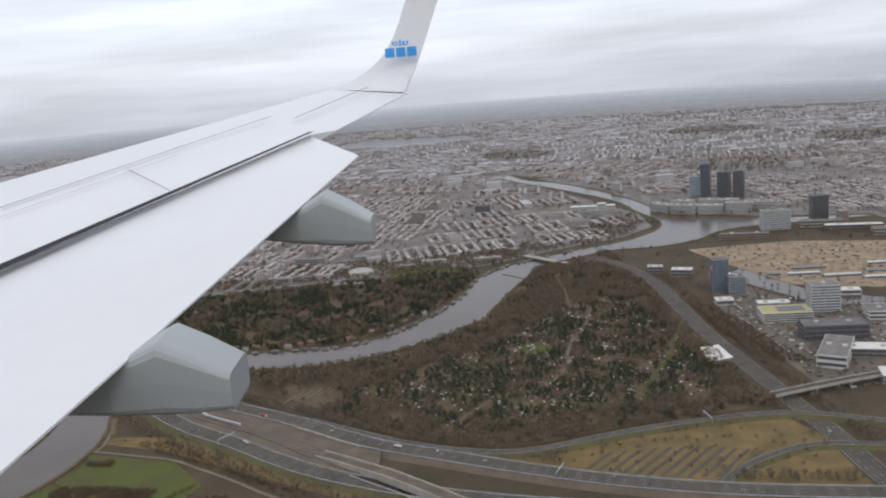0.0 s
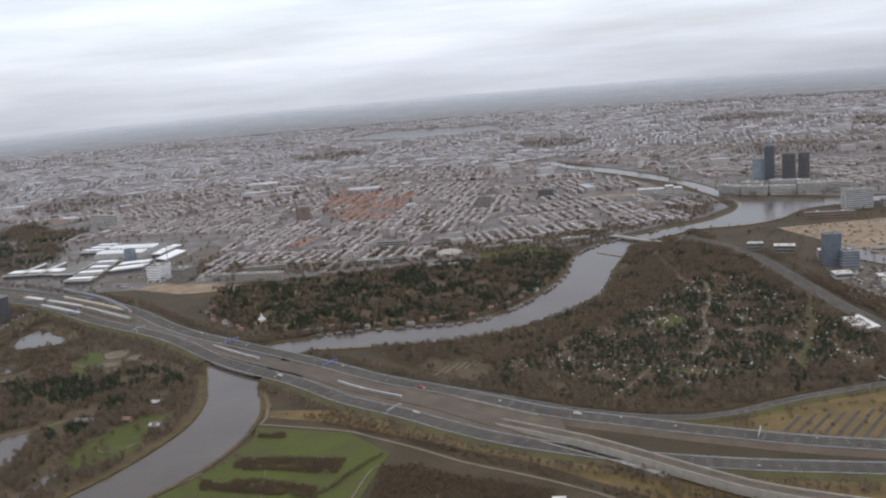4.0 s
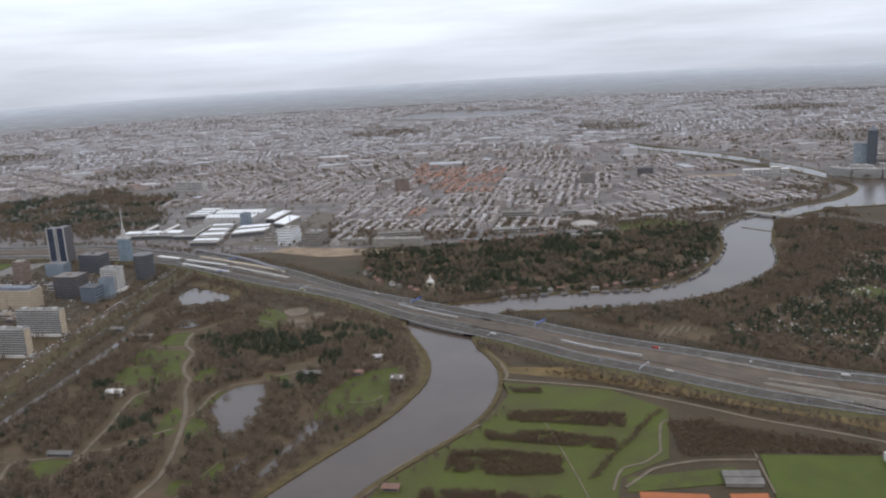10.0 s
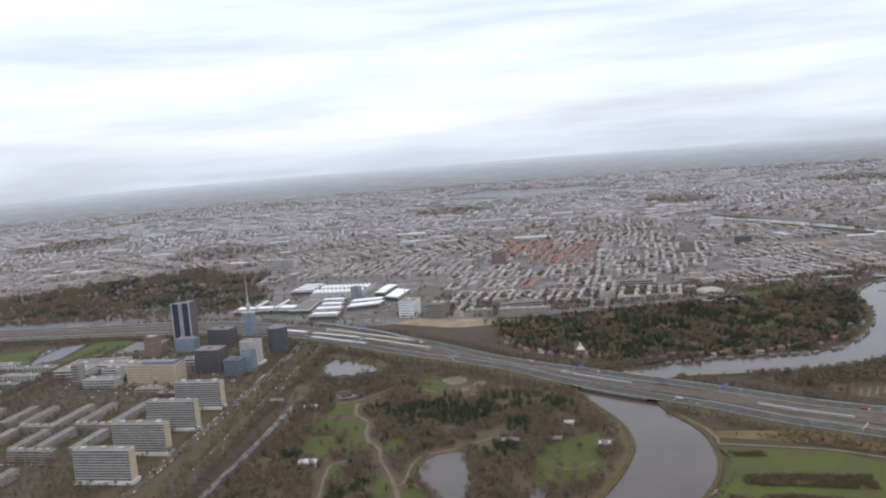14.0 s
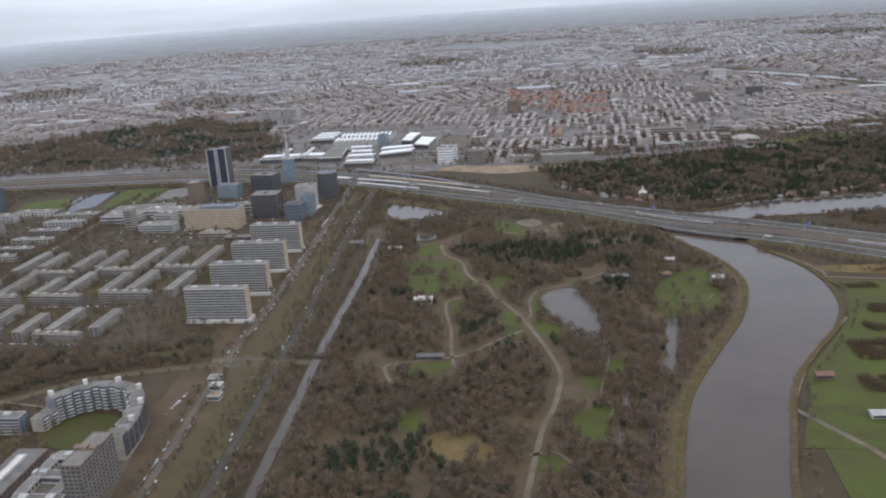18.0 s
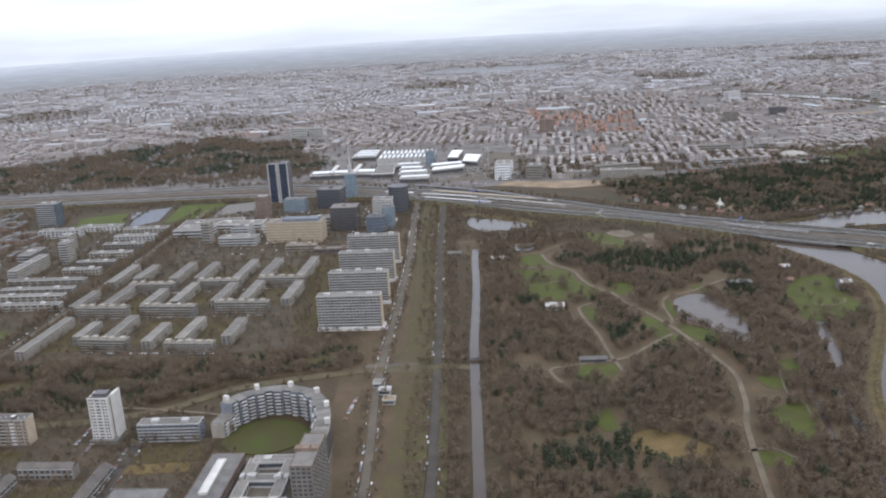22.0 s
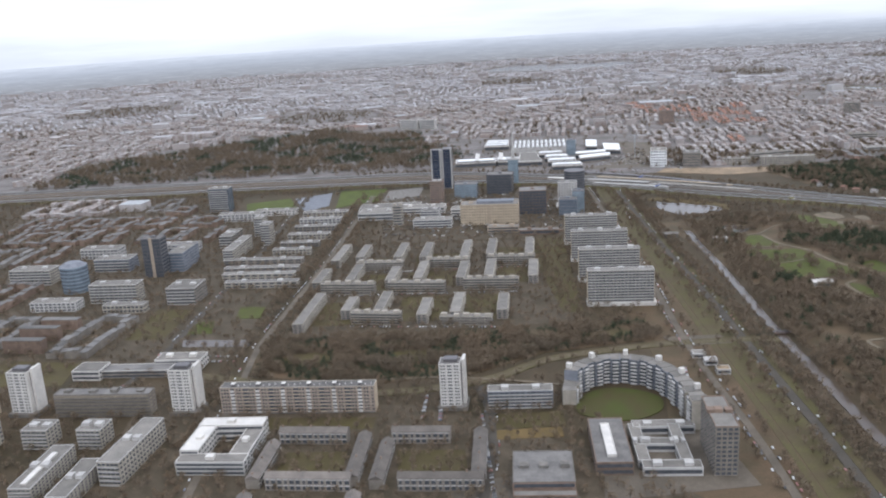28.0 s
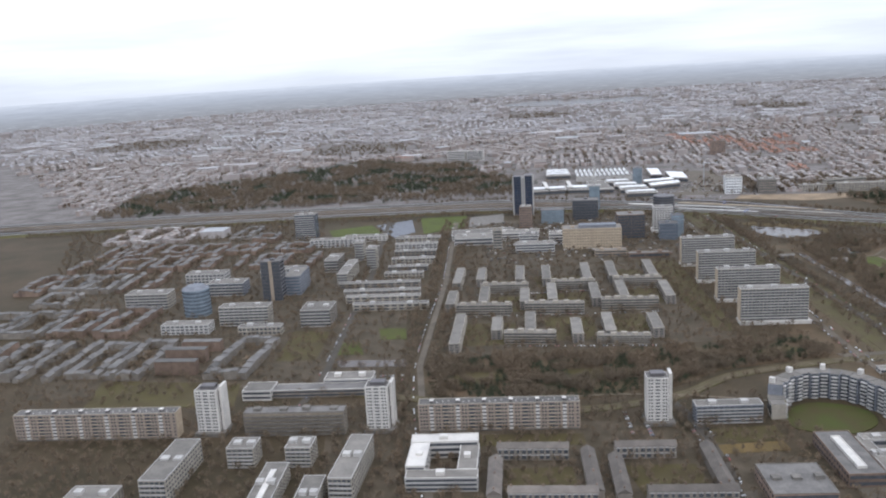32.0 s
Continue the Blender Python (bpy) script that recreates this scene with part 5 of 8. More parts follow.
def slab(a, b, height, label, units=6, floors=7):
    """A long beige slab: columns of white stair balconies and of dark loggias among rows of small windows."""
    t = block("slab_flat", label, "flat block", a, b, 9, height, 0, 0, M_PANEL, huts=0, roof=M_ROOF, trim=M_SLAB, end=M_TAN, group=BEHIND)
    length = math.hypot(b[0] - a[0], b[1] - a[1]) - 1.0
    unit, step = length / units, (height - 1.2) / floors
    for k in range(floors):
        z = 0.9 + step * k
        row, sill = Shape(), Shape()
        for u in range(units):
            x0 = -length / 2 + unit * u
            for f in (0.06, 0.17, 0.28, 0.66, 0.77, 0.95):
                row.box(x0 + unit * f - 0.55, -0.06, z + 0.36 * step, x0 + unit * f + 0.55, 0.02, z + 0.84 * step)
                sill.box(x0 + unit * f - 0.62, -0.14, z + 0.26 * step, x0 + unit * f + 0.62, 0.02, z + 0.35 * step)
            x = x0 + unit * 0.47
            part("stair_balcony", Shape().box(x - 1.15, -0.7, z + 0.02 * step, x + 1.15, 0.02, z + 0.5 * step), M_WHITE, t, "white balcony parapet")
            part("stair_window", Shape().box(x - 1.15, -0.07, z + 0.52 * step, x + 1.15, 0.02, z + 0.98 * step), M_GLASS, t)
        for u in range(units - 1):
            x = -length / 2 + unit * (u + 0.995)
            part("loggia", Shape().box(x - 1.75, -0.09, z + 0.3 * step, x + 1.75, 0.02, z + 0.92 * step), M_GLASS, t)
            part("loggia_rail", Shape().box(x - 1.75, -0.35, z + 0.08 * step, x + 1.75, 0.02, z + 0.28 * step), M_TAN, t)
        part("window_band", row, M_GLASS, t)
        part("sill_band", sill, M_SLAB, t)
    part("plinth", Shape().box(-length / 2, -0.5, 0, length / 2, 0.02, 0.8), M_CONC_D, t)
    for u in range(units):
        x = -length / 2 + unit * (u + 0.47)
        hut = part("stair_head", Shape().box(x - 1.0, 1.6, height + 0.1, x + 1.0, 4.2, height + 1.7), M_DARK, t)
        part("rim", Shape().box(x - 1.15, 1.45, height + 1.7, x + 1.15, 4.35, height + 1.95), M_WHITE, hut)
        for q in range(3):
            x1 = x + unit * (0.2 + 0.22 * q)
            if x1 < length / 2 - 1:
                part("vent", Shape().box(x1 - 0.3, 2.2 + q, height + 0.1, x1 + 0.3, 2.9 + q, height + 0.9), M_LIGHT, t)


slab((-1085, 554), (-994, 537), 16.5, "beige slab of flats with white stair balconies and dark loggias")
slab((-1326, 597), (-1227, 578), 16, "beige slab of flats with tan end walls")
block("school_building", "low white school building on a lawn", "school", (-1190, 630), (-1112, 616), 12, 5, 2, 22, M_BRICK_G, "band", roof=M_ROOF, huts=0, trim=M_WHITE)
block("school_building", "white two-storey school wing", "school", (-1142, 634), (-1110, 628), 14, 7, 2, 10, M_WHITE, "band", roof=M_ROOF_L, huts=2, trim=M_WHITE)
block("school_building", "white school wing at the lawn's edge", "school", (-1195, 628), (-1176, 624), 16, 6.5, 2, 6, M_WHITE, "band", roof=M_ROOF_L, huts=0, trim=M_WHITE)
block("low_flat", "grey-blue low block of flats with stair towers", "flat block", (-929, 528), (-892, 522), 9, 10.5, 5, 12, M_TEAL, "gallery", huts=2, trim=M_LIGHT)
block("office_tower", "tall brown tower with ribbed sides", "tower block", (-833, 432), (-822, 430), 34, 26, 11, 4, M_BRICK_G, "holes", roof=M_ROOF_L, huts=3, trim=M_BRICK)
block("sports_hall", "low hall with a white skylight strip", "hall", (-888, 443), (-870, 440), 48, 7, 2, 6, M_BRICK, "band", roof=M_ROOF, huts=0)
block("skylight", "long white roof skylight", "skylight", (-881, 447.5), (-876.5, 446.8), 34, 8.2, 0, 0, M_WHITE, huts=0, roof=M_WHITE)
for a, b, d, hh in (((-866, 438), (-838, 433), 8, 4.5), ((-862, 462), (-838, 457), 7, 4.5), ((-858, 480), (-826, 475), 8, 4.5), ((-866, 446), (-860, 445), 40, 4.2), ((-846, 442), (-840, 441), 38, 5.0)):
    block("office_wing", "low grey office wing round small courtyards", "office", a, b, d, hh, 1, 8, M_LIGHT, "band", roof=M_ROOF_L, huts=2, group="low office wings")
block("school_building", "dark-roofed school with a red brick front", "school", (-931, 432), (-902, 427), 30, 7.5, 2, 9, M_BRICK, "band", roof=M_ROOF, huts=3, trim=M_CONC_D)
block("school_building", "brick-fronted low school wing", "school", (-932, 425), (-903, 420), 5, 4.5, 1, 8, M_BRICK, "holes", roof=M_ROOF_L, huts=0)
U = "white perimeter office"
for a, b, d, hh, m in (((-1098, 484), (-1062, 477), 9, 7.5, M_LIGHT), ((-1092, 520), (-1056, 514), 10, 9.5, M_WHITE), ((-1097, 493), (-1087, 491), 28, 9.5, M_WHITE), ((-1071, 488), (-1061, 486), 29, 7.5, M_LIGHT)):
    block("office_wing", "white office wing round a courtyard", "office", a, b, d, hh, 3, 8, m, "band", roof=M_WHITE if m is M_WHITE else M_ROOF_L, huts=1, trim=M_WHITE, group=U)


def crescent():
    """The curved block of flats: bays side by side round the oval lawn."""
    t = thing("curved_flats", "curved grey-blue block of flats round an oval lawn", "flat block")
    path = even([(-886, 524), (-881, 539), (-870, 550), (-855, 556), (-840, 554), (-827, 546), (-819, 533), (-815.5, 516), (-815, 498), (-817, 478)], 7.4)
    pts = offsets(path)
    for k in range(len(pts) - 1):
        (x0, y0, nx0, ny0), (x1, y1, nx1, ny1) = pts[k], pts[k + 1]
        d = 9.4 if k % 2 else 7.9
        quad = [(x0, y0), (x1, y1), (x1 - nx1 * d, y1 - ny1 * d), (x0 - nx0 * d, y0 - ny0 * d)]
        top = 15.5 if 1 < k < len(pts) - 2 else (9.0 if k <= 1 else 17.0)
        wing = part("bay", Shape().prism(quad[::-1], 0, top), M_TEAL if 1 < k < len(pts) - 5 else M_SLAB, t)
        part("roof", Shape().prism([(0.94 * x + 0.06 * sum(q[0] for q in quad) / 4, 0.94 * y + 0.06 * sum(q[1] for q in quad) / 4) for x, y in quad][::-1], top, top + 0.25), M_ROOF_L, wing)
        ang = math.atan2(quad[2][1] - quad[3][1], quad[2][0] - quad[3][0])
        w = math.hypot(quad[2][0] - quad[3][0], quad[2][1] - quad[3][1])
        mx, my = (quad[2][0] + quad[3][0]) / 2, (quad[2][1] + quad[3][1]) / 2
        ox, oy = (x0 + x1) / 2, (y0 + y1) / 2
        lx, ly = (mx - ox) / d, (my - oy) / d
        for f in range(int(top / 2.2)):
            z = 0.4 + 2.2 * f
            part("window_band", Shape().bar(mx + lx * 0.05, my + ly * 0.05, ang, w * 0.8, 0.3, z + 0.7, z + 1.7), M_GLASS, wing)
            part("balcony", Shape().bar(mx + lx * 0.7, my + ly * 0.7, ang, w * 0.62, 1.3, z, z + 0.75), M_LIGHT, wing)
        part("window_band", Shape().bar(ox - lx * 0.05, oy - ly * 0.05, ang, w * 0.9, 0.3, 2.0, top - 1.5), M_GLASS, wing)
        if k % 3 == 2:
            part("stair_head", Shape().bar(ox + lx * 1.5, oy + ly * 1.5, ang, 2.6, 3.0, top, top + 3.2), M_WHITE, wing)


crescent()

COURT = "walk-up flats round courtyards"
for a, b, tall in (((-1036, 774), (-991, 762), 9), ((-980, 763), (-933, 750), 9), ((-917, 756), (-872, 745), 9), ((-1006, 835), (-964, 825), 8), ((-943, 828), (-904, 819), 8), ((-887, 822), (-845, 812), 8), ((-1010, 694), (-973, 683), 8.5), ((-944, 676), (-906, 666), 6)):
    block("walk_up_flat", "four-storey grey flats with pale balconies round a green courtyard", "flat block", a, b, 7.5, tall, 4, 15, M_FLAT, "gallery", roof=M_ROOF_L, huts=5, trim=M_SLAB, group=COURT)
for x0, y0, x1, y1 in ((-993, 900, -1003, 856), (-1003, 832, -1012, 783), (-962, 898, -968, 846), (-971, 816, -978, 774), (-935, 892, -944, 840), (-946, 826, -954, 774), (-899, 890, -908, 830), (-910, 816, -918, 766), (-874, 888, -883, 832), (-885, 816, -894, 766),
                       (-849, 804, -858, 755), (-839, 882, -848, 824), (-1022, 908, -1026, 850), (-983, 745, -989, 698), (-1008, 737, -1014, 704), (-924, 726, -932, 680), (-889, 715, -897, 676), (-949, 719, -957, 680), (-1031, 825, -1040, 784), (-1042, 755, -1049, 681)):
    wing = block("walk_up_flat", "four-storey grey flats, end wall to the street", "flat block", (x1 - 3.9, y1 + 0.8), (x1 + 3.9, y1 - 0.8), math.hypot(x1 - x0, y1 - y0), 7.6, 4, 2, M_FLAT, "holes", roof=M_ROOF_L, huts=0, trim=M_SLAB, group=COURT)
    deck = Shape()
    for k in range(4):
        deck.box(3.9, 1.0, 0.5 + 1.8 * k, 4.5, math.hypot(x1 - x0, y1 - y0) - 1.0, 1.2 + 1.8 * k)
    part("gallery", deck, M_SLAB, wing, "pale concrete access galleries")


def terrace(a, b, deep, height, label, group, tile=None, wall=None):
    """A row of houses under one pitched roof, with chimneys and windows."""
    length, ang = math.hypot(b[0] - a[0], b[1] - a[1]), math.atan2(b[1] - a[1], b[0] - a[0])
    t = thing("terrace", label, "terrace", (a[0] + b[0]) / 2, (a[1] + b[1]) / 2, 0, ang, group)
    part("wall", Shape().box(-length / 2, 0, 0, length / 2, deep, height), wall or M_BRICK, t)
    part("roof", Shape().gable(0, deep / 2, 0, length, deep, height, height + 2.2), tile or M_TILE_D, t)
    n = max(2, int(length / 3))
    for k in range(2):
        row, sill = Shape(), Shape()
        for q in range(n):
            x = -length / 2 + length * (q + 0.5) / n
            w = 1.05 if q % 3 else 0.6
            row.box(x - w, -0.06, height * (0.14 + 0.45 * k), x + w, 0.02, height * (0.4 + 0.45 * k))
            sill.box(x - 1.3, -0.16, height * (0.42 + 0.45 * k), x + 1.3, 0.02, height * (0.5 + 0.45 * k))
        part("window_band", row, M_GLASS, t)
        part("panel_band", sill, M_LIGHT, t)
    for q in range(0, n, 5):
        x = -length / 2 + length * (q + 0.5) / n
        part("chimney", Shape().box(x - 0.35, deep / 2 - 0.4, height + 1.5, x + 0.35, deep / 2 + 0.4, height + 3.1), M_BRICK, t)


ROWS_A = "terraces round green yards"
for a, b, tile in (((-1047, 508), (-1010, 500), None), ((-1050, 460), (-1008, 451), M_TILE), ((-986, 496), (-955, 490), None), ((-985, 447), (-944, 439), None)):
    terrace(a, b, 7, 7, "grey terrace of houses round a green yard", ROWS_A, M_TILE_D, M_FLAT)
for x, y0, y1 in ((-1053, 462, 500), (-1004, 455, 500), (-992, 450, 490), (-942, 446, 492), (-1062, 400, 448), (-1010, 395, 440)):
    terrace((x, y0), (x + 7.5, y1), 7, 5.5, "grey terrace running away from the street", ROWS_A, M_TILE_D, M_BRICK_G)
OBL = "stepped flats by the towers"
for a, b, deep, hh in (((-1231, 500), (-1217, 497), 48, 13), ((-1192, 532), (-1177, 529), 14, 11), ((-1160, 526), (-1146, 523), 14, 11), ((-1136, 482), (-1124, 479), 50, 13), ((-1176, 470), (-1164, 468), 45, 9), ((-1270, 500), (-1245, 495), 16, 6),
                       ((-1155, 460), (-1144, 458), 38, 8)):
    t = block("stepped_flat", "pale slab of flats seen end on", "flat block", a, b, deep, hh, 5, 5, M_SLAB, "gallery", roof=M_ROOF_L, huts=2, trim=M_LIGHT, group=OBL)
part("roof_light", Shape().box(-1.5, 4, 9.1, 1.5, 36, 9.9), M_WHITE, [o for o in scene.objects if o.name.startswith("stepped_flat") and not o.parent][4], "white roof light")

# towers and offices by the railway
ZU = "office towers by the railway"


def glass_tower(a, b, deep, height, label, glass, frame_mat, stripe=None):
    t = block("office_tower", label, "office tower", a, b, deep, height, max(4, int(height / 3.2)), 8, frame_mat, "glass", huts=1, roof=M_ROOF, window=glass, trim=frame_mat, group=ZU, sides=False)
    h = math.hypot(b[0] - a[0], b[1] - a[1]) / 2
    for s in (-1, 1):
        side = Shape()
        for k in range(max(4, int(height / 3.2))):
            z = height * k / max(4, int(height / 3.2))
            side.box(min(s * h, s * (h + 0.1)), 0.5, z + 0.4, max(s * h, s * (h + 0.1)), deep - 0.5, z + 2.6)
        part("side_window_band", side, glass, t)
    if stripe:
        part("stripe", Shape().box(-h * 0.16, -0.6, 0, h * 0.16, 0.1, height + 1.0), stripe, t, "pale vertical band")
    return t


twin = thing("office_tower", "tall dark twin-slab office tower with pale edges", "office tower", -893, 1196, 0, -0.2, ZU)
for x0, x1, deep, tall in ((-13, -1.6, 14, 52), (1.6, 13, 20, 53)):
    body = part("slab", Shape().box(x0, 0, 0, x1, deep, tall), M_DARK, twin)
    for k in range(15):
        part("window_band", Shape().box(x0 + 1.2, -0.12, 2 + 3.35 * k, x1 - 1.2, 0.02, 4.6 + 3.35 * k), M_GLASS_N, body)
    for x in (x0, x1):
        part("edge_fin", Shape().box(x - 0.7, -0.5, 0, x + 0.7, 0.4, tall + 1.2), M_LIGHT, body, "pale vertical edge fin")
part("core", Shape().box(-1.5, 3, 0, 1.5, 14, 50), M_LIGHT, twin)
t = block("office_block", "tan office block with a grid of windows", "office", (-893, 983), (-832, 969), 22, 22, 7, 22, M_TAN, "holes", roof=M_ROOF_L, huts=3, window=M_TAN_D, trim=M_BEIGE, group=ZU)
part("pilaster", Shape().box(-1, -0.5, 0, 1, 0.1, 22.5), M_BEIGE, t)
part("top_storey", Shape().box(-14, 6, 22.1, 26, 18, 25), M_TEAL, t, "glazed top storey")
glass_tower((-842, 1138), (-812, 1128), 22, 25, "dark glass office block by the railway", M_GLASS, M_DARK)
glass_tower((-823, 1012), (-793, 1006), 24, 27, "brown glass office block", M_GLASS, M_BRICK)
t = glass_tower((-806, 1188), (-793, 1185), 12, 33, "pale glass tower with a tall antenna", M_GLASS_L, M_GLASS_L)
part("antenna", Shape().box(-2.2, 3.8, 35, 2.2, 8.2, 46).tube(0, 6, 46, 58, 1.4, 0.9).tube(0, 6, 58, 78, 0.8, 0.35), M_LIGHT, t, "tall pale stepped mast")
part("platform", Shape().box(-9, 1, 33.2, 9, 11, 35), M_LIGHT, t)
t = block("residential_tower", "white tower with rows of small windows", "tower block", (-774, 1032), (-753, 1027), 16, 29, 11, 7, M_WHITE, "holes", roof=M_ROOF, huts=1, group=ZU)
part("podium", Shape().box(-13, -3, 0, 14, 19, 2.5), M_WHITE, t)
cyl = thing("round_tower", "dark rounded glass office tower", "office tower", -740, 1092, 0, 0, ZU)
part("body", Shape().tube(0, 0, 0, 32, 12.5, n=24), M_DARK, cyl)
for k in range(10):
    part("window_band", Shape().tube(0, 0, 1 + 3.1 * k, 3.0 + 3.1 * k, 12.6, n=24, cap=False), M_GLASS, cyl)
glass_tower((-783, 988), (-764, 983), 16, 19, "pale blue glass office by the flats", M_GLASS_B, M_TEAL)
glass_tower((-765, 1000), (-752, 997), 12, 25, "pale blue glass tower", M_GLASS_L, M_TEAL)
block("office_tower", "brown brick office tower", "office tower", (-916, 1108), (-902, 1104), 16, 27, 9, 5, M_BRICK, "holes", group=ZU)
glass_tower((-884, 1130), (-857, 1123), 16, 17, "grey-blue glass office block by the railway", M_GLASS_L, M_TEAL)
for a, b, d, hh, m, label in (((-1005, 1042), (-962, 1033), 30, 8, M_LIGHT, "low grey college building"), ((-960, 1060), (-905, 1048), 22, 7, M_WHITE, "low white college building"), ((-945, 984), (-904, 975), 16, 9, M_LIGHT, "low white office by the college"),
                              ((-900, 1020), (-855, 1010), 18, 10, M_WHITE, "white office with a stepped roof"), ((-935, 1015), (-915, 1010), 20, 12, M_LIGHT, "grey office wing by the college"), ((-966, 1005), (-956, 1003), 12, 22, M_SLAB, "grey residential tower by the college"),
                              ((-850, 1055), (-800, 1044), 14, 8, M_LIGHT, "low grey office by the towers"), ((-870, 940), (-838, 933), 10, 6, M_BEIGE, "low beige hall by the offices"), ((-1004, 1068), (-932, 1060), 36, 6, M_WHITE, "long low white sports hall"),
                              ((-840, 920), (-800, 912), 10, 5, M_BRICK, "low brick school near the flats")):
    block("office_block", label, "office", a, b, d, hh, max(1, int(hh / 3)), 10, m, "band", roof=M_ROOF_L if hh < 11 else M_ROOF, huts=2, trim=m, group="offices round the college")
t = glass_tower((-1204, 872), (-1186, 868), 14, 37, "dark tower with a pale vertical stripe", M_GLASS, M_DARK, M_BEIGE)
block("office_block", "grey glass office block beside a dark tower", "office", (-1186, 885), (-1170, 882), 40, 18, 6, 5, M_TEAL, "band", huts=1, window=M_GLASS_B)
t = thing("round_office", "rounded blue glass office in the west", "office", -1259, 846, 0)
part("body", Shape().tube(0, 0, 0, 24, 12, n=20), M_GLASS_L, t)
part("crown", Shape().tube(0, 0, 24, 27, 12, 7, n=20), M_TEAL, t)
for k in range(7):
    part("window_band", Shape().tube(0, 0, 1 + 3.3 * k, 3.0 + 3.3 * k, 12.1, n=20, cap=False), M_GLASS_B, t)
WEST = "blocks in the western quarter"
for a, b, d, hh, m in (((-1234, 802), (-1192, 794), 14, 16, M_SLAB), ((-1215, 770), (-1180, 763), 10, 7, M_SLAB), ((-1280, 790), (-1240, 782), 14, 8, M_LIGHT), ((-1165, 780), (-1140, 775), 26, 14, M_BRICK_G), ((-1136, 900), (-1126, 898), 60, 13, M_SLAB),
                       ((-1150, 965), (-1136, 962), 34, 12, M_BRICK_G), ((-1106, 962), (-1096, 960), 16, 22, M_SLAB), ((-1118, 1005), (-1108, 1003), 18, 20, M_SLAB), ((-1215, 960), (-1170, 951), 14, 9, M_LIGHT), ((-1260, 905), (-1225, 898), 20, 12, M_TEAL),
                       ((-1170, 1090), (-1120, 1080), 14, 9, M_LIGHT), ((-1190, 1150), (-1165, 1145), 18, 30, M_GLASS_B), ((-1130, 1110), (-1080, 1100), 14, 6, M_WHITE), ((-1290, 960), (-1250, 952), 18, 10, M_LIGHT), ((-1330, 880), (-1290, 872), 18, 14, M_SLAB),
                       ((-1128, 838), (-1062, 825), 8, 6, M_SLAB), ((-1130, 862), (-1060, 849), 8, 5, M_BRICK_G), ((-1122, 812), (-1057, 799), 8, 6, M_SLAB), ((-1135, 892), (-1058, 877), 8, 5, M_BRICK_G), ((-1090, 915), (-1052, 908), 8, 6, M_SLAB),
                       ((-1085, 945), (-1045, 937), 8, 5, M_BRICK_G), ((-1080, 975), (-1035, 966), 9, 6, M_SLAB), ((-1075, 1010), (-1030, 1001), 9, 6, M_BRICK_G), ((-1072, 1045), (-1025, 1036), 12, 6, M_LIGHT), ((-1070, 1080), (-1018, 1070), 12, 6, M_SLAB)):
    block("apartment_block", "grey apartment block among bare trees", "flat block", a, b, d, hh, max(2, int(hh / 2.6)), 10, m, "gallery" if hh > 10 else "holes", roof=M_ROOF_L, huts=2, trim=M_LIGHT, group=WEST)

# exhibition halls
EX = "exhibition halls with white roofs"


def hall(poly, tall, label, roof, strips=0):
    """A flat-roofed hall on a four-sided plan, with raised white roof strips across it."""
    t = thing("exhibition_hall", label, "hall", group=EX)
    part("wall", Shape().prism(poly, 0, tall - 1.2), M_BRICK_G, t)
    cx, cy = sum(p[0] for p in poly) / 4, sum(p[1] for p in poly) / 4
    part("fascia", Shape().prism([(cx + 1.02 * (x - cx), cy + 1.02 * (y - cy)) for x, y in poly], tall - 1.2, tall), M_WHITE, t)
    part("roof", Shape().prism([(cx + 0.96 * (x - cx), cy + 0.96 * (y - cy)) for x, y in poly], tall, tall + 0.2), roof, t)
    (ax, ay), (bx, by), (ex, ey), (dx, dy) = poly
    for k in range(strips):
        u, w = (k + 0.28) / strips, (k + 0.72) / strips
        quad = [(ax + (dx - ax) * u, ay + (dy - ay) * u), (bx + (ex - bx) * u, by + (ey - by) * u), (bx + (ex - bx) * w, by + (ey - by) * w), (ax + (dx - ax) * w, ay + (dy - ay) * w)]
        part("roof_strip", Shape().prism([(cx + 0.93 * (x - cx), cy + 0.93 * (y - cy)) for x, y in quad], tall + 0.2, tall + 1.3), M_HALL, t, "raised white roof light strip")
    part("window_band", Shape().ribbon([poly[0], poly[1]], 0.1, -0.15, 2.0, tall - 2.6), M_GLASS, t)
    return t


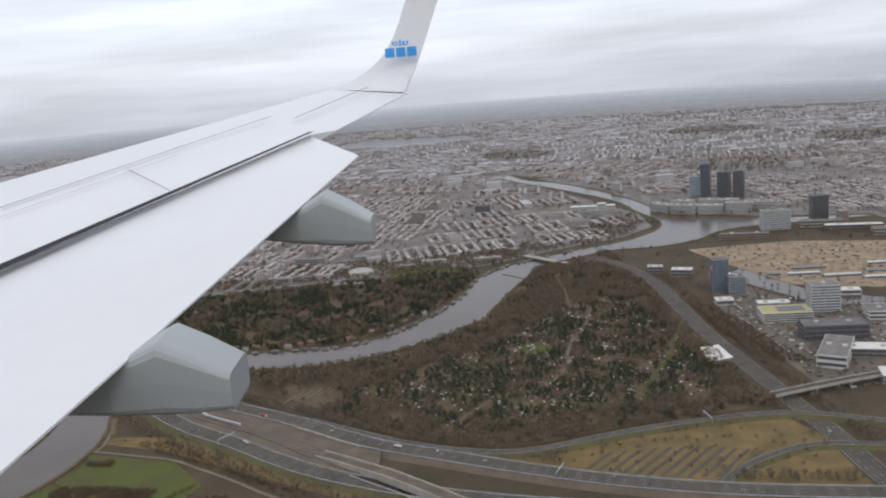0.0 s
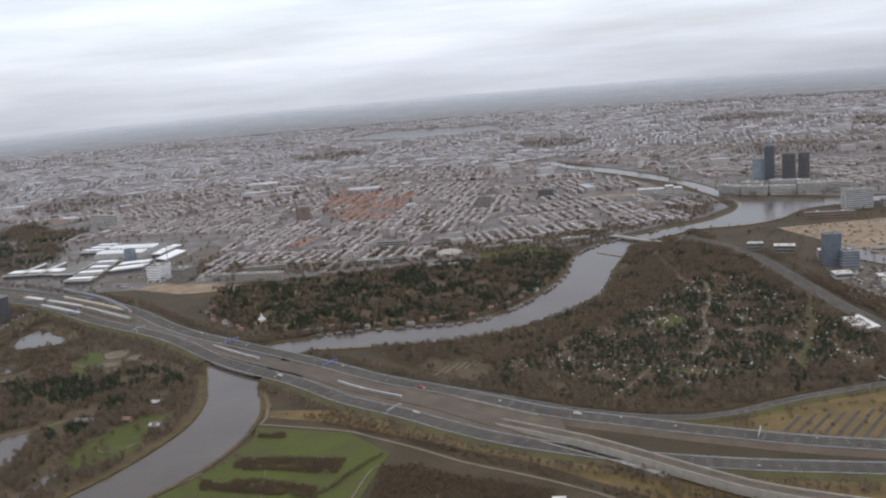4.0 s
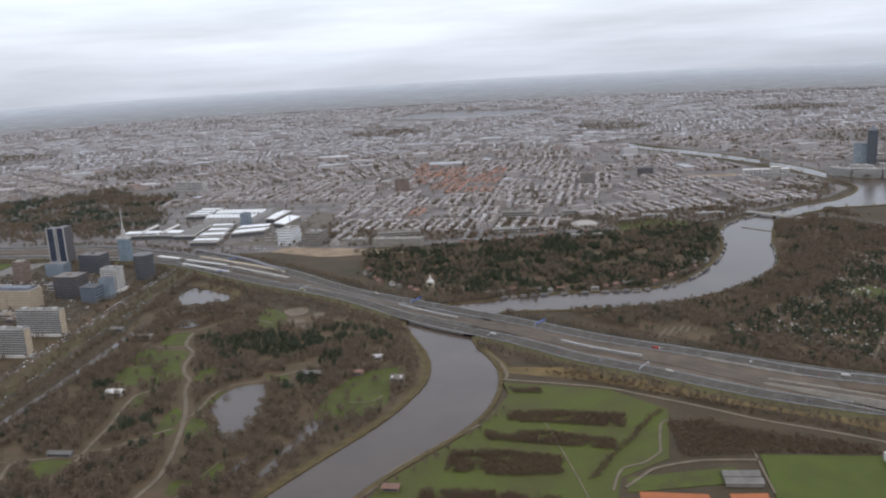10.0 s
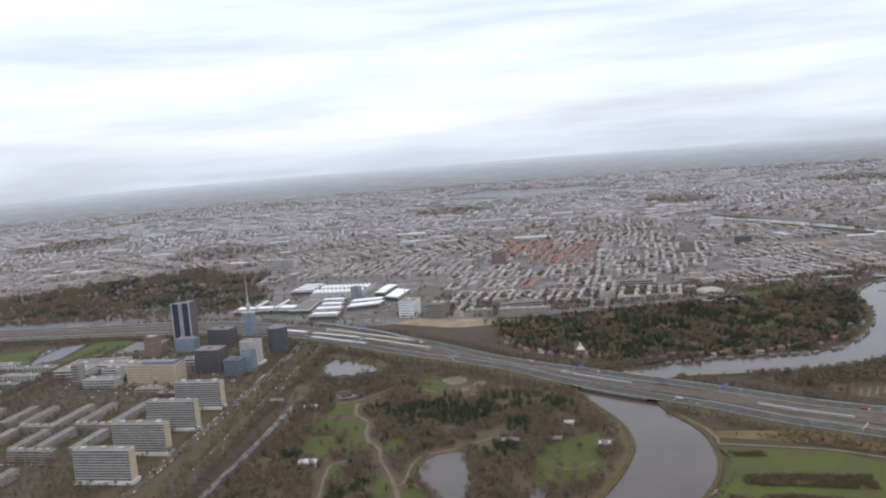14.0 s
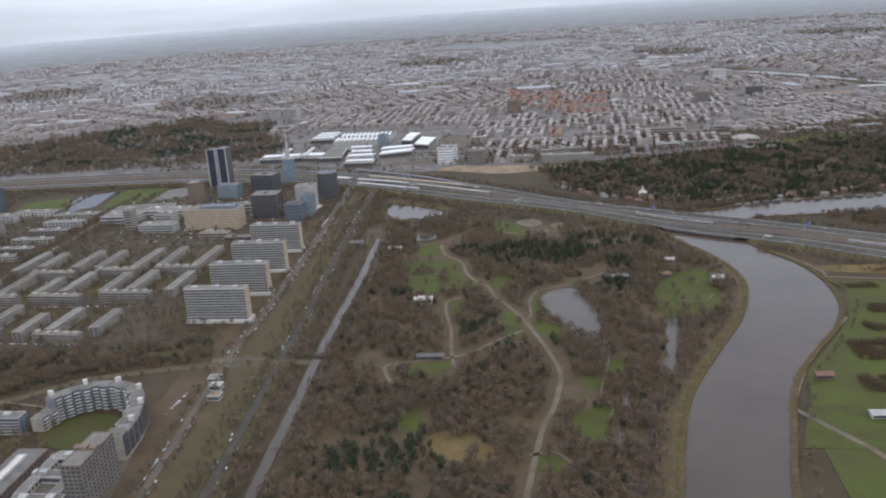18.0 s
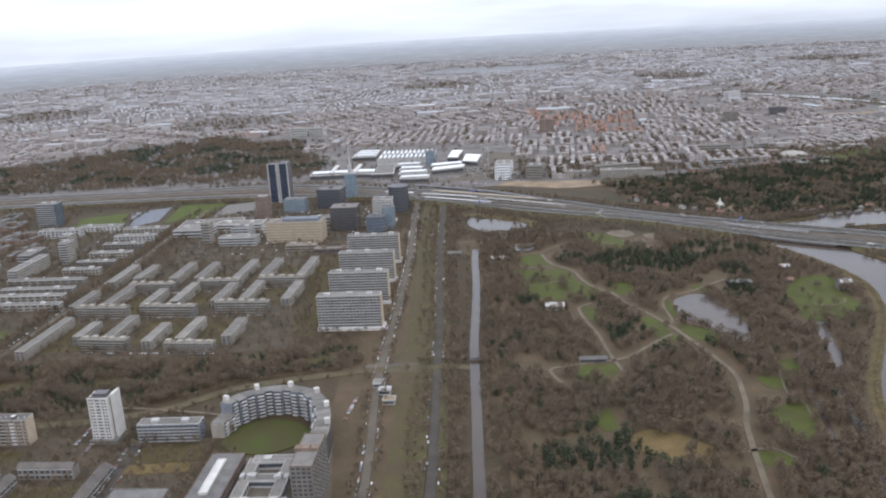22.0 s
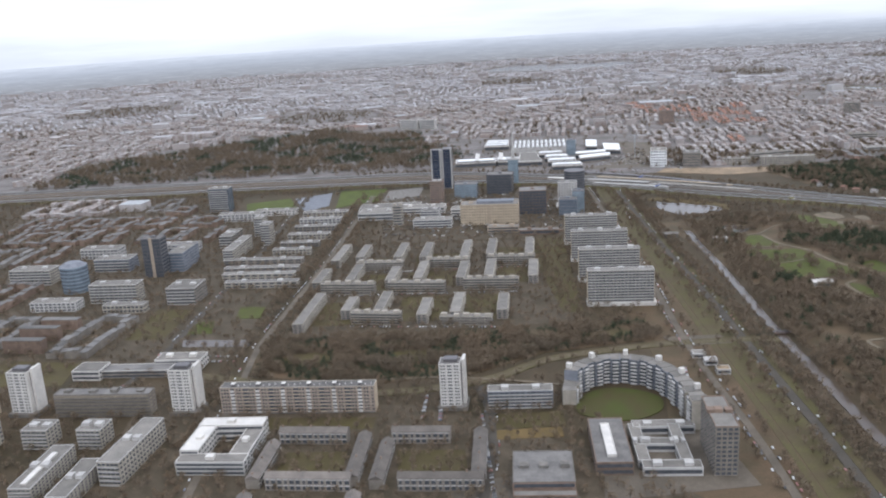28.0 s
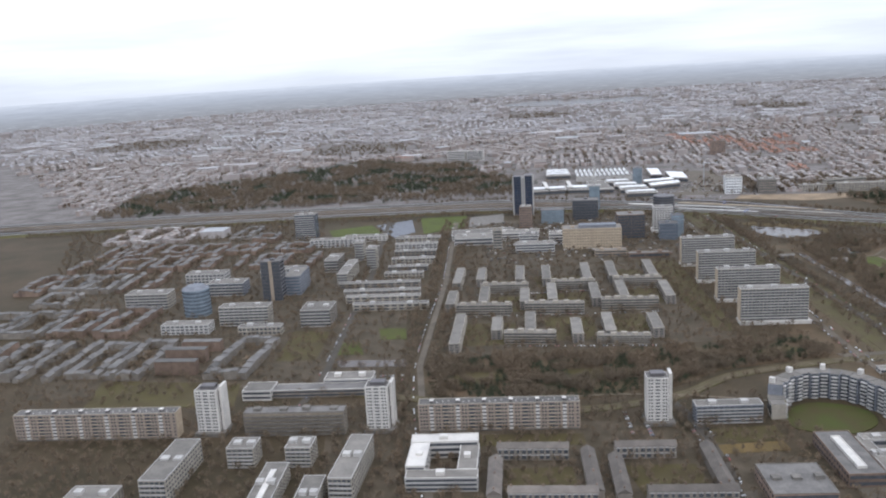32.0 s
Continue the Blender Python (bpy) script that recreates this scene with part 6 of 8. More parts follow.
for poly, tall, label, roof, strips in (
        ([(-859, 1343), (-800, 1336), (-795, 1372), (-854, 1380)], 8, "long exhibition hall by the railway under a white roof edge", M_ROOF, 1), ([(-797, 1336), (-763, 1324), (-759, 1366), (-792, 1378)], 8, "exhibition hall by the railway under a white roof edge", M_ROOF, 1),
        ([(-830, 1345), (-825, 1338), (-815, 1403), (-820, 1411)], 10.5, "narrow white cross wing of a hall", M_WHITE, 0), ([(-795, 1340), (-790, 1334), (-779, 1397), (-784, 1405)], 10.5, "narrow white cross wing of a hall", M_WHITE, 0),
        ([(-795, 1491), (-756, 1484), (-744, 1553), (-779, 1560)], 8, "hall with three white roof strips", M_ROOF, 3), ([(-643, 1413), (-627, 1407), (-610, 1474), (-626, 1483)], 9.5, "white hall with a swept roof", M_HALL, 1),
        ([(-624, 1376), (-603, 1360), (-587, 1422), (-609, 1440)], 8.5, "broad white-roofed exhibition hall", M_HALL, 0), ([(-678, 1312), (-630, 1322), (-624, 1345), (-674, 1335)], 8.5, "white wing of a star-shaped hall", M_HALL, 1),
        ([(-676, 1347), (-628, 1352), (-626, 1368), (-672, 1364)], 9.5, "white wing of a star-shaped hall", M_HALL, 0), ([(-725, 1338), (-692, 1332), (-686, 1360), (-719, 1366)], 8, "low hall with a white roof strip", M_ROOF, 1),
        ([(-728, 1300), (-688, 1296), (-684, 1325), (-723, 1328)], 8.5, "low hall with a white roof strip", M_ROOF, 1), ([(-729, 1266), (-688, 1258), (-684, 1284), (-725, 1290)], 8, "low hall with a white front", M_ROOF_L, 1),
        ([(-727, 1376), (-691, 1372), (-688, 1396), (-722, 1400)], 8, "low hall behind the star-shaped hall", M_ROOF, 1), ([(-768, 1318), (-735, 1312), (-728, 1392), (-752, 1398)], 8.5, "flat grey exhibition hall", M_ROOF_L, 0)):
    hall(poly, tall, label, roof, strips)
saw = thing("sawtooth_hall", "broad grey hall with rows of white sawtooth roof lights", "hall", group=EX)
part("wall", Shape().prism([(-755, 1451), (-666, 1431), (-650, 1517), (-732, 1535)], 0, 8), M_LIGHT, saw)
part("roof", Shape().prism([(-754, 1452), (-667, 1432), (-651, 1516), (-731, 1534)], 8.01, 8.3), M_ROOF, saw)
for k in range(12):
    for q in (0, 1):
        x, y = -748 + 7.1 * k + 8 * q, 1466 - 1.55 * k + 40 * q
        part("roof_ridge", Shape().gable(x, y, 1.37, 24, 3.4, 8.3, 11.6), M_HALL, saw, "white ridged roof light")
crane = thing("tower_crane", "slim pale tower crane on the building yard", "crane", -590, 1330, 0)
part("mast", Shape().box(-0.5, -0.5, 0, 0.5, 0.5, 34), M_STEEL, crane)
part("jib", Shape().box(-9, -0.4, 33, 24, 0.4, 34), M_STEEL, crane)
glass_tower((-680, 1391), (-667, 1386), 12, 24, "teal glass tower among the halls", M_GLASS_L, M_TEAL)
t = block("office_block", "white cube office with a deep window grid", "office", (-595, 1242), (-574, 1235), 30, 23, 6, 6, M_HALL, "holes", roof=M_ROOF_L, huts=1, trim=M_WHITE)
block("office_block", "brown office with a ribbed front", "office", (-554, 1226), (-532, 1218), 30, 19, 5, 8, M_BRICK_G, "holes", roof=M_ROOF_L, huts=2)
block("apartment_block", "long pale apartment row by the cemetery", "flat block", (-455, 1196), (-386, 1180), 14, 11, 4, 20, M_SLAB, "holes", roof=M_ROOF_L, huts=3)
block("apartment_block", "pale apartment block by the railway", "flat block", (-500, 1215), (-465, 1206), 12, 9, 3, 10, M_SLAB, "holes", roof=M_ROOF_L, huts=2)
for a, b in (((-918, 1862), (-884, 1846)), ((-880, 1846), (-850, 1832))):
    block("hospital_block", "white blocks standing out in the city", "building", a, b, 16, 18, 5, 8, M_WHITE, "band", roof=M_ROOF_L, huts=1)
for a, b, d, hh, m in (((-283, 1234), (-245, 1228), 14, 7, M_LIGHT),
                       ((-180, 1259), (-165, 1257), 14, 9, M_PANEL),
                       ((-56, 1276), (-20, 1271), 12, 6, M_LIGHT),
                       ((23, 1266), (64, 1263), 10, 6, M_LIGHT),
                       ((-260, 1338), (-210, 1327), 14, 11, M_SLAB),
                       ((-94, 1260), (-66, 1257), 8, 5, M_CONC),
                       ((-248, 1229), (-217, 1226), 12, 7, M_BRICK_G),
                       ((-180, 1175), (-161, 1172), 8, 5, M_LIGHT),
                       ((-151, 1168), (-136, 1167), 8, 5, M_CONC),
                       ((-449, 1235), (-388, 1237), 12, 10, M_SLAB),
                       ((-165, 1333), (-143, 1333), 10, 8, M_CONC)):
    block("apartment_block", "pale low block by the green beyond the cemetery", "building", a, b, d, hh, max(2, int(hh / 3)), 9, m, "band", roof=M_ROOF_L, huts=2, trim=m, group="low blocks round the green")
for a, b, d, hh, m, label in (((-438, 1660), (-412, 1655), 12, 26, M_BRICK, "tall brown block of flats above the city roofs"), ((-84, 1640), (-58, 1634), 12, 20, M_BRICK_G, "brown block of flats above the city roofs"), ((40, 1700), (70, 1694), 14, 14, M_DARK, "dark block above the city roofs")):
    block("residential_tower", label, "tower block", a, b, d, hh, int(hh / 2.6), 8, m, "holes", roof=M_ROOF, huts=1, trim=m)
dome = thing("domed_hall", "pale domed hall in a green field", "hall", -147, 1252, 0)
for k in range(5):
    r0, r1 = 20 * math.cos(k * 0.3), 20 * math.cos((k + 1) * 0.3)
    part("roof_ring" if k else "wall", Shape().tube(0, 0, 2 + 6 * math.sin(k * 0.3) if k else 0, 2 + 6 * math.sin((k + 1) * 0.3), r0, r1, 20), M_CONC, dome)

# park buildings
t = thing("villa", "pale three-storey villa by the river", "villa", -406, 672, 0, radians(-10))
part("wall", Shape().box(-5.5, 0, 0, 5.5, 9, 6.5), M_BRICK_G, t)
part("roof", Shape().gable(0, 4.5, 0, 11, 9, 6.5, 9.5), M_TILE_D, t)
for x in (-3.5, 3.5):
    part("dormer", Shape().box(x - 1, 0.4, 6.6, x + 1, 3, 8.6), M_WHITE, t)
    part("chimney", Shape().box(x - 0.5, 4, 8, x + 0.5, 5, 11), M_BRICK, t)
for k in range(3):
    part("window_band", Shape().box(-4.6, -0.06, 0.8 + 2.1 * k, -3, 0.02, 2 + 2.1 * k).box(-0.8, -0.06, 0.8 + 2.1 * k, 0.8, 0.02, 2 + 2.1 * k).box(3, -0.06, 0.8 + 2.1 * k, 4.6, 0.02, 2 + 2.1 * k), M_GLASS, t)
t = thing("marquee", "white pointed tent beside the motorway", "tent", -376, 984, 0)
part("skirt", Shape().tube(0, 0, 0, 2.5, 5.2, 4.6, 10), M_WHITE, t)
part("canopy", Shape().tube(0, 0, 2.5, 5.0, 5.0, 1.8, 10).tube(0, 0, 5.0, 10.5, 1.8, 0.2, 10), M_WHITE, t)
for x, y, w, d, hh, m, label in ((-641, 687, 14, 8, 4, M_WHITE, "white park pavilion on a lawn"), (-662, 836, 12, 7, 3.5, M_LIGHT, "pale park pavilion by the canal"), (-641, 578, 18, 5, 3, M_ROOF, "dark-roofed shed beside a park path"),
                                 (-700, 865, 14, 6, 4, M_ROOF_L, "low grey park building"), (-480, 705, 20, 7, 3.5, M_ROOF, "long low park restaurant"), (-440, 700, 8, 6, 4, M_BRICK, "brick cottage by the villa"),
                                 (-425, 735, 8, 6, 4, M_LIGHT, "pale cottage near the river"), (-397, 448, 14, 6, 3, M_LIGHT, "pale clubhouse by the playing field"), (-405, 500, 10, 6, 3, M_BRICK, "brick farmhouse beside the river"), (-400, 405, 12, 6, 3, M_BRICK, "brick sheds by the lane")):
    t = thing("pavilion", label, "pavilion", x, y, 0, radians(-10))
    part("wall", Shape().box(-w / 2, 0, 0, w / 2, d, hh), M_BRICK_G if m is M_ROOF else m, t)
    part("roof", Shape().gable(0, d / 2, 0, w, d, hh, hh + 1.4, over=0.7), m if m is not M_BRICK else M_TILE, t)
    part("window_band", Shape().box(-w / 2 + 0.8, -0.06, 1, w / 2 - 0.8, 0.02, 2.4), M_GLASS, t)
t = thing("greenhouse", "grey double-span greenhouse in a yard", "greenhouse", -192, 480, 0, radians(-8))
for k in range(2):
    part("span", Shape().box(-11, 9 * k, 0, 11, 9 * k + 7.5, 2.5).gable(0, 9 * k + 3.75, 0, 22, 7.5, 2.5, 4.2), M_ROOF_L, t)
t = thing("grandstand", "white stand roof at the pitch", "stand", -97, 470, 0, radians(83))
part("roof", Shape().box(-22, -4, 5, 25, 4, 5.6), M_CONC_D, t)
part("terrace", Shape().box(-22, -3, 0, 30, 3, 2), M_CONC, t)
part("cabin", Shape().box(26, -5, 0, 33, 4, 5.5), M_WHITE, t)
for k in range(6):
    part("post", Shape().box(-20 + 9 * k, 2.5, 0, -19.6 + 9 * k, 2.9, 5), M_STEEL, t)
t = thing("row_sheds", "row of grey ridged sheds beside the pitch", "shed", -78, 446, 0, radians(-8))
for k in range(5):
    part("shed", Shape().box(-14, 11 * k, 0, 14, 11 * k + 7, 3.5).gable(0, 11 * k + 3.5, 0, 28, 7, 3.5, 5.0), M_ROOF_L, t)
t = thing("clubhouse", "low clubhouse with a grey roof", "clubhouse", -163, 447, 0, radians(-8))
part("wall", Shape().box(-12, 0, 0, 12, 8, 3.5), M_WHITE, t)
part("roof", Shape().gable(0, 4, 0, 24, 8, 3.5, 5.2), M_ROOF_L, t)
t = thing("canal_bridge", "small footbridge over the canal", "bridge", -716, 600, 0)
part("deck", Shape().box(-5.5, -1.4, 0.7, 5.5, 1.4, 1.3), M_BRICK, t)
for s in (-1, 1):
    part("railing", Shape().box(-5.5, 1.4 * s - 0.1, 1.3, 5.5, 1.4 * s + 0.1, 2.2), M_DARK, t)
for k, (x, y) in enumerate(((-783, 560), (-781, 545), (-786, 572))):
    block("kiosk", "small pale kiosk beside the boulevard", "kiosk", (x - 4, y), (x + 4, y - 1.5), 7, 3.2, 1, 3, M_LIGHT, "band", roof=(M_LIGHT, M_SAND, M_ROOF_L)[k], huts=0, group="kiosks at the crossing")

# east bank: harbour quarter
EAST = "towers on the far bank"
t = glass_tower((482, 1672), (498, 1664), 17, 66, "tall dark glass tower with a pointed roof", M_GLASS, M_TEAL)
part("spire", Shape().add([(-6, 3, 66), (6, 3, 66), (6, 14, 66), (-6, 14, 66), (0, 8.5, 77)], [(0, 1, 4), (1, 2, 4), (2, 3, 4), (3, 0, 4)]), M_TEAL, t)
glass_tower((506, 1645), (526, 1634), 18, 52, "tall grey office tower on the far bank", M_GLASS, M_BRICK_G)
glass_tower((536, 1643), (554, 1634), 17, 52, "tall dark office tower on the far bank", M_GLASS, M_BRICK_G)
glass_tower((466, 1694), (488, 1683), 16, 40, "pale office tower by the river", M_GLASS_L, M_LIGHT)
for a, b, d, hh in (((362, 1580), (384, 1535), 16, 14), ((386, 1530), (425, 1508), 16, 16), ((430, 1508), (470, 1494), 18, 15), ((474, 1496), (515, 1480), 22, 18), ((440, 1540), (500, 1510), 20, 20), ((400, 1570), (430, 1550), 20, 16), ((520, 1500), (560, 1480), 20, 16)):
    block("waterfront_flat", "pale waterfront apartment block with balconies", "flat block", a, b, d, hh, 6, 10, M_LIGHT, "gallery", roof=M_ROOF_L, huts=2, trim=M_WHITE, group="waterfront flats")
for k in range(5):
    a = (219 + 16.5 * k, 1611 - 2.8 * k)
    block("office_block", "long white office with dark ribbon windows", "office", a, (a[0] + 15, a[1] - 2.6), 16, 12 + (4 if k == 3 else 0), 4, 5, M_WHITE, "band", roof=M_WHITE, huts=0, group="white riverside office")
setting("yard_sand", Shape().prism([(120, 1640), (230, 1620), (240, 1648), (130, 1662)], 0, 0.4), M_SAND, "pale cleared strip by the office", "ground")
block("office_block", "white office with a blue glass centre", "office", (480, 1330), (522, 1326), 20, 30, 9, 12, M_LIGHT, "band", huts=2, window=M_GLASS_B, group=EAST)
glass_tower((577, 1378), (602, 1374), 22, 40, "dark office tower on the far bank", M_GLASS, M_CONC_D)
glass_tower((302, 1005), (321, 1003), 14, 40, "blue-grey twin office tower", M_GLASS_B, M_TEAL)
glass_tower((318, 992), (337, 990), 14, 21, "pale-sided twin office tower", M_GLASS_B, M_LIGHT)
block("office_block", "blue office with pale storey bands", "office", (377, 900), (407, 896), 24, 29, 9, 10, M_LIGHT, "band", huts=1, window=M_GLASS_B, group=EAST)
t = block("office_block", "white ring-shaped hall with a yellow inner roof", "hall", (316, 876), (367, 870), 30, 10, 4, 14, M_WHITE, "band", roof=M_YELLOW, huts=0, group=EAST)
part("roof_well", Shape().box(-8, 8, 10.1, 20, 24, 10.5), M_DARK, t)
block("warehouse", "black flat-roofed warehouse by the harbour", "warehouse", (333, 810), (393, 802), 26, 15, 3, 12, M_DARK, "band", roof=M_ROOF, huts=2, group=EAST)
block("warehouse", "grey warehouse with a white front", "warehouse", (315, 740), (337, 727), 60, 12, 2, 6, M_WHITE, "band", roof=M_ROOF_L, huts=2, group=EAST)
for a, b, d, hh, m in (((290, 950), (310, 948), 16, 6, M_LIGHT), ((345, 760), (395, 745), 22, 8, M_ROOF_L), ((420, 860), (470, 850), 30, 9, M_WHITE), ((440, 800), (500, 790), 30, 8, M_LIGHT), ((410, 960), (455, 950), 14, 6, M_WHITE), ((330, 930), (365, 925), 14, 5, M_LIGHT),
                       ((500, 870), (560, 860), 30, 8, M_ROOF_L), ((350, 690), (420, 670), 25, 7, M_CONC), ((480, 740), (540, 725), 30, 9, M_LIGHT), ((310, 1040), (335, 1035), 14, 12, M_SLAB), ((275, 1095), (300, 1085), 16, 9, M_BRICK_G), ((250, 1120), (270, 1115), 12, 9, M_BRICK_G),
                       ((560, 1290), (640, 1270), 16, 9, M_BRICK), ((540, 1330), (600, 1318), 14, 10, M_SLAB), ((610, 1240), (680, 1225), 18, 10, M_SLAB), ((605, 1345), (620, 1343), 12, 18, M_BEIGE), ((400, 1290), (470, 1275), 10, 8, M_BRICK), ((560, 1000), (620, 985), 26, 9, M_WHITE)):
    block("warehouse", "low flat-roofed building in the harbour quarter", "warehouse", a, b, d, hh, max(1, int(hh / 3.5)), 8, m, "band", roof=rng.choice((M_ROOF, M_ROOF_L, M_WHITE)), huts=2, group="low buildings by the harbour")
t = thing("depot", "low depot with a broad white flat roof", "depot")
part("wall", Shape().prism([(229, 803), (247, 807), (249, 772), (228, 765)], 0, 3.4), M_LIGHT, t)
part("roof", Shape().prism([(228, 805), (248, 809), (250, 771), (227, 763)], 3.4, 4.2), M_WHITE, t)
block("office_block", "white block standing above the city roofs", "building", (340, 1845), (358, 1835), 16, 16, 4, 5, M_WHITE, "band", huts=0)


# ---- houseboats and gardens ----
def houseboat(x, y, ang, size, m, k):
    t = thing("houseboat", ("pale grey houseboat", "brown wooden houseboat", "grey-blue houseboat", "brown brick-coloured houseboat")[k] + " moored at the bank", "houseboat", x, y, 0.1, ang, "houseboats along the river")
    part("hull", Shape().prism([(-size, -1.4), (size * 0.75, -1.4), (size, 0), (size * 0.75, 1.4), (-size, 1.4)], 0, 0.9), M_DARK if k != 3 else M_CONC, t)
    part("cabin", Shape().box(-size * 0.8, -1.1, 0.9, size * 0.55, 1.1, 2.2), m, t)
    part("roof", Shape().box(-size * 0.85, -1.25, 2.2, size * 0.6, 1.25, 2.4), M_ROOF if k % 2 else M_ROOF_L, t)
    part("window_band", Shape().box(-size * 0.7, -1.14, 1.3, size * 0.45, -1.1, 1.8), M_GLASS, t)


boat_mats = [M_LIGHT, M_TIMBER, M_TEAL, M_BRICK]
moor = even(WEST_BANK[13:24], 11.0)
for k, (x, y, nx, ny) in enumerate(offsets(moor)):
    if rng.random() < 0.6:
        houseboat(x - nx * 2.6, y - ny * 2.6, math.atan2(-nx, ny), rng.uniform(3.4, 5.2), boat_mats[k % 4], k % 4)
for k, (x, y, nx, ny) in enumerate(offsets(even([(60, 1070), (50, 1035), (24, 970), (-20, 915), (-63, 885)], 17.0))):
    houseboat(x - nx * 2.6, y - ny * 2.6, math.atan2(-nx, ny), rng.uniform(3.2, 4.6), boat_mats[(k + 1) % 4], (k + 1) % 4)

hut_walls = Shape().box(-1.3, -1.0, 0, 1.3, 1.0, 1.3).mesh("wall", [M_TIMBER])
hut_roofs = [Shape().gable(0, 0, 0, 2.6, 2.0, 1.3, 1.95, over=0.2).mesh("roof", [m]) for m in (M_ROOF_L, M_TILE_D, M_LIGHT, M_TILE)]
hut_door = Shape().box(-0.3, -1.06, 0, 0.3, -1.0, 1.1).mesh("door", [M_DARK])
stock = Shape()
for poly, gap, seed in (([(300, 690), (600, 645), (600, 890), (400, 925), (345, 1020), (300, 990)], 8.5, 35), ([(370, 1120), (402, 1020), (490, 980), (560, 995), (630, 1185), (490, 1238), (345, 1236)], 13, 36), ([(-980, 940), (-770, 910), (-760, 1110), (-970, 1165)], 9, 37),
                        ([(-640, 1330), (-560, 1210), (-520, 1260), (-560, 1400)], 9, 38)):
    spots = scatter(poly, gap, seed)
    for x, y in spots.tolist():
        if rng.random() < 0.7:
            stock.bar(x, y, rng.choice((0.1, 1.67)) + rng.uniform(-0.2, 0.2), rng.uniform(1.6, 5.5), rng.uniform(1.0, 2.4), 0.26, rng.uniform(0.9, 2.4), rng.choice((0, 0, 1, 2, 3, 4)))
setting("yard_stock", stock, [M_CONC_D, M_LIGHT, M_TIMBER, M_ROOF, M_BRICK], "containers, sheds and stacked stock in working yards", "yard stock", kind="stuff")
plots = Shape()
for x, y in scatter(ALLOTMENT, 6.6, 33).tolist():
    u, ang = rng.random(), rng.choice((0.35, 1.92)) + rng.uniform(-0.2, 0.2)
    if u < 0.5:
        plots.bar(x, y, ang, rng.uniform(1.2, 2.6), rng.uniform(0.8, 1.8), 0.26, rng.uniform(0.9, 1.7), rng.choice((0, 0, 1, 2, 3)))
    else:
        plots.bar(x, y, ang, rng.uniform(1.5, 4.5), rng.uniform(0.5, 2.2), 0.26, 0.4, rng.choice((2, 3, 4, 4)))
setting("garden_clutter", plots, [M_LIGHT, M_ROOF_L, M_PATH, M_TIMBER, M_YARD], "frames, small greenhouses, beds and paving on the allotments", "garden clutter", kind="stuff")
hut_places = scatter(ALLOTMENT, 15.5, 31)
for k, (x, y) in enumerate(hut_places.tolist()):
    kind = rng.choice((0, 0, 1, 1, 2, 3))
    t = thing("garden_shed", ("grey", "dark", "white", "orange")[kind] + "-roofed shed on an allotment", "shed", x, y, 0.25, rng.uniform(-0.4, 0.4) + rng.choice((0, 1.57)), "sheds on the allotments")
    for name, me in (("wall", hut_walls), ("roof", hut_roofs[kind]), ("door", hut_door)):
        part(name, me, None, t)

# houses along the north bank and at the cemetery's edge
bank_houses = offsets(even(WEST_BANK[13:19], 12.0)) + offsets(even([(-380, 960), (-420, 1000), (-440, 1060)], 14.0)) + offsets(even([(-330, 1165), (-240, 1180), (-120, 1190)], 16.0))
for k, (x, y, nx, ny) in enumerate(bank_houses):
    if rng.random() < 0.75:
        off = rng.uniform(9, 20)
        t = thing("house", ("red-tiled", "grey-tiled", "pale-walled", "brown-tiled")[k % 4] + " house among bare trees", "house", x + nx * off, y + ny * off, 0.2, math.atan2(-nx, ny) + rng.uniform(-0.3, 0.3), "houses on the north bank")
        w, d, h = rng.uniform(5, 9), rng.uniform(4, 5.5), rng.uniform(2.6, 4.2)
        part("wall", Shape().box(-w / 2, -d / 2, 0, w / 2, d / 2, h), (M_BRICK, M_BRICK_G, M_LIGHT, M_BRICK)[k % 4], t)
        part("roof", Shape().gable(0, 0, 0, w, d, h, h + 1.8), (M_TILE, M_TILE_D, M_ROOF_L, M_TILE)[k % 4], t)
        part("window_band", Shape().box(-w / 2 + 0.6, -d / 2 - 0.05, 1.0, w / 2 - 0.6, -d / 2 + 0.02, 2.1), M_GLASS, t)
# sheds, rubble and hoards on the cleared land
site = Shape()
for k in range(160):
    x, y = rng.uniform(345, 620), rng.uniform(1000, 1235)
    if inside(np.array([(x, y)]), [(345, 1230), (491, 1235), (630, 1185), (550, 1000), (490, 985), (410, 1020), (372, 1120)])[0]:
        r = rng.uniform(1.5, 6)
        site.tube(x, y, 0.2, rng.uniform(0.8, 2.4), r, r * 0.35, 7)
setting("rubble_heaps", site, M_SAND, "sand and rubble heaps on cleared land", "heaps", kind="stuff")
for x, y, w, d in ((430, 1050, 40, 7), (470, 1030, 44, 7), (445, 1078, 40, 6), (520, 1040, 30, 8), (540, 1075, 36, 7), (505, 1010, 34, 8), (395, 1060, 18, 6)):
    block("site_shed", "long low shed on cleared land", "shed", (x - w / 2, y), (x + w / 2, y - 4), d, 4, 1, 8, M_LIGHT, "band", roof=rng.choice((M_WHITE, M_ROOF_L)), huts=0, group="sheds on the cleared land")

# ---- city beyond ----
# footprints of the buildings that stand already
solid = []
for o in scene.objects:
    if o.parent is None and o.type == "EMPTY" and o.children and o.get("category") in ("flat block", "office", "office tower", "tower block", "terrace", "school", "hall", "warehouse", "building"):
        w = [c for c in o.children if c.name.split(".")[0] in ("wall", "body", "bay")]
        for c in w:
            co = [o.matrix_basis @ Vector(b) for b in c.bound_box]
            solid.append([(co[0].x, co[0].y), (co[3].x, co[3].y), (co[7].x, co[7].y), (co[4].x, co[4].y)])

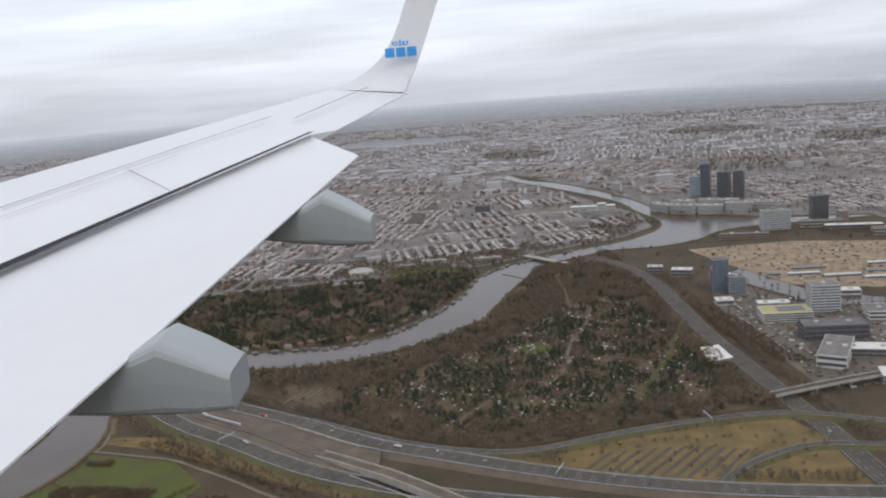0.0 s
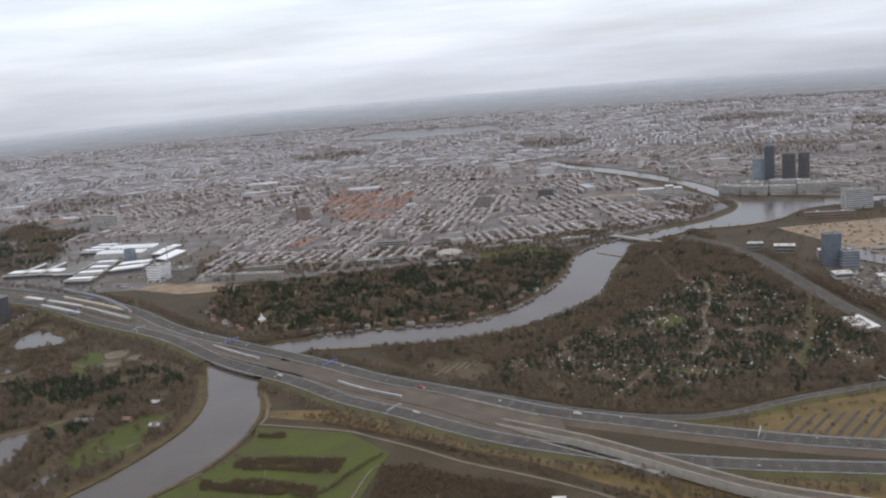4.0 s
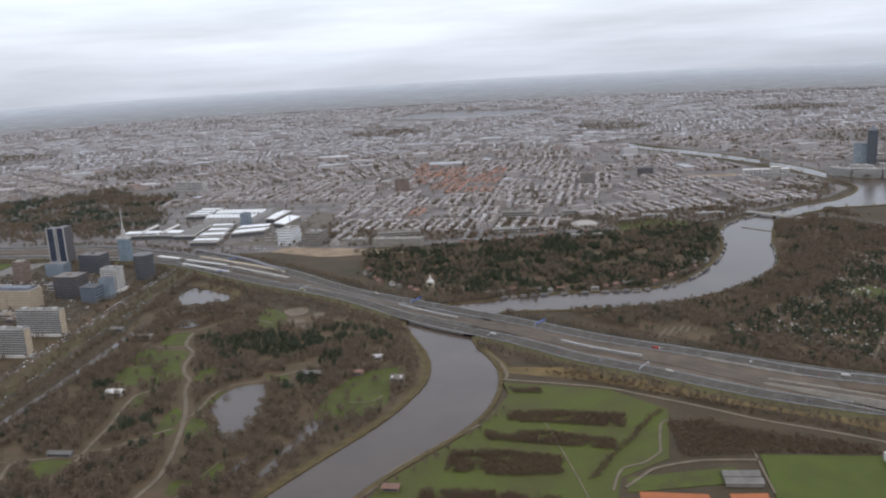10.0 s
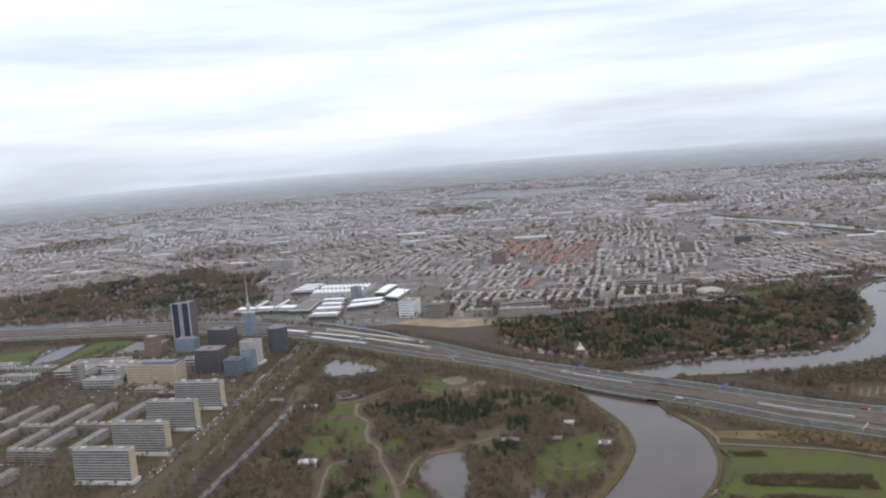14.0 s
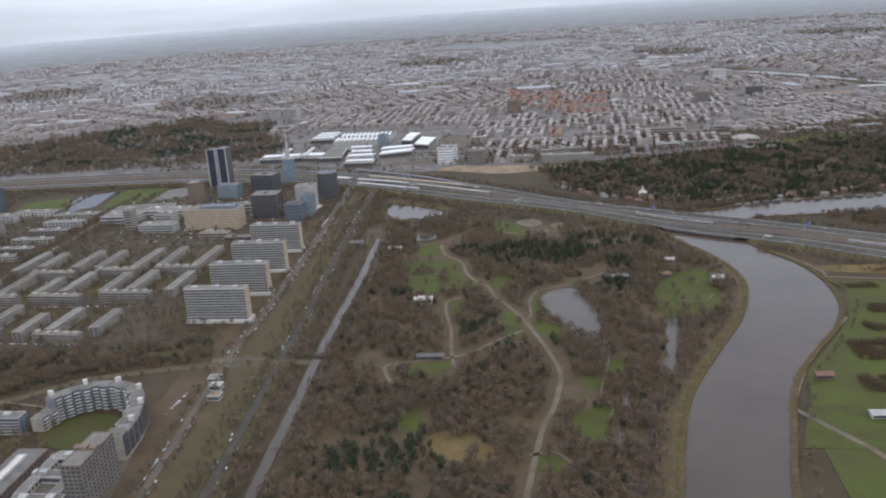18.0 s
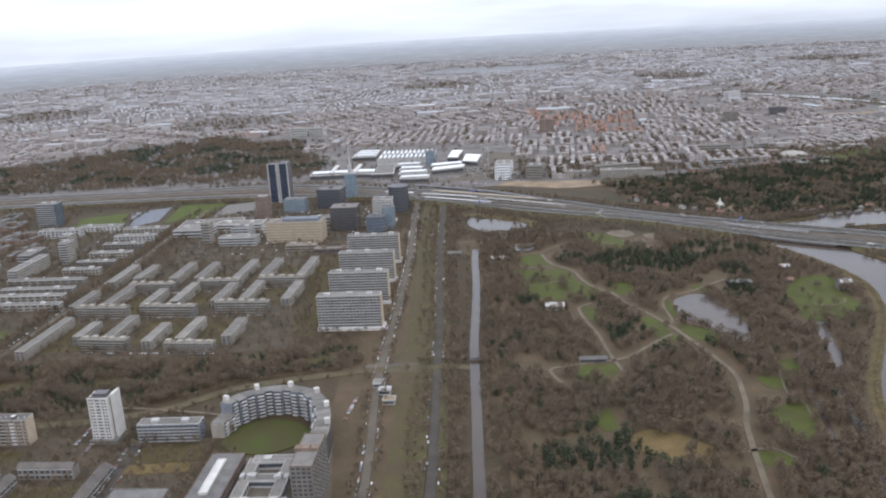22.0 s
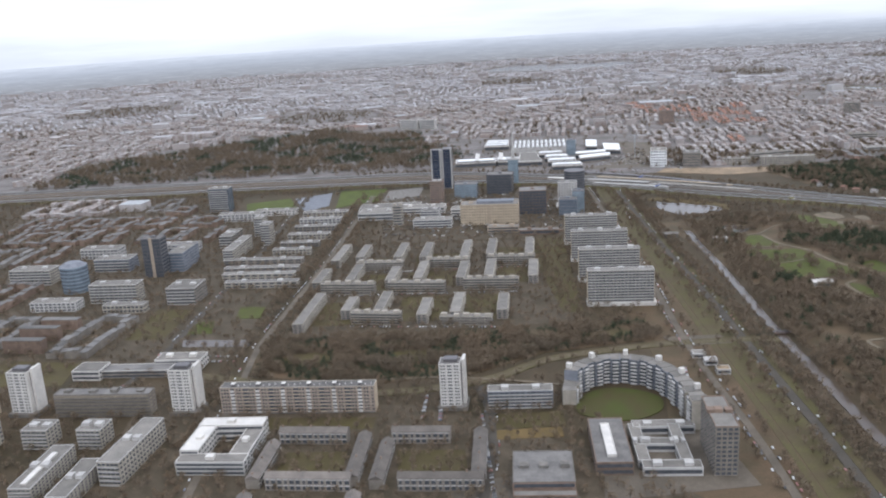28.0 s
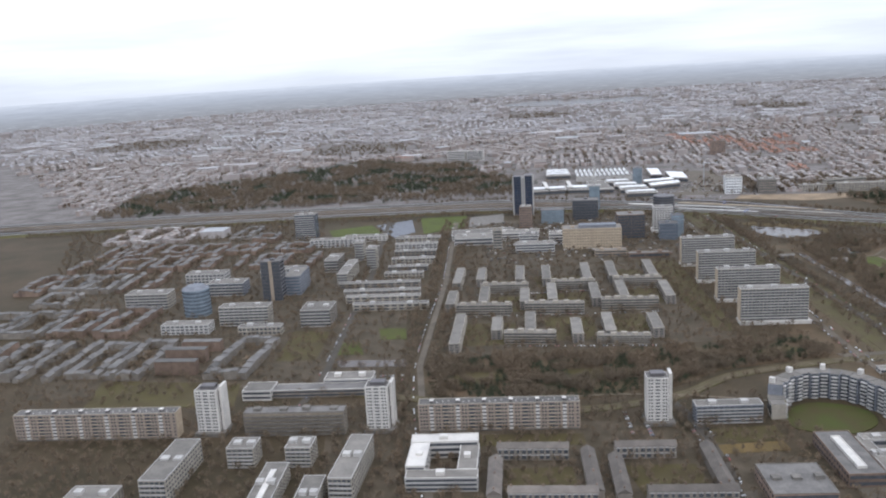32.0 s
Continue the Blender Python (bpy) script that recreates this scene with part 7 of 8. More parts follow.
RED_ZONES = [[(-377, 2026), (-310, 1923), (-186, 1770), (-255, 1582), (-331, 1560), (-399, 1619), (-408, 1852)], [(-409, 1465), (-334, 1454), (-350, 1398), (-423, 1403)], [(-1066, 1977), (-970, 1891), (-969, 1776), (-1041, 1823)]]
KEEP_FREE = [CEMETERY, FAR_PARK, WOOD_EAST, [(-900, 1240), (-520, 1200), (-560, 1580), (-830, 1620)], [(-480, 1240), (-340, 1230), (-340, 1120), (-480, 1140)], [(-180, 1290), (30, 1290), (60, 1190), (-180, 1190)],
             [(330, 1260), (660, 1200), (620, 640), (240, 640), (200, 1200)], [(340, 1620), (580, 1480), (700, 1380), (660, 1200), (400, 1260), (320, 1450)], [(440, 1720), (580, 1640), (580, 1600), (440, 1650)], [(110, 1680), (320, 1660), (320, 1580), (110, 1600)],
             [(-940, 1890), (-830, 1850), (-830, 1800), (-940, 1840)], [(-560, 3560), (-290, 3380), (-80, 3330), (120, 3420), (60, 3640), (-300, 3830)], [(320, 1870), (380, 1850), (380, 1810), (320, 1830)],
             [(900, 3790), (1400, 3690), (1900, 3560), (1900, 3640), (900, 3880)]]
FAR_FREE = [((-1100, 2180), 120), ((380, 1480), 50), ((700, 2100), 130), ((200, 2700), 110), ((-500, 2900), 120), ((1200, 2500), 150), ((-1700, 2700), 160), ((900, 3000), 140)]


def free(pts):
    ok = np.ones(len(pts), bool)
    for poly in KEEP_FREE + [RIVER]:
        ok &= ~inside(pts, poly)
    for (x, y), r in FAR_FREE:
        ok &= np.hypot(pts[:, 0] - x, pts[:, 1] - y) > r
    for poly in solid:
        cx, cy = sum(p[0] for p in poly) / 4, sum(p[1] for p in poly) / 4
        ok &= ~inside(pts, [(cx + 1.5 * (x - cx), cy + 1.5 * (y - cy)) for x, y in poly])
    for line in (TOWER_ROAD, FIELD_ROAD):
        ok &= ~near_line(pts, line, 12)
    ok &= ~near_line(pts, west_line[60:] + east_line[:44], 24)
    ok &= ~near_line(pts, UPPER + LOWER[::-1], 34)
    return ok


crng = random.Random(21)
city_trees = []
near_blocks = 0


def city_block(shape, cx, cy, ang, bw, bl, far, red, single=None):
    """One street block: houses round a yard, rows, or a hall; each house a piece of its own."""
    c, s = math.cos(ang), math.sin(ang)
    kind = crng.random()
    tall = crng.uniform(4.8, 6.8) if crng.random() < 0.97 else crng.uniform(9, 15)
    roofs = 2 if red and crng.random() < 0.94 else 1

    def put(x, y, lx, ly, h, gable=False):
        gx, gy = cx + x * c - y * s, cy + x * s + y * c
        if single is not None:
            single.append((len(shape.f), len(shape.v)))
        if gable:
            a = ang if lx >= ly else ang + math.pi / 2
            shape.bar(gx, gy, ang, lx, ly, 0, h * 0.8, 0)
            shape.gable(gx, gy, a, max(lx, ly), min(lx, ly), h * 0.8, h * 1.12, roofs, over=0.1)
        else:
            shape.bar(gx, gy, ang, lx, ly, 0, h, 0)
            shape.bar(gx, gy, ang, lx + 0.15, ly + 0.15, h, h + 0.35, roofs if kind < 0.965 or crng.random() < 0.6 else 3)

    if kind > 0.965:
        put(0, 0, bw * crng.uniform(0.5, 0.9), bl * crng.uniform(0.3, 0.65), crng.uniform(5, 10))
        return
    if kind > 0.93:
        for k in range(3):
            put(crng.uniform(-0.1, 0.1) * bw, bl * (k - 1) * 0.33, bw * 0.85, 7, crng.uniform(6, 12))
        return
    d = 6.2
    pieces = 2 if far else max(2, int(bl / 9))
    for side in (-1, 1):
        for k in range(pieces):
            y = -bl / 2 + bl * (k + 0.5) / pieces
            put(side * (bw / 2 - d / 2), y, d, bl / pieces, tall + crng.uniform(-1.3, 1.3), red and crng.random() < 0.8 or crng.random() < 0.35)
        if kind < 0.72:
            n = 1 if far else 4
            for k in range(n):
                x = -bw / 2 + d + (bw - 2 * d) * (k + 0.5) / n
                put(x, side * (bl / 2 - d / 2), (bw - 2 * d) / n, d, tall + crng.uniform(-0.9, 0.9), red and crng.random() < 0.6)
    if single is None and crng.random() < 0.7:  # sheds and back houses in the yard
        for k in range(1 if far else 3):
            put(crng.uniform(-0.18, 0.18) * bw, crng.uniform(-0.3, 0.3) * bl, crng.uniform(3, 6), crng.uniform(4, 9), crng.uniform(2, 4))
    if not far:
        for k in range(crng.randint(5, 11)):
            x, y = crng.uniform(-0.3, 0.3) * bw, crng.uniform(-0.55, 0.55) * bl
            city_trees.append((cx + x * c - y * s, cy + x * s + y * c))


city_near, city_far = Shape(), Shape()
lots = []
# quarters, each with street lines of its own; the two nearest quarters lie along the river
quarters = [(-420, 1420, radians(-13.5)), (-650, 1650, radians(-13.5)), (-200, 1560, radians(-13.5)), (60, 1420, radians(8)), (220, 1750, radians(8)), (700, 1500, radians(8)), (-300, 1800, radians(-16)), (-1000, 1600, radians(-10)), (-1300, 900, radians(-12)), (-1500, 1300, radians(-12))]
for k in range(70):
    y = 1850 + 2400 * (k + crng.random()) / 70
    quarters.append((crng.uniform(-760 - 0.5 * y, 180 + 0.52 * y), y, radians(crng.choice((-48, -35, -24, -13.5, -6, 4, 14, 26, 40)) + crng.uniform(-4, 4))))
seeds = np.array([q[:2] for q in quarters])
for q, (qx, qy, ang0) in enumerate(quarters):
    c, s = math.cos(ang0), math.sin(ang0)
    found = []
    v = -900.0 + crng.uniform(0, 40)
    while v < 900:
        bl = crng.uniform(62, 96) if q < 7 else crng.uniform(38, 92)
        u = -900.0 + crng.uniform(0, 30)
        while u < 900:
            bw = crng.uniform(21, 28) if q < 7 else crng.uniform(24, 40)
            found.append((qx + u * c - v * s, qy + u * s + v * c, ang0 + crng.uniform(-0.03, 0.03), bw, bl * crng.uniform(0.75, 1.0)))
            u += bw + crng.choice((4.5, 5, 6, 9))
        v += bl + crng.choice((5, 6, 7, 11))
    xy = np.array([f[:2] for f in found])
    gap = np.sort(np.hypot(xy[:, :1] - seeds[:, 0], xy[:, 1:] - seeds[:, 1]), axis=1)
    mine = (np.hypot(xy[:, 0] - qx, xy[:, 1] - qy) <= gap[:, 0] + 1e-6) & (gap[:, 1] - gap[:, 0] > 17)
    for (x, y, ang1, bw, bl), own in zip(found, mine.tolist()):
        if own and (1190 if x > -1140 else 690) < y < 4250 and min(-760 - 0.52 * y, -1450) < x < 180 + 0.54 * y and math.hypot(x + 550, y - 60) < 4270 and crng.random() > 0.05:
            lots.append((x, y, ang1, bw, bl))
lots.sort(key=lambda lot: lot[1])
at = np.array([lot[:2] for lot in lots])
clear = np.ones(len(lots), bool)
for dx, dy in ((0, 0), (13, 20), (-13, 20), (13, -20), (-13, -20)):
    clear &= free(at + (dx, dy))
in_red = np.zeros(len(lots), bool)
for zone in RED_ZONES:
    in_red |= inside(at, zone)
for (x, y, ang0, bw, bl), ok, red in zip(lots, clear.tolist(), in_red.tolist()):
    if not ok:
        continue
    if y < 1520 and near_blocks < 34:
        near_blocks += 1
        t = thing("street_block", "orange-tiled houses round a closed yard" if red else "grey-roofed brick houses round a closed yard", "houses", group="street blocks of the city")
        one = Shape()
        starts = []
        city_block(one, x, y, ang0, bw, bl, False, red, starts)
        wall_mat = M_BRICK if crng.random() < 0.6 else M_BRICK_G
        for (f0, v0), (f1, v1) in zip(starts, starts[1:] + [(len(one.f), len(one.v))]):
            walls, roofs = Shape(), Shape()
            for f, m in zip(one.f[f0:f1], one.m[f0:f1]):
                (roofs if m else walls).add([one.v[i] for i in f], [tuple(range(len(f)))], m)
            house = part("house", walls, wall_mat, t)
            part("roof", roofs, [M_ROOF, M_ROOF, M_TILE, M_CITY_WHITE], house)
    else:
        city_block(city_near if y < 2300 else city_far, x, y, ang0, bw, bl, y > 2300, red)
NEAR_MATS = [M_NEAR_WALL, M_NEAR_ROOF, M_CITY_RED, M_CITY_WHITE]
CITY_MATS = [M_HAZED_WALL, M_HAZED_ROOF, M_CITY_RED, M_CITY_WHITE]
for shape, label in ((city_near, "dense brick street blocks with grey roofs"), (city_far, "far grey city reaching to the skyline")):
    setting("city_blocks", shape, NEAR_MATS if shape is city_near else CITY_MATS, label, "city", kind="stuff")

# taller blocks and halls scattered over the far city
far_tall = Shape()
spots = []
for k in range(380):
    y = crng.uniform(1900, 4200)
    spots.append((crng.uniform(-700 - 0.5 * y, 150 + 0.52 * y), y))
spots = np.array(spots)
spots = spots[free(spots) & (np.hypot(spots[:, 0] + 550, spots[:, 1] - 60) < 4250)]
for x, y in spots.tolist():
    w = crng.uniform(8, 26)
    hall = crng.random() < 0.45
    far_tall.bar(x, y, crng.uniform(-0.3, 0.3), w * (3 if hall else 1.6), w * (1.6 if hall else 0.8), 0, crng.uniform(5, 9) if hall else crng.uniform(9, 20), 0, 3 if hall and crng.random() < 0.6 else 1)
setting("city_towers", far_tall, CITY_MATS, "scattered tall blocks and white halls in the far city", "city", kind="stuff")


# ---- trees ----
def tree_cloud(places, heights, spread, pieces, size, seed, low=0.28, cone=False, trunk=True, thin=1.0):
    """Trunks, limbs and twig tufts of many trees as one list of triangles."""
    rng = np.random.default_rng(seed)
    n = len(places)
    h = np.asarray(heights)[:, None]
    k = pieces
    d = rng.normal(size=(n, k, 3))
    d /= np.linalg.norm(d, axis=2, keepdims=True)
    r = rng.uniform(0.25, 1.0, (n, k, 1)) ** 0.5
    lump = 1 + 0.28 * np.sin(3 * np.arctan2(d[..., 1:2], d[..., 0:1]) + rng.uniform(0, 6, (n, 1, 1)))
    p = d * r * lump
    zc = low + (1 - low) * (0.5 + 0.5 * p[..., 2])
    wide = spread * rng.uniform(0.8, 1.2, (n, 1))
    if cone:
        wide = wide * (1.15 - zc)
    x = places[:, 0:1] + p[..., 0] * wide * h
    y = places[:, 1:2] + p[..., 1] * wide * h
    z = zc * h
    centre = np.stack([x, y, z], -1)
    a = rng.normal(size=(n, k, 3))
    a /= np.linalg.norm(a, axis=2, keepdims=True)
    a[..., 2] = np.abs(a[..., 2])
    b = np.cross(a, rng.normal(size=(n, k, 3)))
    b /= np.linalg.norm(b, axis=2, keepdims=True) + 1e-9
    ln = size * rng.uniform(0.6, 1.4, (n, k, 1)) * (h[..., None] / 8.0) ** 0.5
    ln, wide_b = ln * thin ** -0.6, thin
    tri = np.stack([centre - a * ln * 0.5 - b * ln * 0.3 * wide_b, centre - a * ln * 0.3 + b * ln * 0.42 * wide_b, centre + a * ln * 0.75], 2).reshape(-1, 3, 3)
    stems = []
    if trunk:
        base = np.c_[places, np.zeros(n)]
        for q in range(3):
            ang = rng.uniform(0, 6.28, n)
            lean = np.c_[np.cos(ang), np.sin(ang), np.zeros(n)] * (0.12 + 0.12 * q) * h * (spread / 0.35)
            tip = base + lean + np.c_[np.zeros(n), np.zeros(n), (0.62 + 0.12 * q) * h[:, 0]]
            side = np.c_[-np.sin(ang), np.cos(ang), np.zeros(n)] * 0.028 * h
            root = base + np.c_[np.zeros(n), np.zeros(n), (0.0 if q == 0 else 0.3) * h[:, 0]]
            stems.append(np.stack([root - side, root + side, tip], 1))
    return tri, np.concatenate(stems) if stems else np.zeros((0, 3, 3))


def tri_mesh(name, tri, mats, index=None):
    me = bpy.data.meshes.new(name)
    n = len(tri)
    me.vertices.add(3 * n)
    me.vertices.foreach_set("co", np.ascontiguousarray(tri, np.float32).ravel())
    me.loops.add(3 * n)
    me.loops.foreach_set("vertex_index", np.arange(3 * n, dtype=np.int32))
    me.polygons.add(n)
    me.polygons.foreach_set("loop_start", np.arange(0, 3 * n, 3, dtype=np.int32))
    for m in mats:
        me.materials.append(m)
    if index is not None:
        me.polygons.foreach_set("material_index", np.ascontiguousarray(index, np.int32))
    me.update()
    return me


def woods(name, label, places, lo, hi, spread, pieces, size, seed, leaf, low=0.28, cone=False, category="trees"):
    if not len(places):
        return
    hs = np.random.default_rng(seed + 5).uniform(lo, hi, len(places))
    tri, stems = tree_cloud(places, hs, spread, pieces, size, seed, low, cone, thin=0.34 if leaf is M_TWIG and size < 1.05 else 0.6)
    me = tri_mesh(name, np.concatenate([tri, stems]), [leaf, M_TRUNK], np.r_[np.zeros(len(tri)), np.ones(len(stems))])
    tagged(new(name, me), label, category, kind="stuff")


PATHS = [(line, 3.0) for line in GARDEN_LANES] + [(PARK_PATH, 6.5), (PARK_PATH_B, 6), (PARK_PATH_C, 6), (PARK_PATH_D, 7), (PARK_PATH_E, 7), (PARK_PATH_F, 5), (CANAL, 5.2), (BOULEVARD_EAST, 4), (BOULEVARD_WEST, 4.5), (UPPER, 16), (LOWER, 16), (RAILS, 14), (SLIP, 9), (MOTORWAY_EAST, 14), (TOWER_ROAD, 5), (CROSS_ROAD, 4), (FIELD_ROAD, 5), (VIADUCT, 9), (BANK_PATH, 4), (TOWPATH, 8.5)]
CLEAR = [LAKE, POND, RIVER, LAWNS[0], SMALL_POND, [(-468, 612), (-456, 612), (-464, 591), (-478, 554), (-489, 528), (-495, 535), (-481, 569)], [(54, 859), (81, 871), (92, 842), (59, 827)], [(-183, 788), (-148, 795), (-118, 768), (-115, 740), (-172, 738)]] + PARK_LAWNS + [[(-650, 470), (-632, 478), (-612, 455), (-612, 438), (-640, 440)], [(-534, 907), (-512, 915), (-488, 890), (-494, 835), (-512, 834), (-527, 862)]]


def patchy(pts, size, share, seed):
    """Leaves uneven glades: keeps the places where a slow noise is high."""
    off = Vector((seed * 13.7, seed * 7.1, 0))
    v = np.array([noise.noise(Vector((x / size, y / size, 0)) + off) + 0.5 * noise.noise(Vector((x / size * 2.7, y / size * 2.7, 0)) + off) for x, y in pts.tolist()])
    return pts[v > np.quantile(v, 1 - share)]


def thinned(pts, keep_lawn=0.1, seed=3):
    r = np.random.default_rng(seed).uniform(size=len(pts))
    ok = np.ones(len(pts), bool)
    for line, far in PATHS:
        ok &= ~near_line(pts, line, far)
    for k, poly in enumerate(CLEAR):
        hit = inside(pts, poly)
        ok &= ~(hit & (r > (keep_lawn if k > 5 else 0.0)))
    return pts[ok]


# the nearest trees stand singly
proto = []
for k in range(6):
    g = np.random.default_rng(100 + k)
    hgt = g.uniform(7, 10)
    tri, stems = tree_cloud(np.zeros((1, 2)), [hgt], 0.37, 460, 0.62, 200 + k, thin=0.3)
    t = thing("bare_tree", "bare brown winter tree in the riverside park", "tree", -60, -40, 0, 0, "bare trees in the park")
    part("crown", tri_mesh("crown", tri, [M_TWIG]), None, t)
    trunk = Shape().tube(0, 0, -0.1, hgt * 0.42, 0.2, 0.12, 6)
    for q in range(5):
        a, z = 6.28 * q / 5 + g.uniform(0, 1), hgt * g.uniform(0.25, 0.42)
        ex, ey, ez = math.cos(a) * hgt * 0.22, math.sin(a) * hgt * 0.22, z + hgt * g.uniform(0.25, 0.4)
        trunk.add([(-0.07, 0, z), (0.07, 0, z), (0, 0.08, z), (ex, ey, ez)], [(0, 1, 3), (1, 2, 3), (2, 0, 3)])
    part("trunk", trunk, M_TRUNK, t)
    proto.append(t)
park_pts = patchy(thinned(scatter(PARK, 5.3, 11)), 26, 0.86, 1)
groves = [((-668, 463), 25), ((-684, 452), 20), ((-652, 450), 20), ((-595, 822), 13), ((-539, 799), 32), ((-514, 780), 27), ((-475, 806), 26), ((-440, 815), 22), ((-420, 798), 17), ((-588, 632), 14), ((-590, 588), 10), ((-568, 604), 4), ((-611, 621), 12), ((-458, 832), 18), ((-571, 800), 18), ((-660, 708), 12), ((-556, 592), 8), ((-488, 690), 17), ((-560, 765), 12), ((-660, 395), 18), ((-640, 780), 8), ((-470, 745), 15)]
shady = np.zeros(len(park_pts), bool)
for (x, y), r in groves:
    shady |= np.hypot(park_pts[:, 0] - x, park_pts[:, 1] - y) < r
near_mask = (park_pts[:, 1] < 575) & (park_pts[:, 1] > 380) & ~shady
near_idx = np.nonzero(near_mask)[0][::3][:260]
placed = set(near_idx.tolist())
for q, i in enumerate(near_idx.tolist()):
    x, y = park_pts[i].tolist()
    m = pose(x, y, 0.2, 0, 0, rng.uniform(0, 360)) @ Matrix.Scale(rng.uniform(0.75, 1.15), 4)
    if q < 6:
        proto[q].matrix_basis = m
    else:
        copy_thing(proto[q % 6], m)
rest = np.array([i not in placed for i in range(len(park_pts))])
park_rest = park_pts[rest]
dark = np.random.default_rng(12).uniform(size=len(park_rest)) < 0.07
for (x, y), r in groves:
    dark |= np.hypot(park_rest[:, 0] - x, park_rest[:, 1] - y) < r
woods("park_trees", "bare brown winter trees of a park", park_rest[~dark], 5.0, 9.0, 0.37, 165, 0.7, 13, M_TWIG)
woods("park_evergreens", "dark evergreen trees and hedges in the park", park_rest[dark], 4.5, 8.5, 0.34, 105, 0.95, 14, M_EVER, low=0.08)

wood_pts = patchy(thinned(scatter(WOOD_EAST, 4.4, 15)), 24, 0.88, 2)
garden = inside(wood_pts, ALLOTMENT)
r = np.random.default_rng(16).uniform(size=len(wood_pts))
clump = 0.6 * (r - 0.5) + np.array([noise.noise(Vector((x / 19, y / 19, 1.7))) for x, y in wood_pts.tolist()])
wood_dark = ~garden & (clump > 0.34)
woods("wood_evergreens", "dark evergreens scattered in the bare woodland", wood_pts[wood_dark], 4.0, 7.5, 0.36, 70, 0.95, 73, M_EVER, low=0.08)
woods("wood_trees", "bare brown woodland along the river", wood_pts[~garden & ~wood_dark], 4.5, 8.5, 0.39, 68, 0.95, 17, M_TWIG)
woods("garden_trees", "bare fruit trees and hedges on the allotments", wood_pts[garden & (clump < -0.2)], 3.4, 6.5, 0.42, 75, 0.85, 18, M_TWIG, low=0.12)
woods("garden_evergreens", "dark conifers and hedges on the allotments", wood_pts[garden & (clump > -0.15)], 3.2, 7.0, 0.36, 85, 0.85, 19, M_EVER, low=0.05, cone=False)
cem = scatter(CEMETERY, 4.5, 20)
cem = patchy(thinned(cem + np.random.default_rng(62).normal(size=cem.shape) * 5), 30, 0.8, 3)
r = np.random.default_rng(22).uniform(size=len(cem))
r = r + 0.9 * np.array([noise.noise(Vector((x / 38, y / 38, 3.3))) for x, y in cem.tolist()])
woods("cemetery_trees", "bare trees of the riverside cemetery", cem[r < 0.3], 5, 9, 0.37, 84, 1.0, 23, M_TWIG)
woods("cemetery_evergreens", "dark evergreens of the riverside cemetery", cem[r >= 0.3], 4.5, 8, 0.34, 84, 1.0, 24, M_EVER, low=0.08)
strip = patchy(thinned(scatter(STRIP, 3.5, 25)), 22, 0.96, 5)
for poly in STRIP_GLADES:
    strip = strip[~inside(strip, poly)]
strip_dark = np.array([noise.noise(Vector((x / 17, y / 17, 5.1))) > 0.1 for x, y in strip.tolist()])
woods("strip_evergreens", "dark evergreen shrubs in a planted strip", strip[strip_dark], 2.5, 5.0, 0.4, 70, 0.8, 72, M_EVER, low=0.05)
strip = strip[~strip_dark]
woods("strip_trees", "bare trees in a planted strip", strip, 4.5, 8.5, 0.39, 110, 0.75, 26, M_TWIG)
bea = patchy(scatter(FAR_PARK, 6.5, 27), 60, 0.85, 4)
bea = bea + np.random.default_rng(61).normal(size=bea.shape) * 12
far_dark = np.array([noise.noise(Vector((x / 55, y / 55, 8.8))) > 0.12 for x, y in bea.tolist()])
woods("far_park_evergreens", "dark evergreens of a park beyond the railway", bea[far_dark], 5, 9, 0.45, 44, 1.2, 74, M_EVER, low=0.08)
woods("far_park_trees", "dark bare trees of a park beyond the railway", bea[~far_dark], 6, 10, 0.45, 50, 1.3, 28, M_TWIG, low=0.1)

# rows along roads, bands in the meadow and slopes
row_pts = []
trng = np.random.default_rng(40)
for line, offs, step in ((BOULEVARD_WEST, (-5, 5), 6), (BOULEVARD_EAST, (5, 10, 14, -5), 5), (BOULEVARD_EAST, (-9, -14), 11), (CANAL, (6.5, 9, -6), 5), (TOWER_ROAD, (-8, -14, 8, 14), 6), (CROSS_ROAD, (-7, 7), 9), (FIELD_ROAD, (-6, 6), 9), (STREET_A, (6,), 10),
                         (UPPER[100:260], (19, 23, 27), 6), (LOWER[60:230], (-19, -24, -29), 6), (MOTORWAY_EAST[6:30], (14, 19, 24, -15), 5.5), (west_line[6:58], (5, 9, 13, 17, 21), 5), (east_line[60:], (10,), 12), (SLIP, (-9,), 8), (VIADUCT, (-12, -17, -22), 6),
                         (west_line[48:72], (9, 13, 17), 8)):
    fine = even(line, step)
    for x, y, nx, ny in offsets(fine):
        for off in offs:
            if trng.uniform() < 0.78:
                row_pts.append((x + nx * off + trng.uniform(-2, 2), y + ny * off + trng.uniform(-2, 2)))
row_pts = thinned(np.array(row_pts))
inner = np.zeros(len(row_pts), bool)
for poly in (PARK, WOOD_EAST, CEMETERY):
    inner |= inside(row_pts, poly)
row_pts = row_pts[~inner]
row_pts = row_pts[~inside(row_pts, [(66, 597), (125, 611), (196, 614), (216, 592), (172, 545), (62, 574)])]
woods("roadside_trees", "bare trees along roads and canal", row_pts, 4, 7.5, 0.37, 54, 1.0, 41, M_TWIG)
reeds = []
for line in (west_line, east_line):
    for x, y, nx, ny in offsets(even(line[:160], 1.3)):
        if y < 1300:
            for off in (0.2, 2.4):
                reeds.append((x + nx * (off + trng.uniform(-1, 1)), y + ny * (off + trng.uniform(-1, 1))))
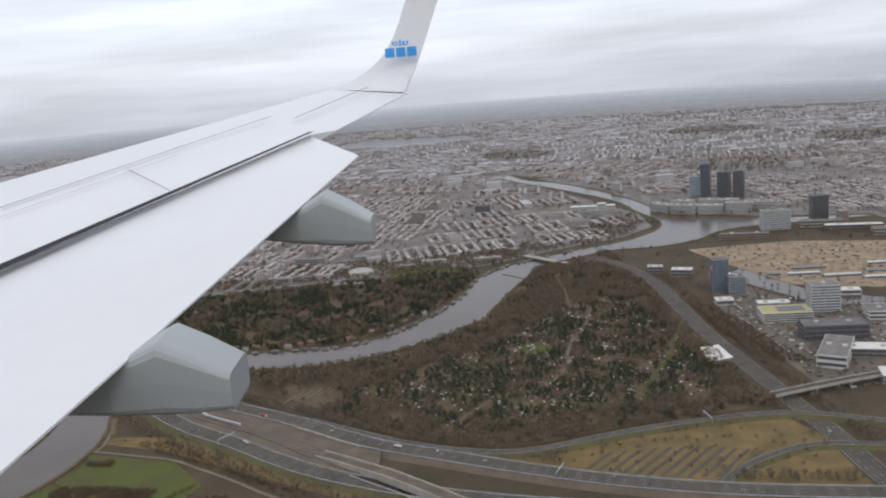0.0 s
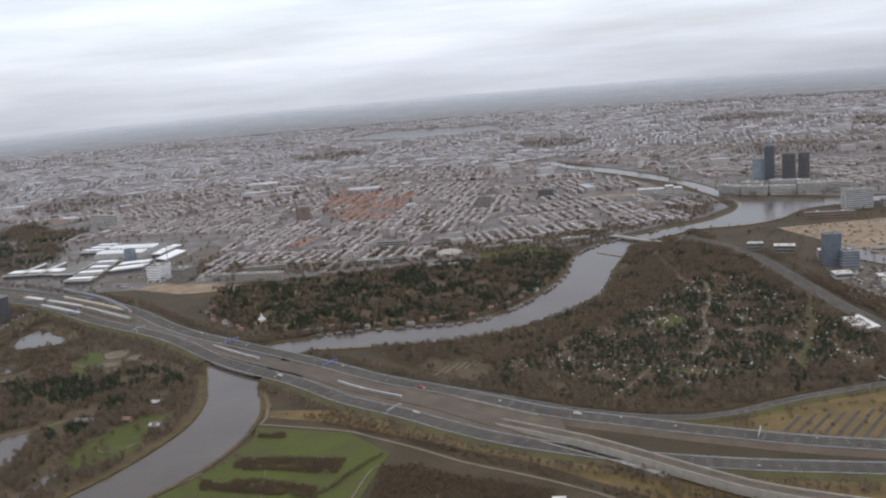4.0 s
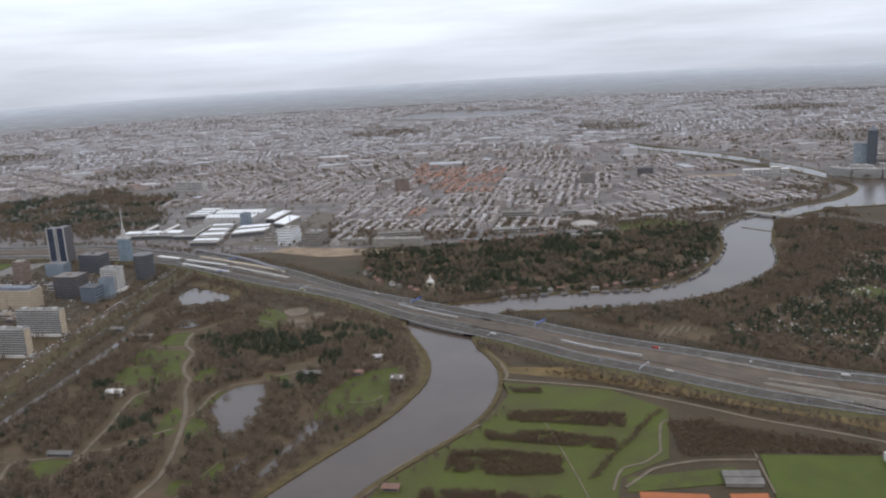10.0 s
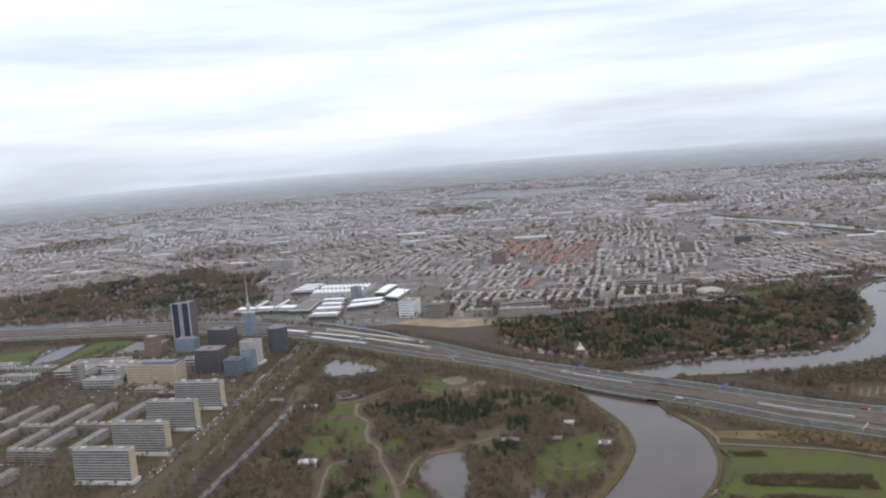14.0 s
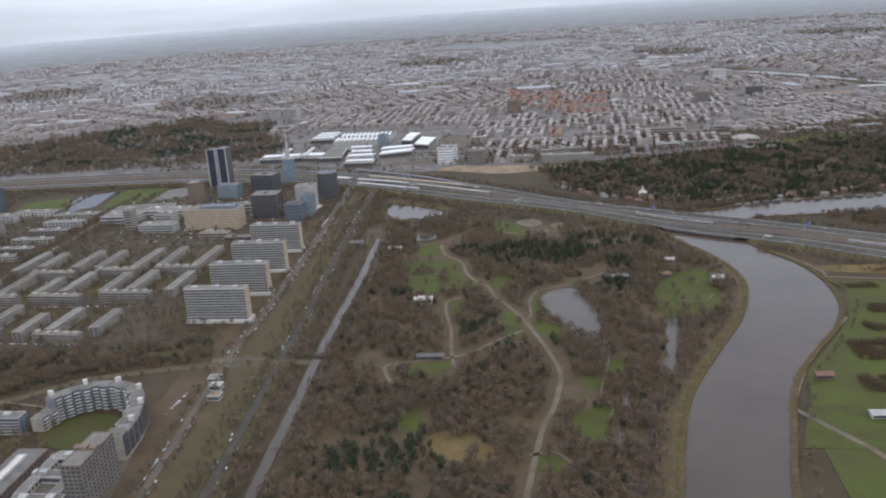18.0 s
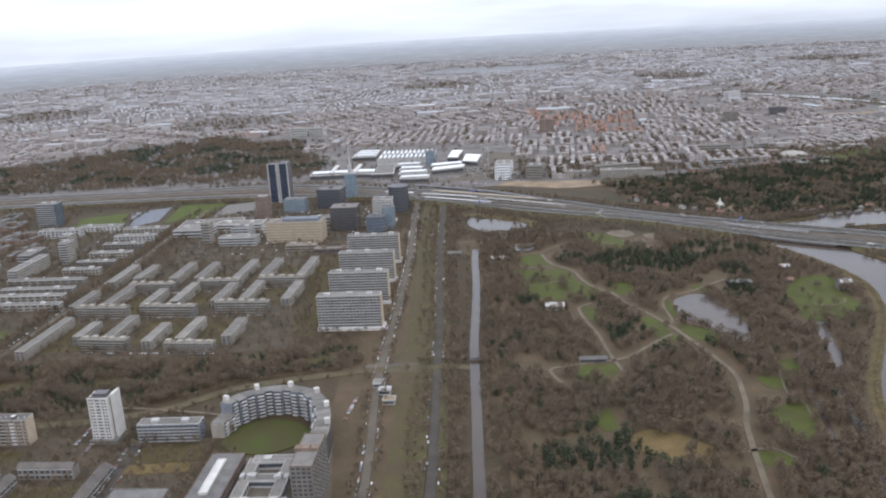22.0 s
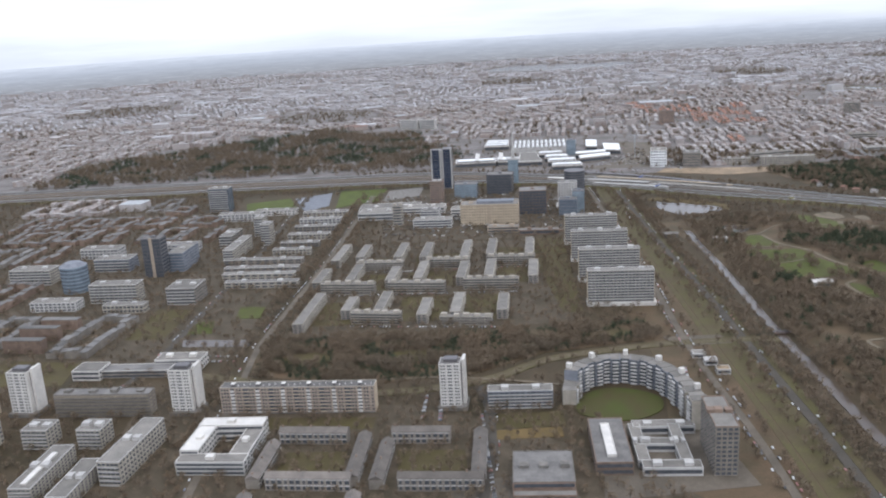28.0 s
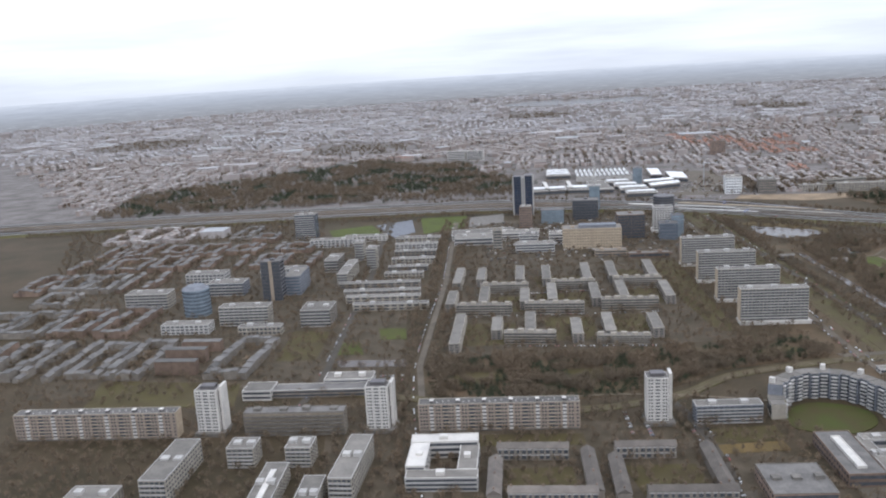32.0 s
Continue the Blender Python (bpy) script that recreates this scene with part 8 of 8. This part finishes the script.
woods("reeds", "yellow brown reeds along the river banks", np.array(reeds), 0.8, 2.0, 0.75, 12, 1.0, 71, M_REED, low=0.0, category="reeds")
bands = np.concatenate([scatter(poly, 1.35, 80 + k) for k, poly in enumerate((
    [(-324, 609), (-284, 604), (-238, 592), (-243, 571), (-286, 583), (-322, 592)], [(-342, 577), (-294, 570), (-253, 552), (-257, 538), (-296, 550), (-340, 564)],
    [(-365, 550), (-327, 546), (-293, 532), (-295, 509), (-331, 511), (-371, 523)], [(-385, 500), (-340, 492), (-302, 480), (-306, 462), (-345, 470), (-390, 480)], [(-316, 655), (-292, 650), (-292, 640), (-314, 645)]))])
bands = np.concatenate([patchy(bands, 9, 0.85, 9), scatter([(-213, 597), (-230, 576), (-245, 554), (-262, 532), (-283, 500), (-277, 500), (-257, 532), (-240, 554), (-225, 576), (-209, 597)], 1.8, 88)])
woods("meadow_shrubs", "rows of brown shrubs in the meadow", bands, 2.0, 4.0, 0.6, 30, 0.75, 42, M_SHRUB, low=0.0, category="shrubs")
thicket = scatter([(-212, 577), (-185, 576), (-158, 553), (-92, 521), (-96, 510), (-165, 521), (-217, 522)], 2.8, 43)
thicket = np.concatenate([thicket, scatter([(20, 590), (120, 618), (190, 628), (240, 630), (255, 560), (200, 545), (100, 565)], 15, 47), scatter([(-300, 690), (-255, 680), (-150, 590), (-60, 520), (60, 470), (60, 455), (-70, 510), (-170, 590), (-245, 650)], 4.5, 44), scatter([(0, 500), (120, 440), (300, 360), (300, 330), (110, 410)], 5, 46), scatter([(278, 970), (296, 907), (308, 781), (323, 753), (290, 761), (267, 853), (259, 940)], 3.6, 89)])
woods("thicket", "brown thicket on the slope below the railway", thinned(thicket), 2.0, 4.2, 0.6, 46, 0.95, 45, M_SHRUB, low=0.05, category="shrubs")
shore = thinned(patchy(scatter([(-690, 925), (-600, 925), (-500, 868), (-425, 822), (-425, 850), (-520, 930), (-580, 985), (-590, 1050), (-660, 1095), (-705, 1060)], 3.6, 96), 20, 0.62, 12))
woods("pond_shrubs", "brown shrubs and reeds round the pond and below the railway", shore[::2], 1.4, 3.4, 0.6, 34, 0.85, 97, M_SHRUB, low=0.03, category="shrubs")
woods("pond_trees", "bare trees round the pond and below the railway", shore[1::4], 3.5, 6.5, 0.38, 60, 0.9, 98, M_TWIG)
belt = scatter([(40, 1240), (110, 1285), (260, 1360), (318, 1430), (325, 1570), (270, 1570), (195, 1430), (50, 1335)], 7.5, 63)
woods("belt_trees", "bare trees between river and city", patchy(belt, 30, 0.75, 6), 4.5, 8, 0.38, 60, 1.1, 64, M_TWIG)
yard = np.concatenate([scatter([(-1060, 660), (-840, 660), (-830, 900), (-1040, 930)], 8, 47), scatter([(-1360, 640), (-1060, 640), (-1040, 1240), (-1500, 1300)], 8.5, 48), scatter([(-1300, 380), (-840, 380), (-880, 560), (-1340, 640)], 6.8, 49),
                       scatter([(-1040, 900), (-700, 900), (-720, 1150), (-1000, 1200)], 9.5, 50), scatter([(240, 650), (640, 600), (700, 1250), (300, 1260)], 20, 51), scatter([(-850, 640), (-795, 640), (-770, 900), (-835, 900)], 7, 52)])
ok = np.ones(len(yard), bool)
for poly in solid:
    cx, cy = sum(p[0] for p in poly) / 4, sum(p[1] for p in poly) / 4
    ok &= ~inside(yard, [(cx + 1.15 * (x - cx), cy + 1.15 * (y - cy)) for x, y in poly])
for poly in ([(-1036, 1120), (-910, 1130), (-910, 1234), (-1036, 1236)], [(-1155, 1105), (-1036, 1110), (-1035, 1225), (-1155, 1235)], [(-1101, 757), (-1080, 752), (-1081, 724), (-1101, 729)], [(-1135, 689), (-1084, 677), (-1083, 664), (-1132, 674)], STRIP):
    ok &= ~inside(yard, poly)
ok &= ~inside(yard, [(330, 1245), (491, 1250), (650, 1195), (565, 985), (490, 970), (395, 1010), (360, 1120)])
woods("yard_trees", "bare trees between the housing blocks", thinned(yard[ok]), 3.2, 6.5, 0.38, 46, 1.0, 53, M_TWIG)
ct = np.array(city_trees)
extra = []
for _ in range(7000):
    y = trng.uniform(1200, 4100)
    extra.append((trng.uniform(-740 - 0.5 * y, 160 + 0.52 * y), y))
for x, y in scatter([(-560, 1235), (-470, 1200), (60, 1235), (110, 1290), (60, 1345), (-340, 1310), (-540, 1380)], 7.5, 95).tolist():
    extra.append((x, y))
for (x, y), rad in FAR_FREE:
    for _ in range(int(rad * 1.6)):
        a, q = trng.uniform(0, 6.28), rad * trng.uniform() ** 0.5
        extra.append((x + q * math.cos(a), y + q * math.sin(a)))
extra = np.array(extra)
wet = inside(extra, RIVER) | (np.hypot(extra[:, 0] + 550, extra[:, 1] - 60) > 4000)
for poly in solid:
    wet |= inside(extra, poly)
for poly in KEEP_FREE[-5:]:
    wet |= inside(extra, poly)
extra = extra[~wet & ~near_line(extra, UPPER + LOWER[::-1], 30)]
woods("city_trees", "bare street trees of the city", np.concatenate([ct, extra]), 4.5, 8.5, 0.42, 14, 2.3, 54, M_TWIG, low=0.15)


# ---- the aircraft's wing ----
cam_start = (pose(0, 0, EYE, TILT, LEAN, TURN) @ Vector([METRES * a for a in ROWS[0][1:4]])).to_tuple()


def wing():
    t = thing("aircraft_wing", "white airliner wing with drooped flaps and upturned tip", "wing", *cam_start)
    paint = material("wing_paint", (0.58, 0.575, 0.57), (0.545, 0.54, 0.535), 0.4, 6.0, rough=0.35, bump=0.0, spec=0.5, grainy=0.01)
    # fairing grey is darkened to stand in for its shaded sides
    grey = material("fairing_shaded_paint", (0.27, 0.285, 0.28), (0.25, 0.265, 0.26), 0.8, 8.0, rough=0.4, bump=0.0, spec=0.5, grainy=0.01)
    seam = material("panel_seam", (0.14, 0.14, 0.145), rough=0.7, bump=0)
    slot_shade = material("slot_shade_paint", (0.03, 0.03, 0.032), rough=0.9, bump=0, spec=0.1)

    def top(x, y, up=0.0):
        return (x, y, -1.75 + 0.12 * y + up)

    def sheet(lead, trail, thick, bulge=0.0, n=12, m=8):
        """A skin between two edge lines, bowed between them, with a thin trailing edge."""
        v = []
        for low in (0, 1):
            for i in range(n + 1):
                u = i / n
                p, q = [tuple(e[0][j] + (e[1][j] - e[0][j]) * u for j in (0, 1)) for e in (lead, trail)]
                for r in range(m):
                    w = r / (m - 1)
                    x, y, z = top(p[0] + (q[0] - p[0]) * w, p[1] + (q[1] - p[1]) * w, bulge * (1 - u ** 3) * math.sin(math.pi * w))
                    v.append((x, y, z - low * (0.012 + thick * (1 - w) * min(1.0, 4 * w + 0.25))))
        o, f = (n + 1) * m, []
        for i in range(n):
            for r in range(m - 1):
                a = i * m + r
                f += [(a, a + 1, a + m + 1, a + m), (o + a + m, o + a + m + 1, o + a + 1, o + a)]
            f += [(i * m, i * m + m, o + i * m + m, o + i * m), (i * m + m - 1, o + i * m + m - 1, o + i * m + 2 * m - 1, i * m + 2 * m - 1)]
        f += [(r, r + 1, o + r + 1, o + r) for r in range(m - 1)] + [(n * m + r + 1, n * m + r, o + n * m + r, o + n * m + r + 1) for r in range(m - 1)]
        return Shape().add(v, f)

    part("main_panel", sheet(((-5.5, 6.34), (-1.64, 12.89)), ((-3.7, 3.9), (-1.5, 9.45)), 0.3, 0.05), paint, t)
    part("tip_panel", sheet(((-1.5, 9.45), (-1.64, 12.89)), ((-1.24, 9.58), (-0.52, 11.9)), 0.1, 0.0), paint, t)
    part("flap", sheet(((-3.9, 3.4), (-1.47, 9.33)), ((-1.95, 2.35), (-0.87, 8.21)), 0.12, 0.06), paint, t, "white drooped trailing flap")
    # near-black strip laid on the skin paints the shade inside the slot
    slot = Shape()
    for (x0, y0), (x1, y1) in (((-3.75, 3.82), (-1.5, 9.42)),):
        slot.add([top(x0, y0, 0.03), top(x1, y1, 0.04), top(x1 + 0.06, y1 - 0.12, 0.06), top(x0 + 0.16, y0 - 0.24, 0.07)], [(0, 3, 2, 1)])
    part("flap_slot", slot, slot_shade, t, "dark strip painted as the shade in the slot ahead of the flap")
    for a, b, w in (((-3.73, 6.99), (-2.12, 10.48), 0.022), ((-1.8, 10.2), (-1.09, 12.32), 0.025), ((-3.58, 6.68), (-2.69, 8.62), 0.01), ((-3.05, 8.1), (-2.36, 7.12), 0.012)):
        p, q = top(*a, 0.07), top(*b, 0.07)
        part("panel_seam", Shape().add([p, q, (q[0] + w, q[1], q[2]), (p[0] + w, p[1], p[2])], [(0, 3, 2, 1)]), seam, t)
    # upturned tip: stations of its leading and trailing edge, from the wing's plane upwards
    rings = []
    for lead, trail, y0, y1 in (((-1.57, -0.2), (-0.58, -0.32), 12.85, 11.9), ((-1.3, -0.1), (-0.54, -0.26), 12.8, 12.1), ((-1.11, -0.01), (-0.5, -0.18), 12.75, 12.3), ((-0.95, 0.1), (-0.43, -0.06), 12.72, 12.4), ((-0.81, 0.23), (-0.36, 0.08), 12.72, 12.5),
                                ((-0.67, 0.44), (-0.28, 0.26), 12.74, 12.6), ((-0.57, 0.64), (-0.2, 0.45), 12.78, 12.68), ((-0.45, 0.93), (-0.02, 0.88), 12.85, 12.8), ((-0.28, 1.4), (0.16, 1.38), 12.95, 12.92), ((-0.05, 1.95), (0.3, 1.95), 13.05, 13.04)):
        for w in (0.0, 0.5, 1.0):
            y = y0 + (y1 - y0) * w
            x, z = lead[0] + (trail[0] - lead[0]) * w, lead[1] + (trail[1] - lead[1]) * w
            rings.append((x * y / 12.38, y - 0.04 * math.sin(math.pi * w), z * y / 12.38))
    f = [(3 * i + q, 3 * i + q + 1, 3 * i + q + 4, 3 * i + q + 3) for i in range(len(rings) // 3 - 1) for q in (0, 1)]
    o = len(rings)
    rise = Shape().add(rings + [(x, y + 0.05, z - 0.01) for x, y, z in rings], f + [tuple(o + i for i in face[::-1]) for face in f])
    tip = part("winglet", rise, paint, t, "white upturned wing tip")
    for p in tip.data.polygons:
        p.use_smooth = True
    blue = material("tip_emblem_blue", (0.06, 0.33, 0.75), rough=0.4, bump=0, grainy=0.02)
    emblem = Shape()
    cx, cy, cz = -0.58, 12.42, 0.235
    for q in (-1, 0, 1):
        emblem.box(cx + 0.155 * q - 0.066, cy, cz - 0.065, cx + 0.155 * q + 0.066, cy + 0.01, cz + 0.065)
    for q in range(5):
        emblem.box(cx - 0.115 + 0.05 * q, cy, cz + 0.11, cx - 0.085 + 0.05 * q, cy + 0.01, cz + 0.15 + 0.02 * (q == 2))
    emblem.box(cx - 0.1, cy, cz + 0.09, cx + 0.1, cy + 0.01, cz + 0.105)
    part("emblem", emblem, blue, tip, "blue emblem bars below a small blue crown shape")
    for y, stations in ((4.19, ((-2.25, -1.5, -1.53, 0.06), (-2.0, -1.42, -1.555, 0.14), (-1.75, -1.3, -1.57, 0.17), (-1.5, -1.2, -1.585, 0.17), (-1.35, -1.28, -1.59, 0.165), (-1.19, -1.375, -1.585, 0.15), (-1.165, -1.39, -1.58, 0.145))),
                        (6.69, ((-1.65, -1.16, -1.19, 0.06), (-1.4, -1.08, -1.225, 0.14), (-1.2, -0.99, -1.26, 0.16), (-1.0, -0.88, -1.29, 0.16), (-0.83, -0.98, -1.305, 0.155), (-0.67, -1.09, -1.305, 0.14), (-0.645, -1.1, -1.3, 0.135)))):
        n, v, f = 20, [], []
        for i, (x, z1, z0, w) in enumerate(stations):
            for q in range(n):
                a = 2 * math.pi * q / n
                c, d = math.cos(a), math.sin(a)
                v.append((x, y + 1.3 * w * math.copysign(abs(c) ** 0.32, c), (z0 + z1) / 2 + (z1 - z0) / 2 * math.copysign(abs(d) ** 0.32, d)))
            if i:
                a, b = (i - 1) * n, i * n
                f += [(a + q, b + q, b + (q + 1) % n, a + (q + 1) % n) for q in range(n)]
        f += [tuple(range(n)), tuple(range((len(stations) - 1) * n, len(stations) * n))[::-1]]
        part("flap_fairing", Shape().add(v, f), grey, t, "grey flap track fairing, its paint darkened for shade")


wing()
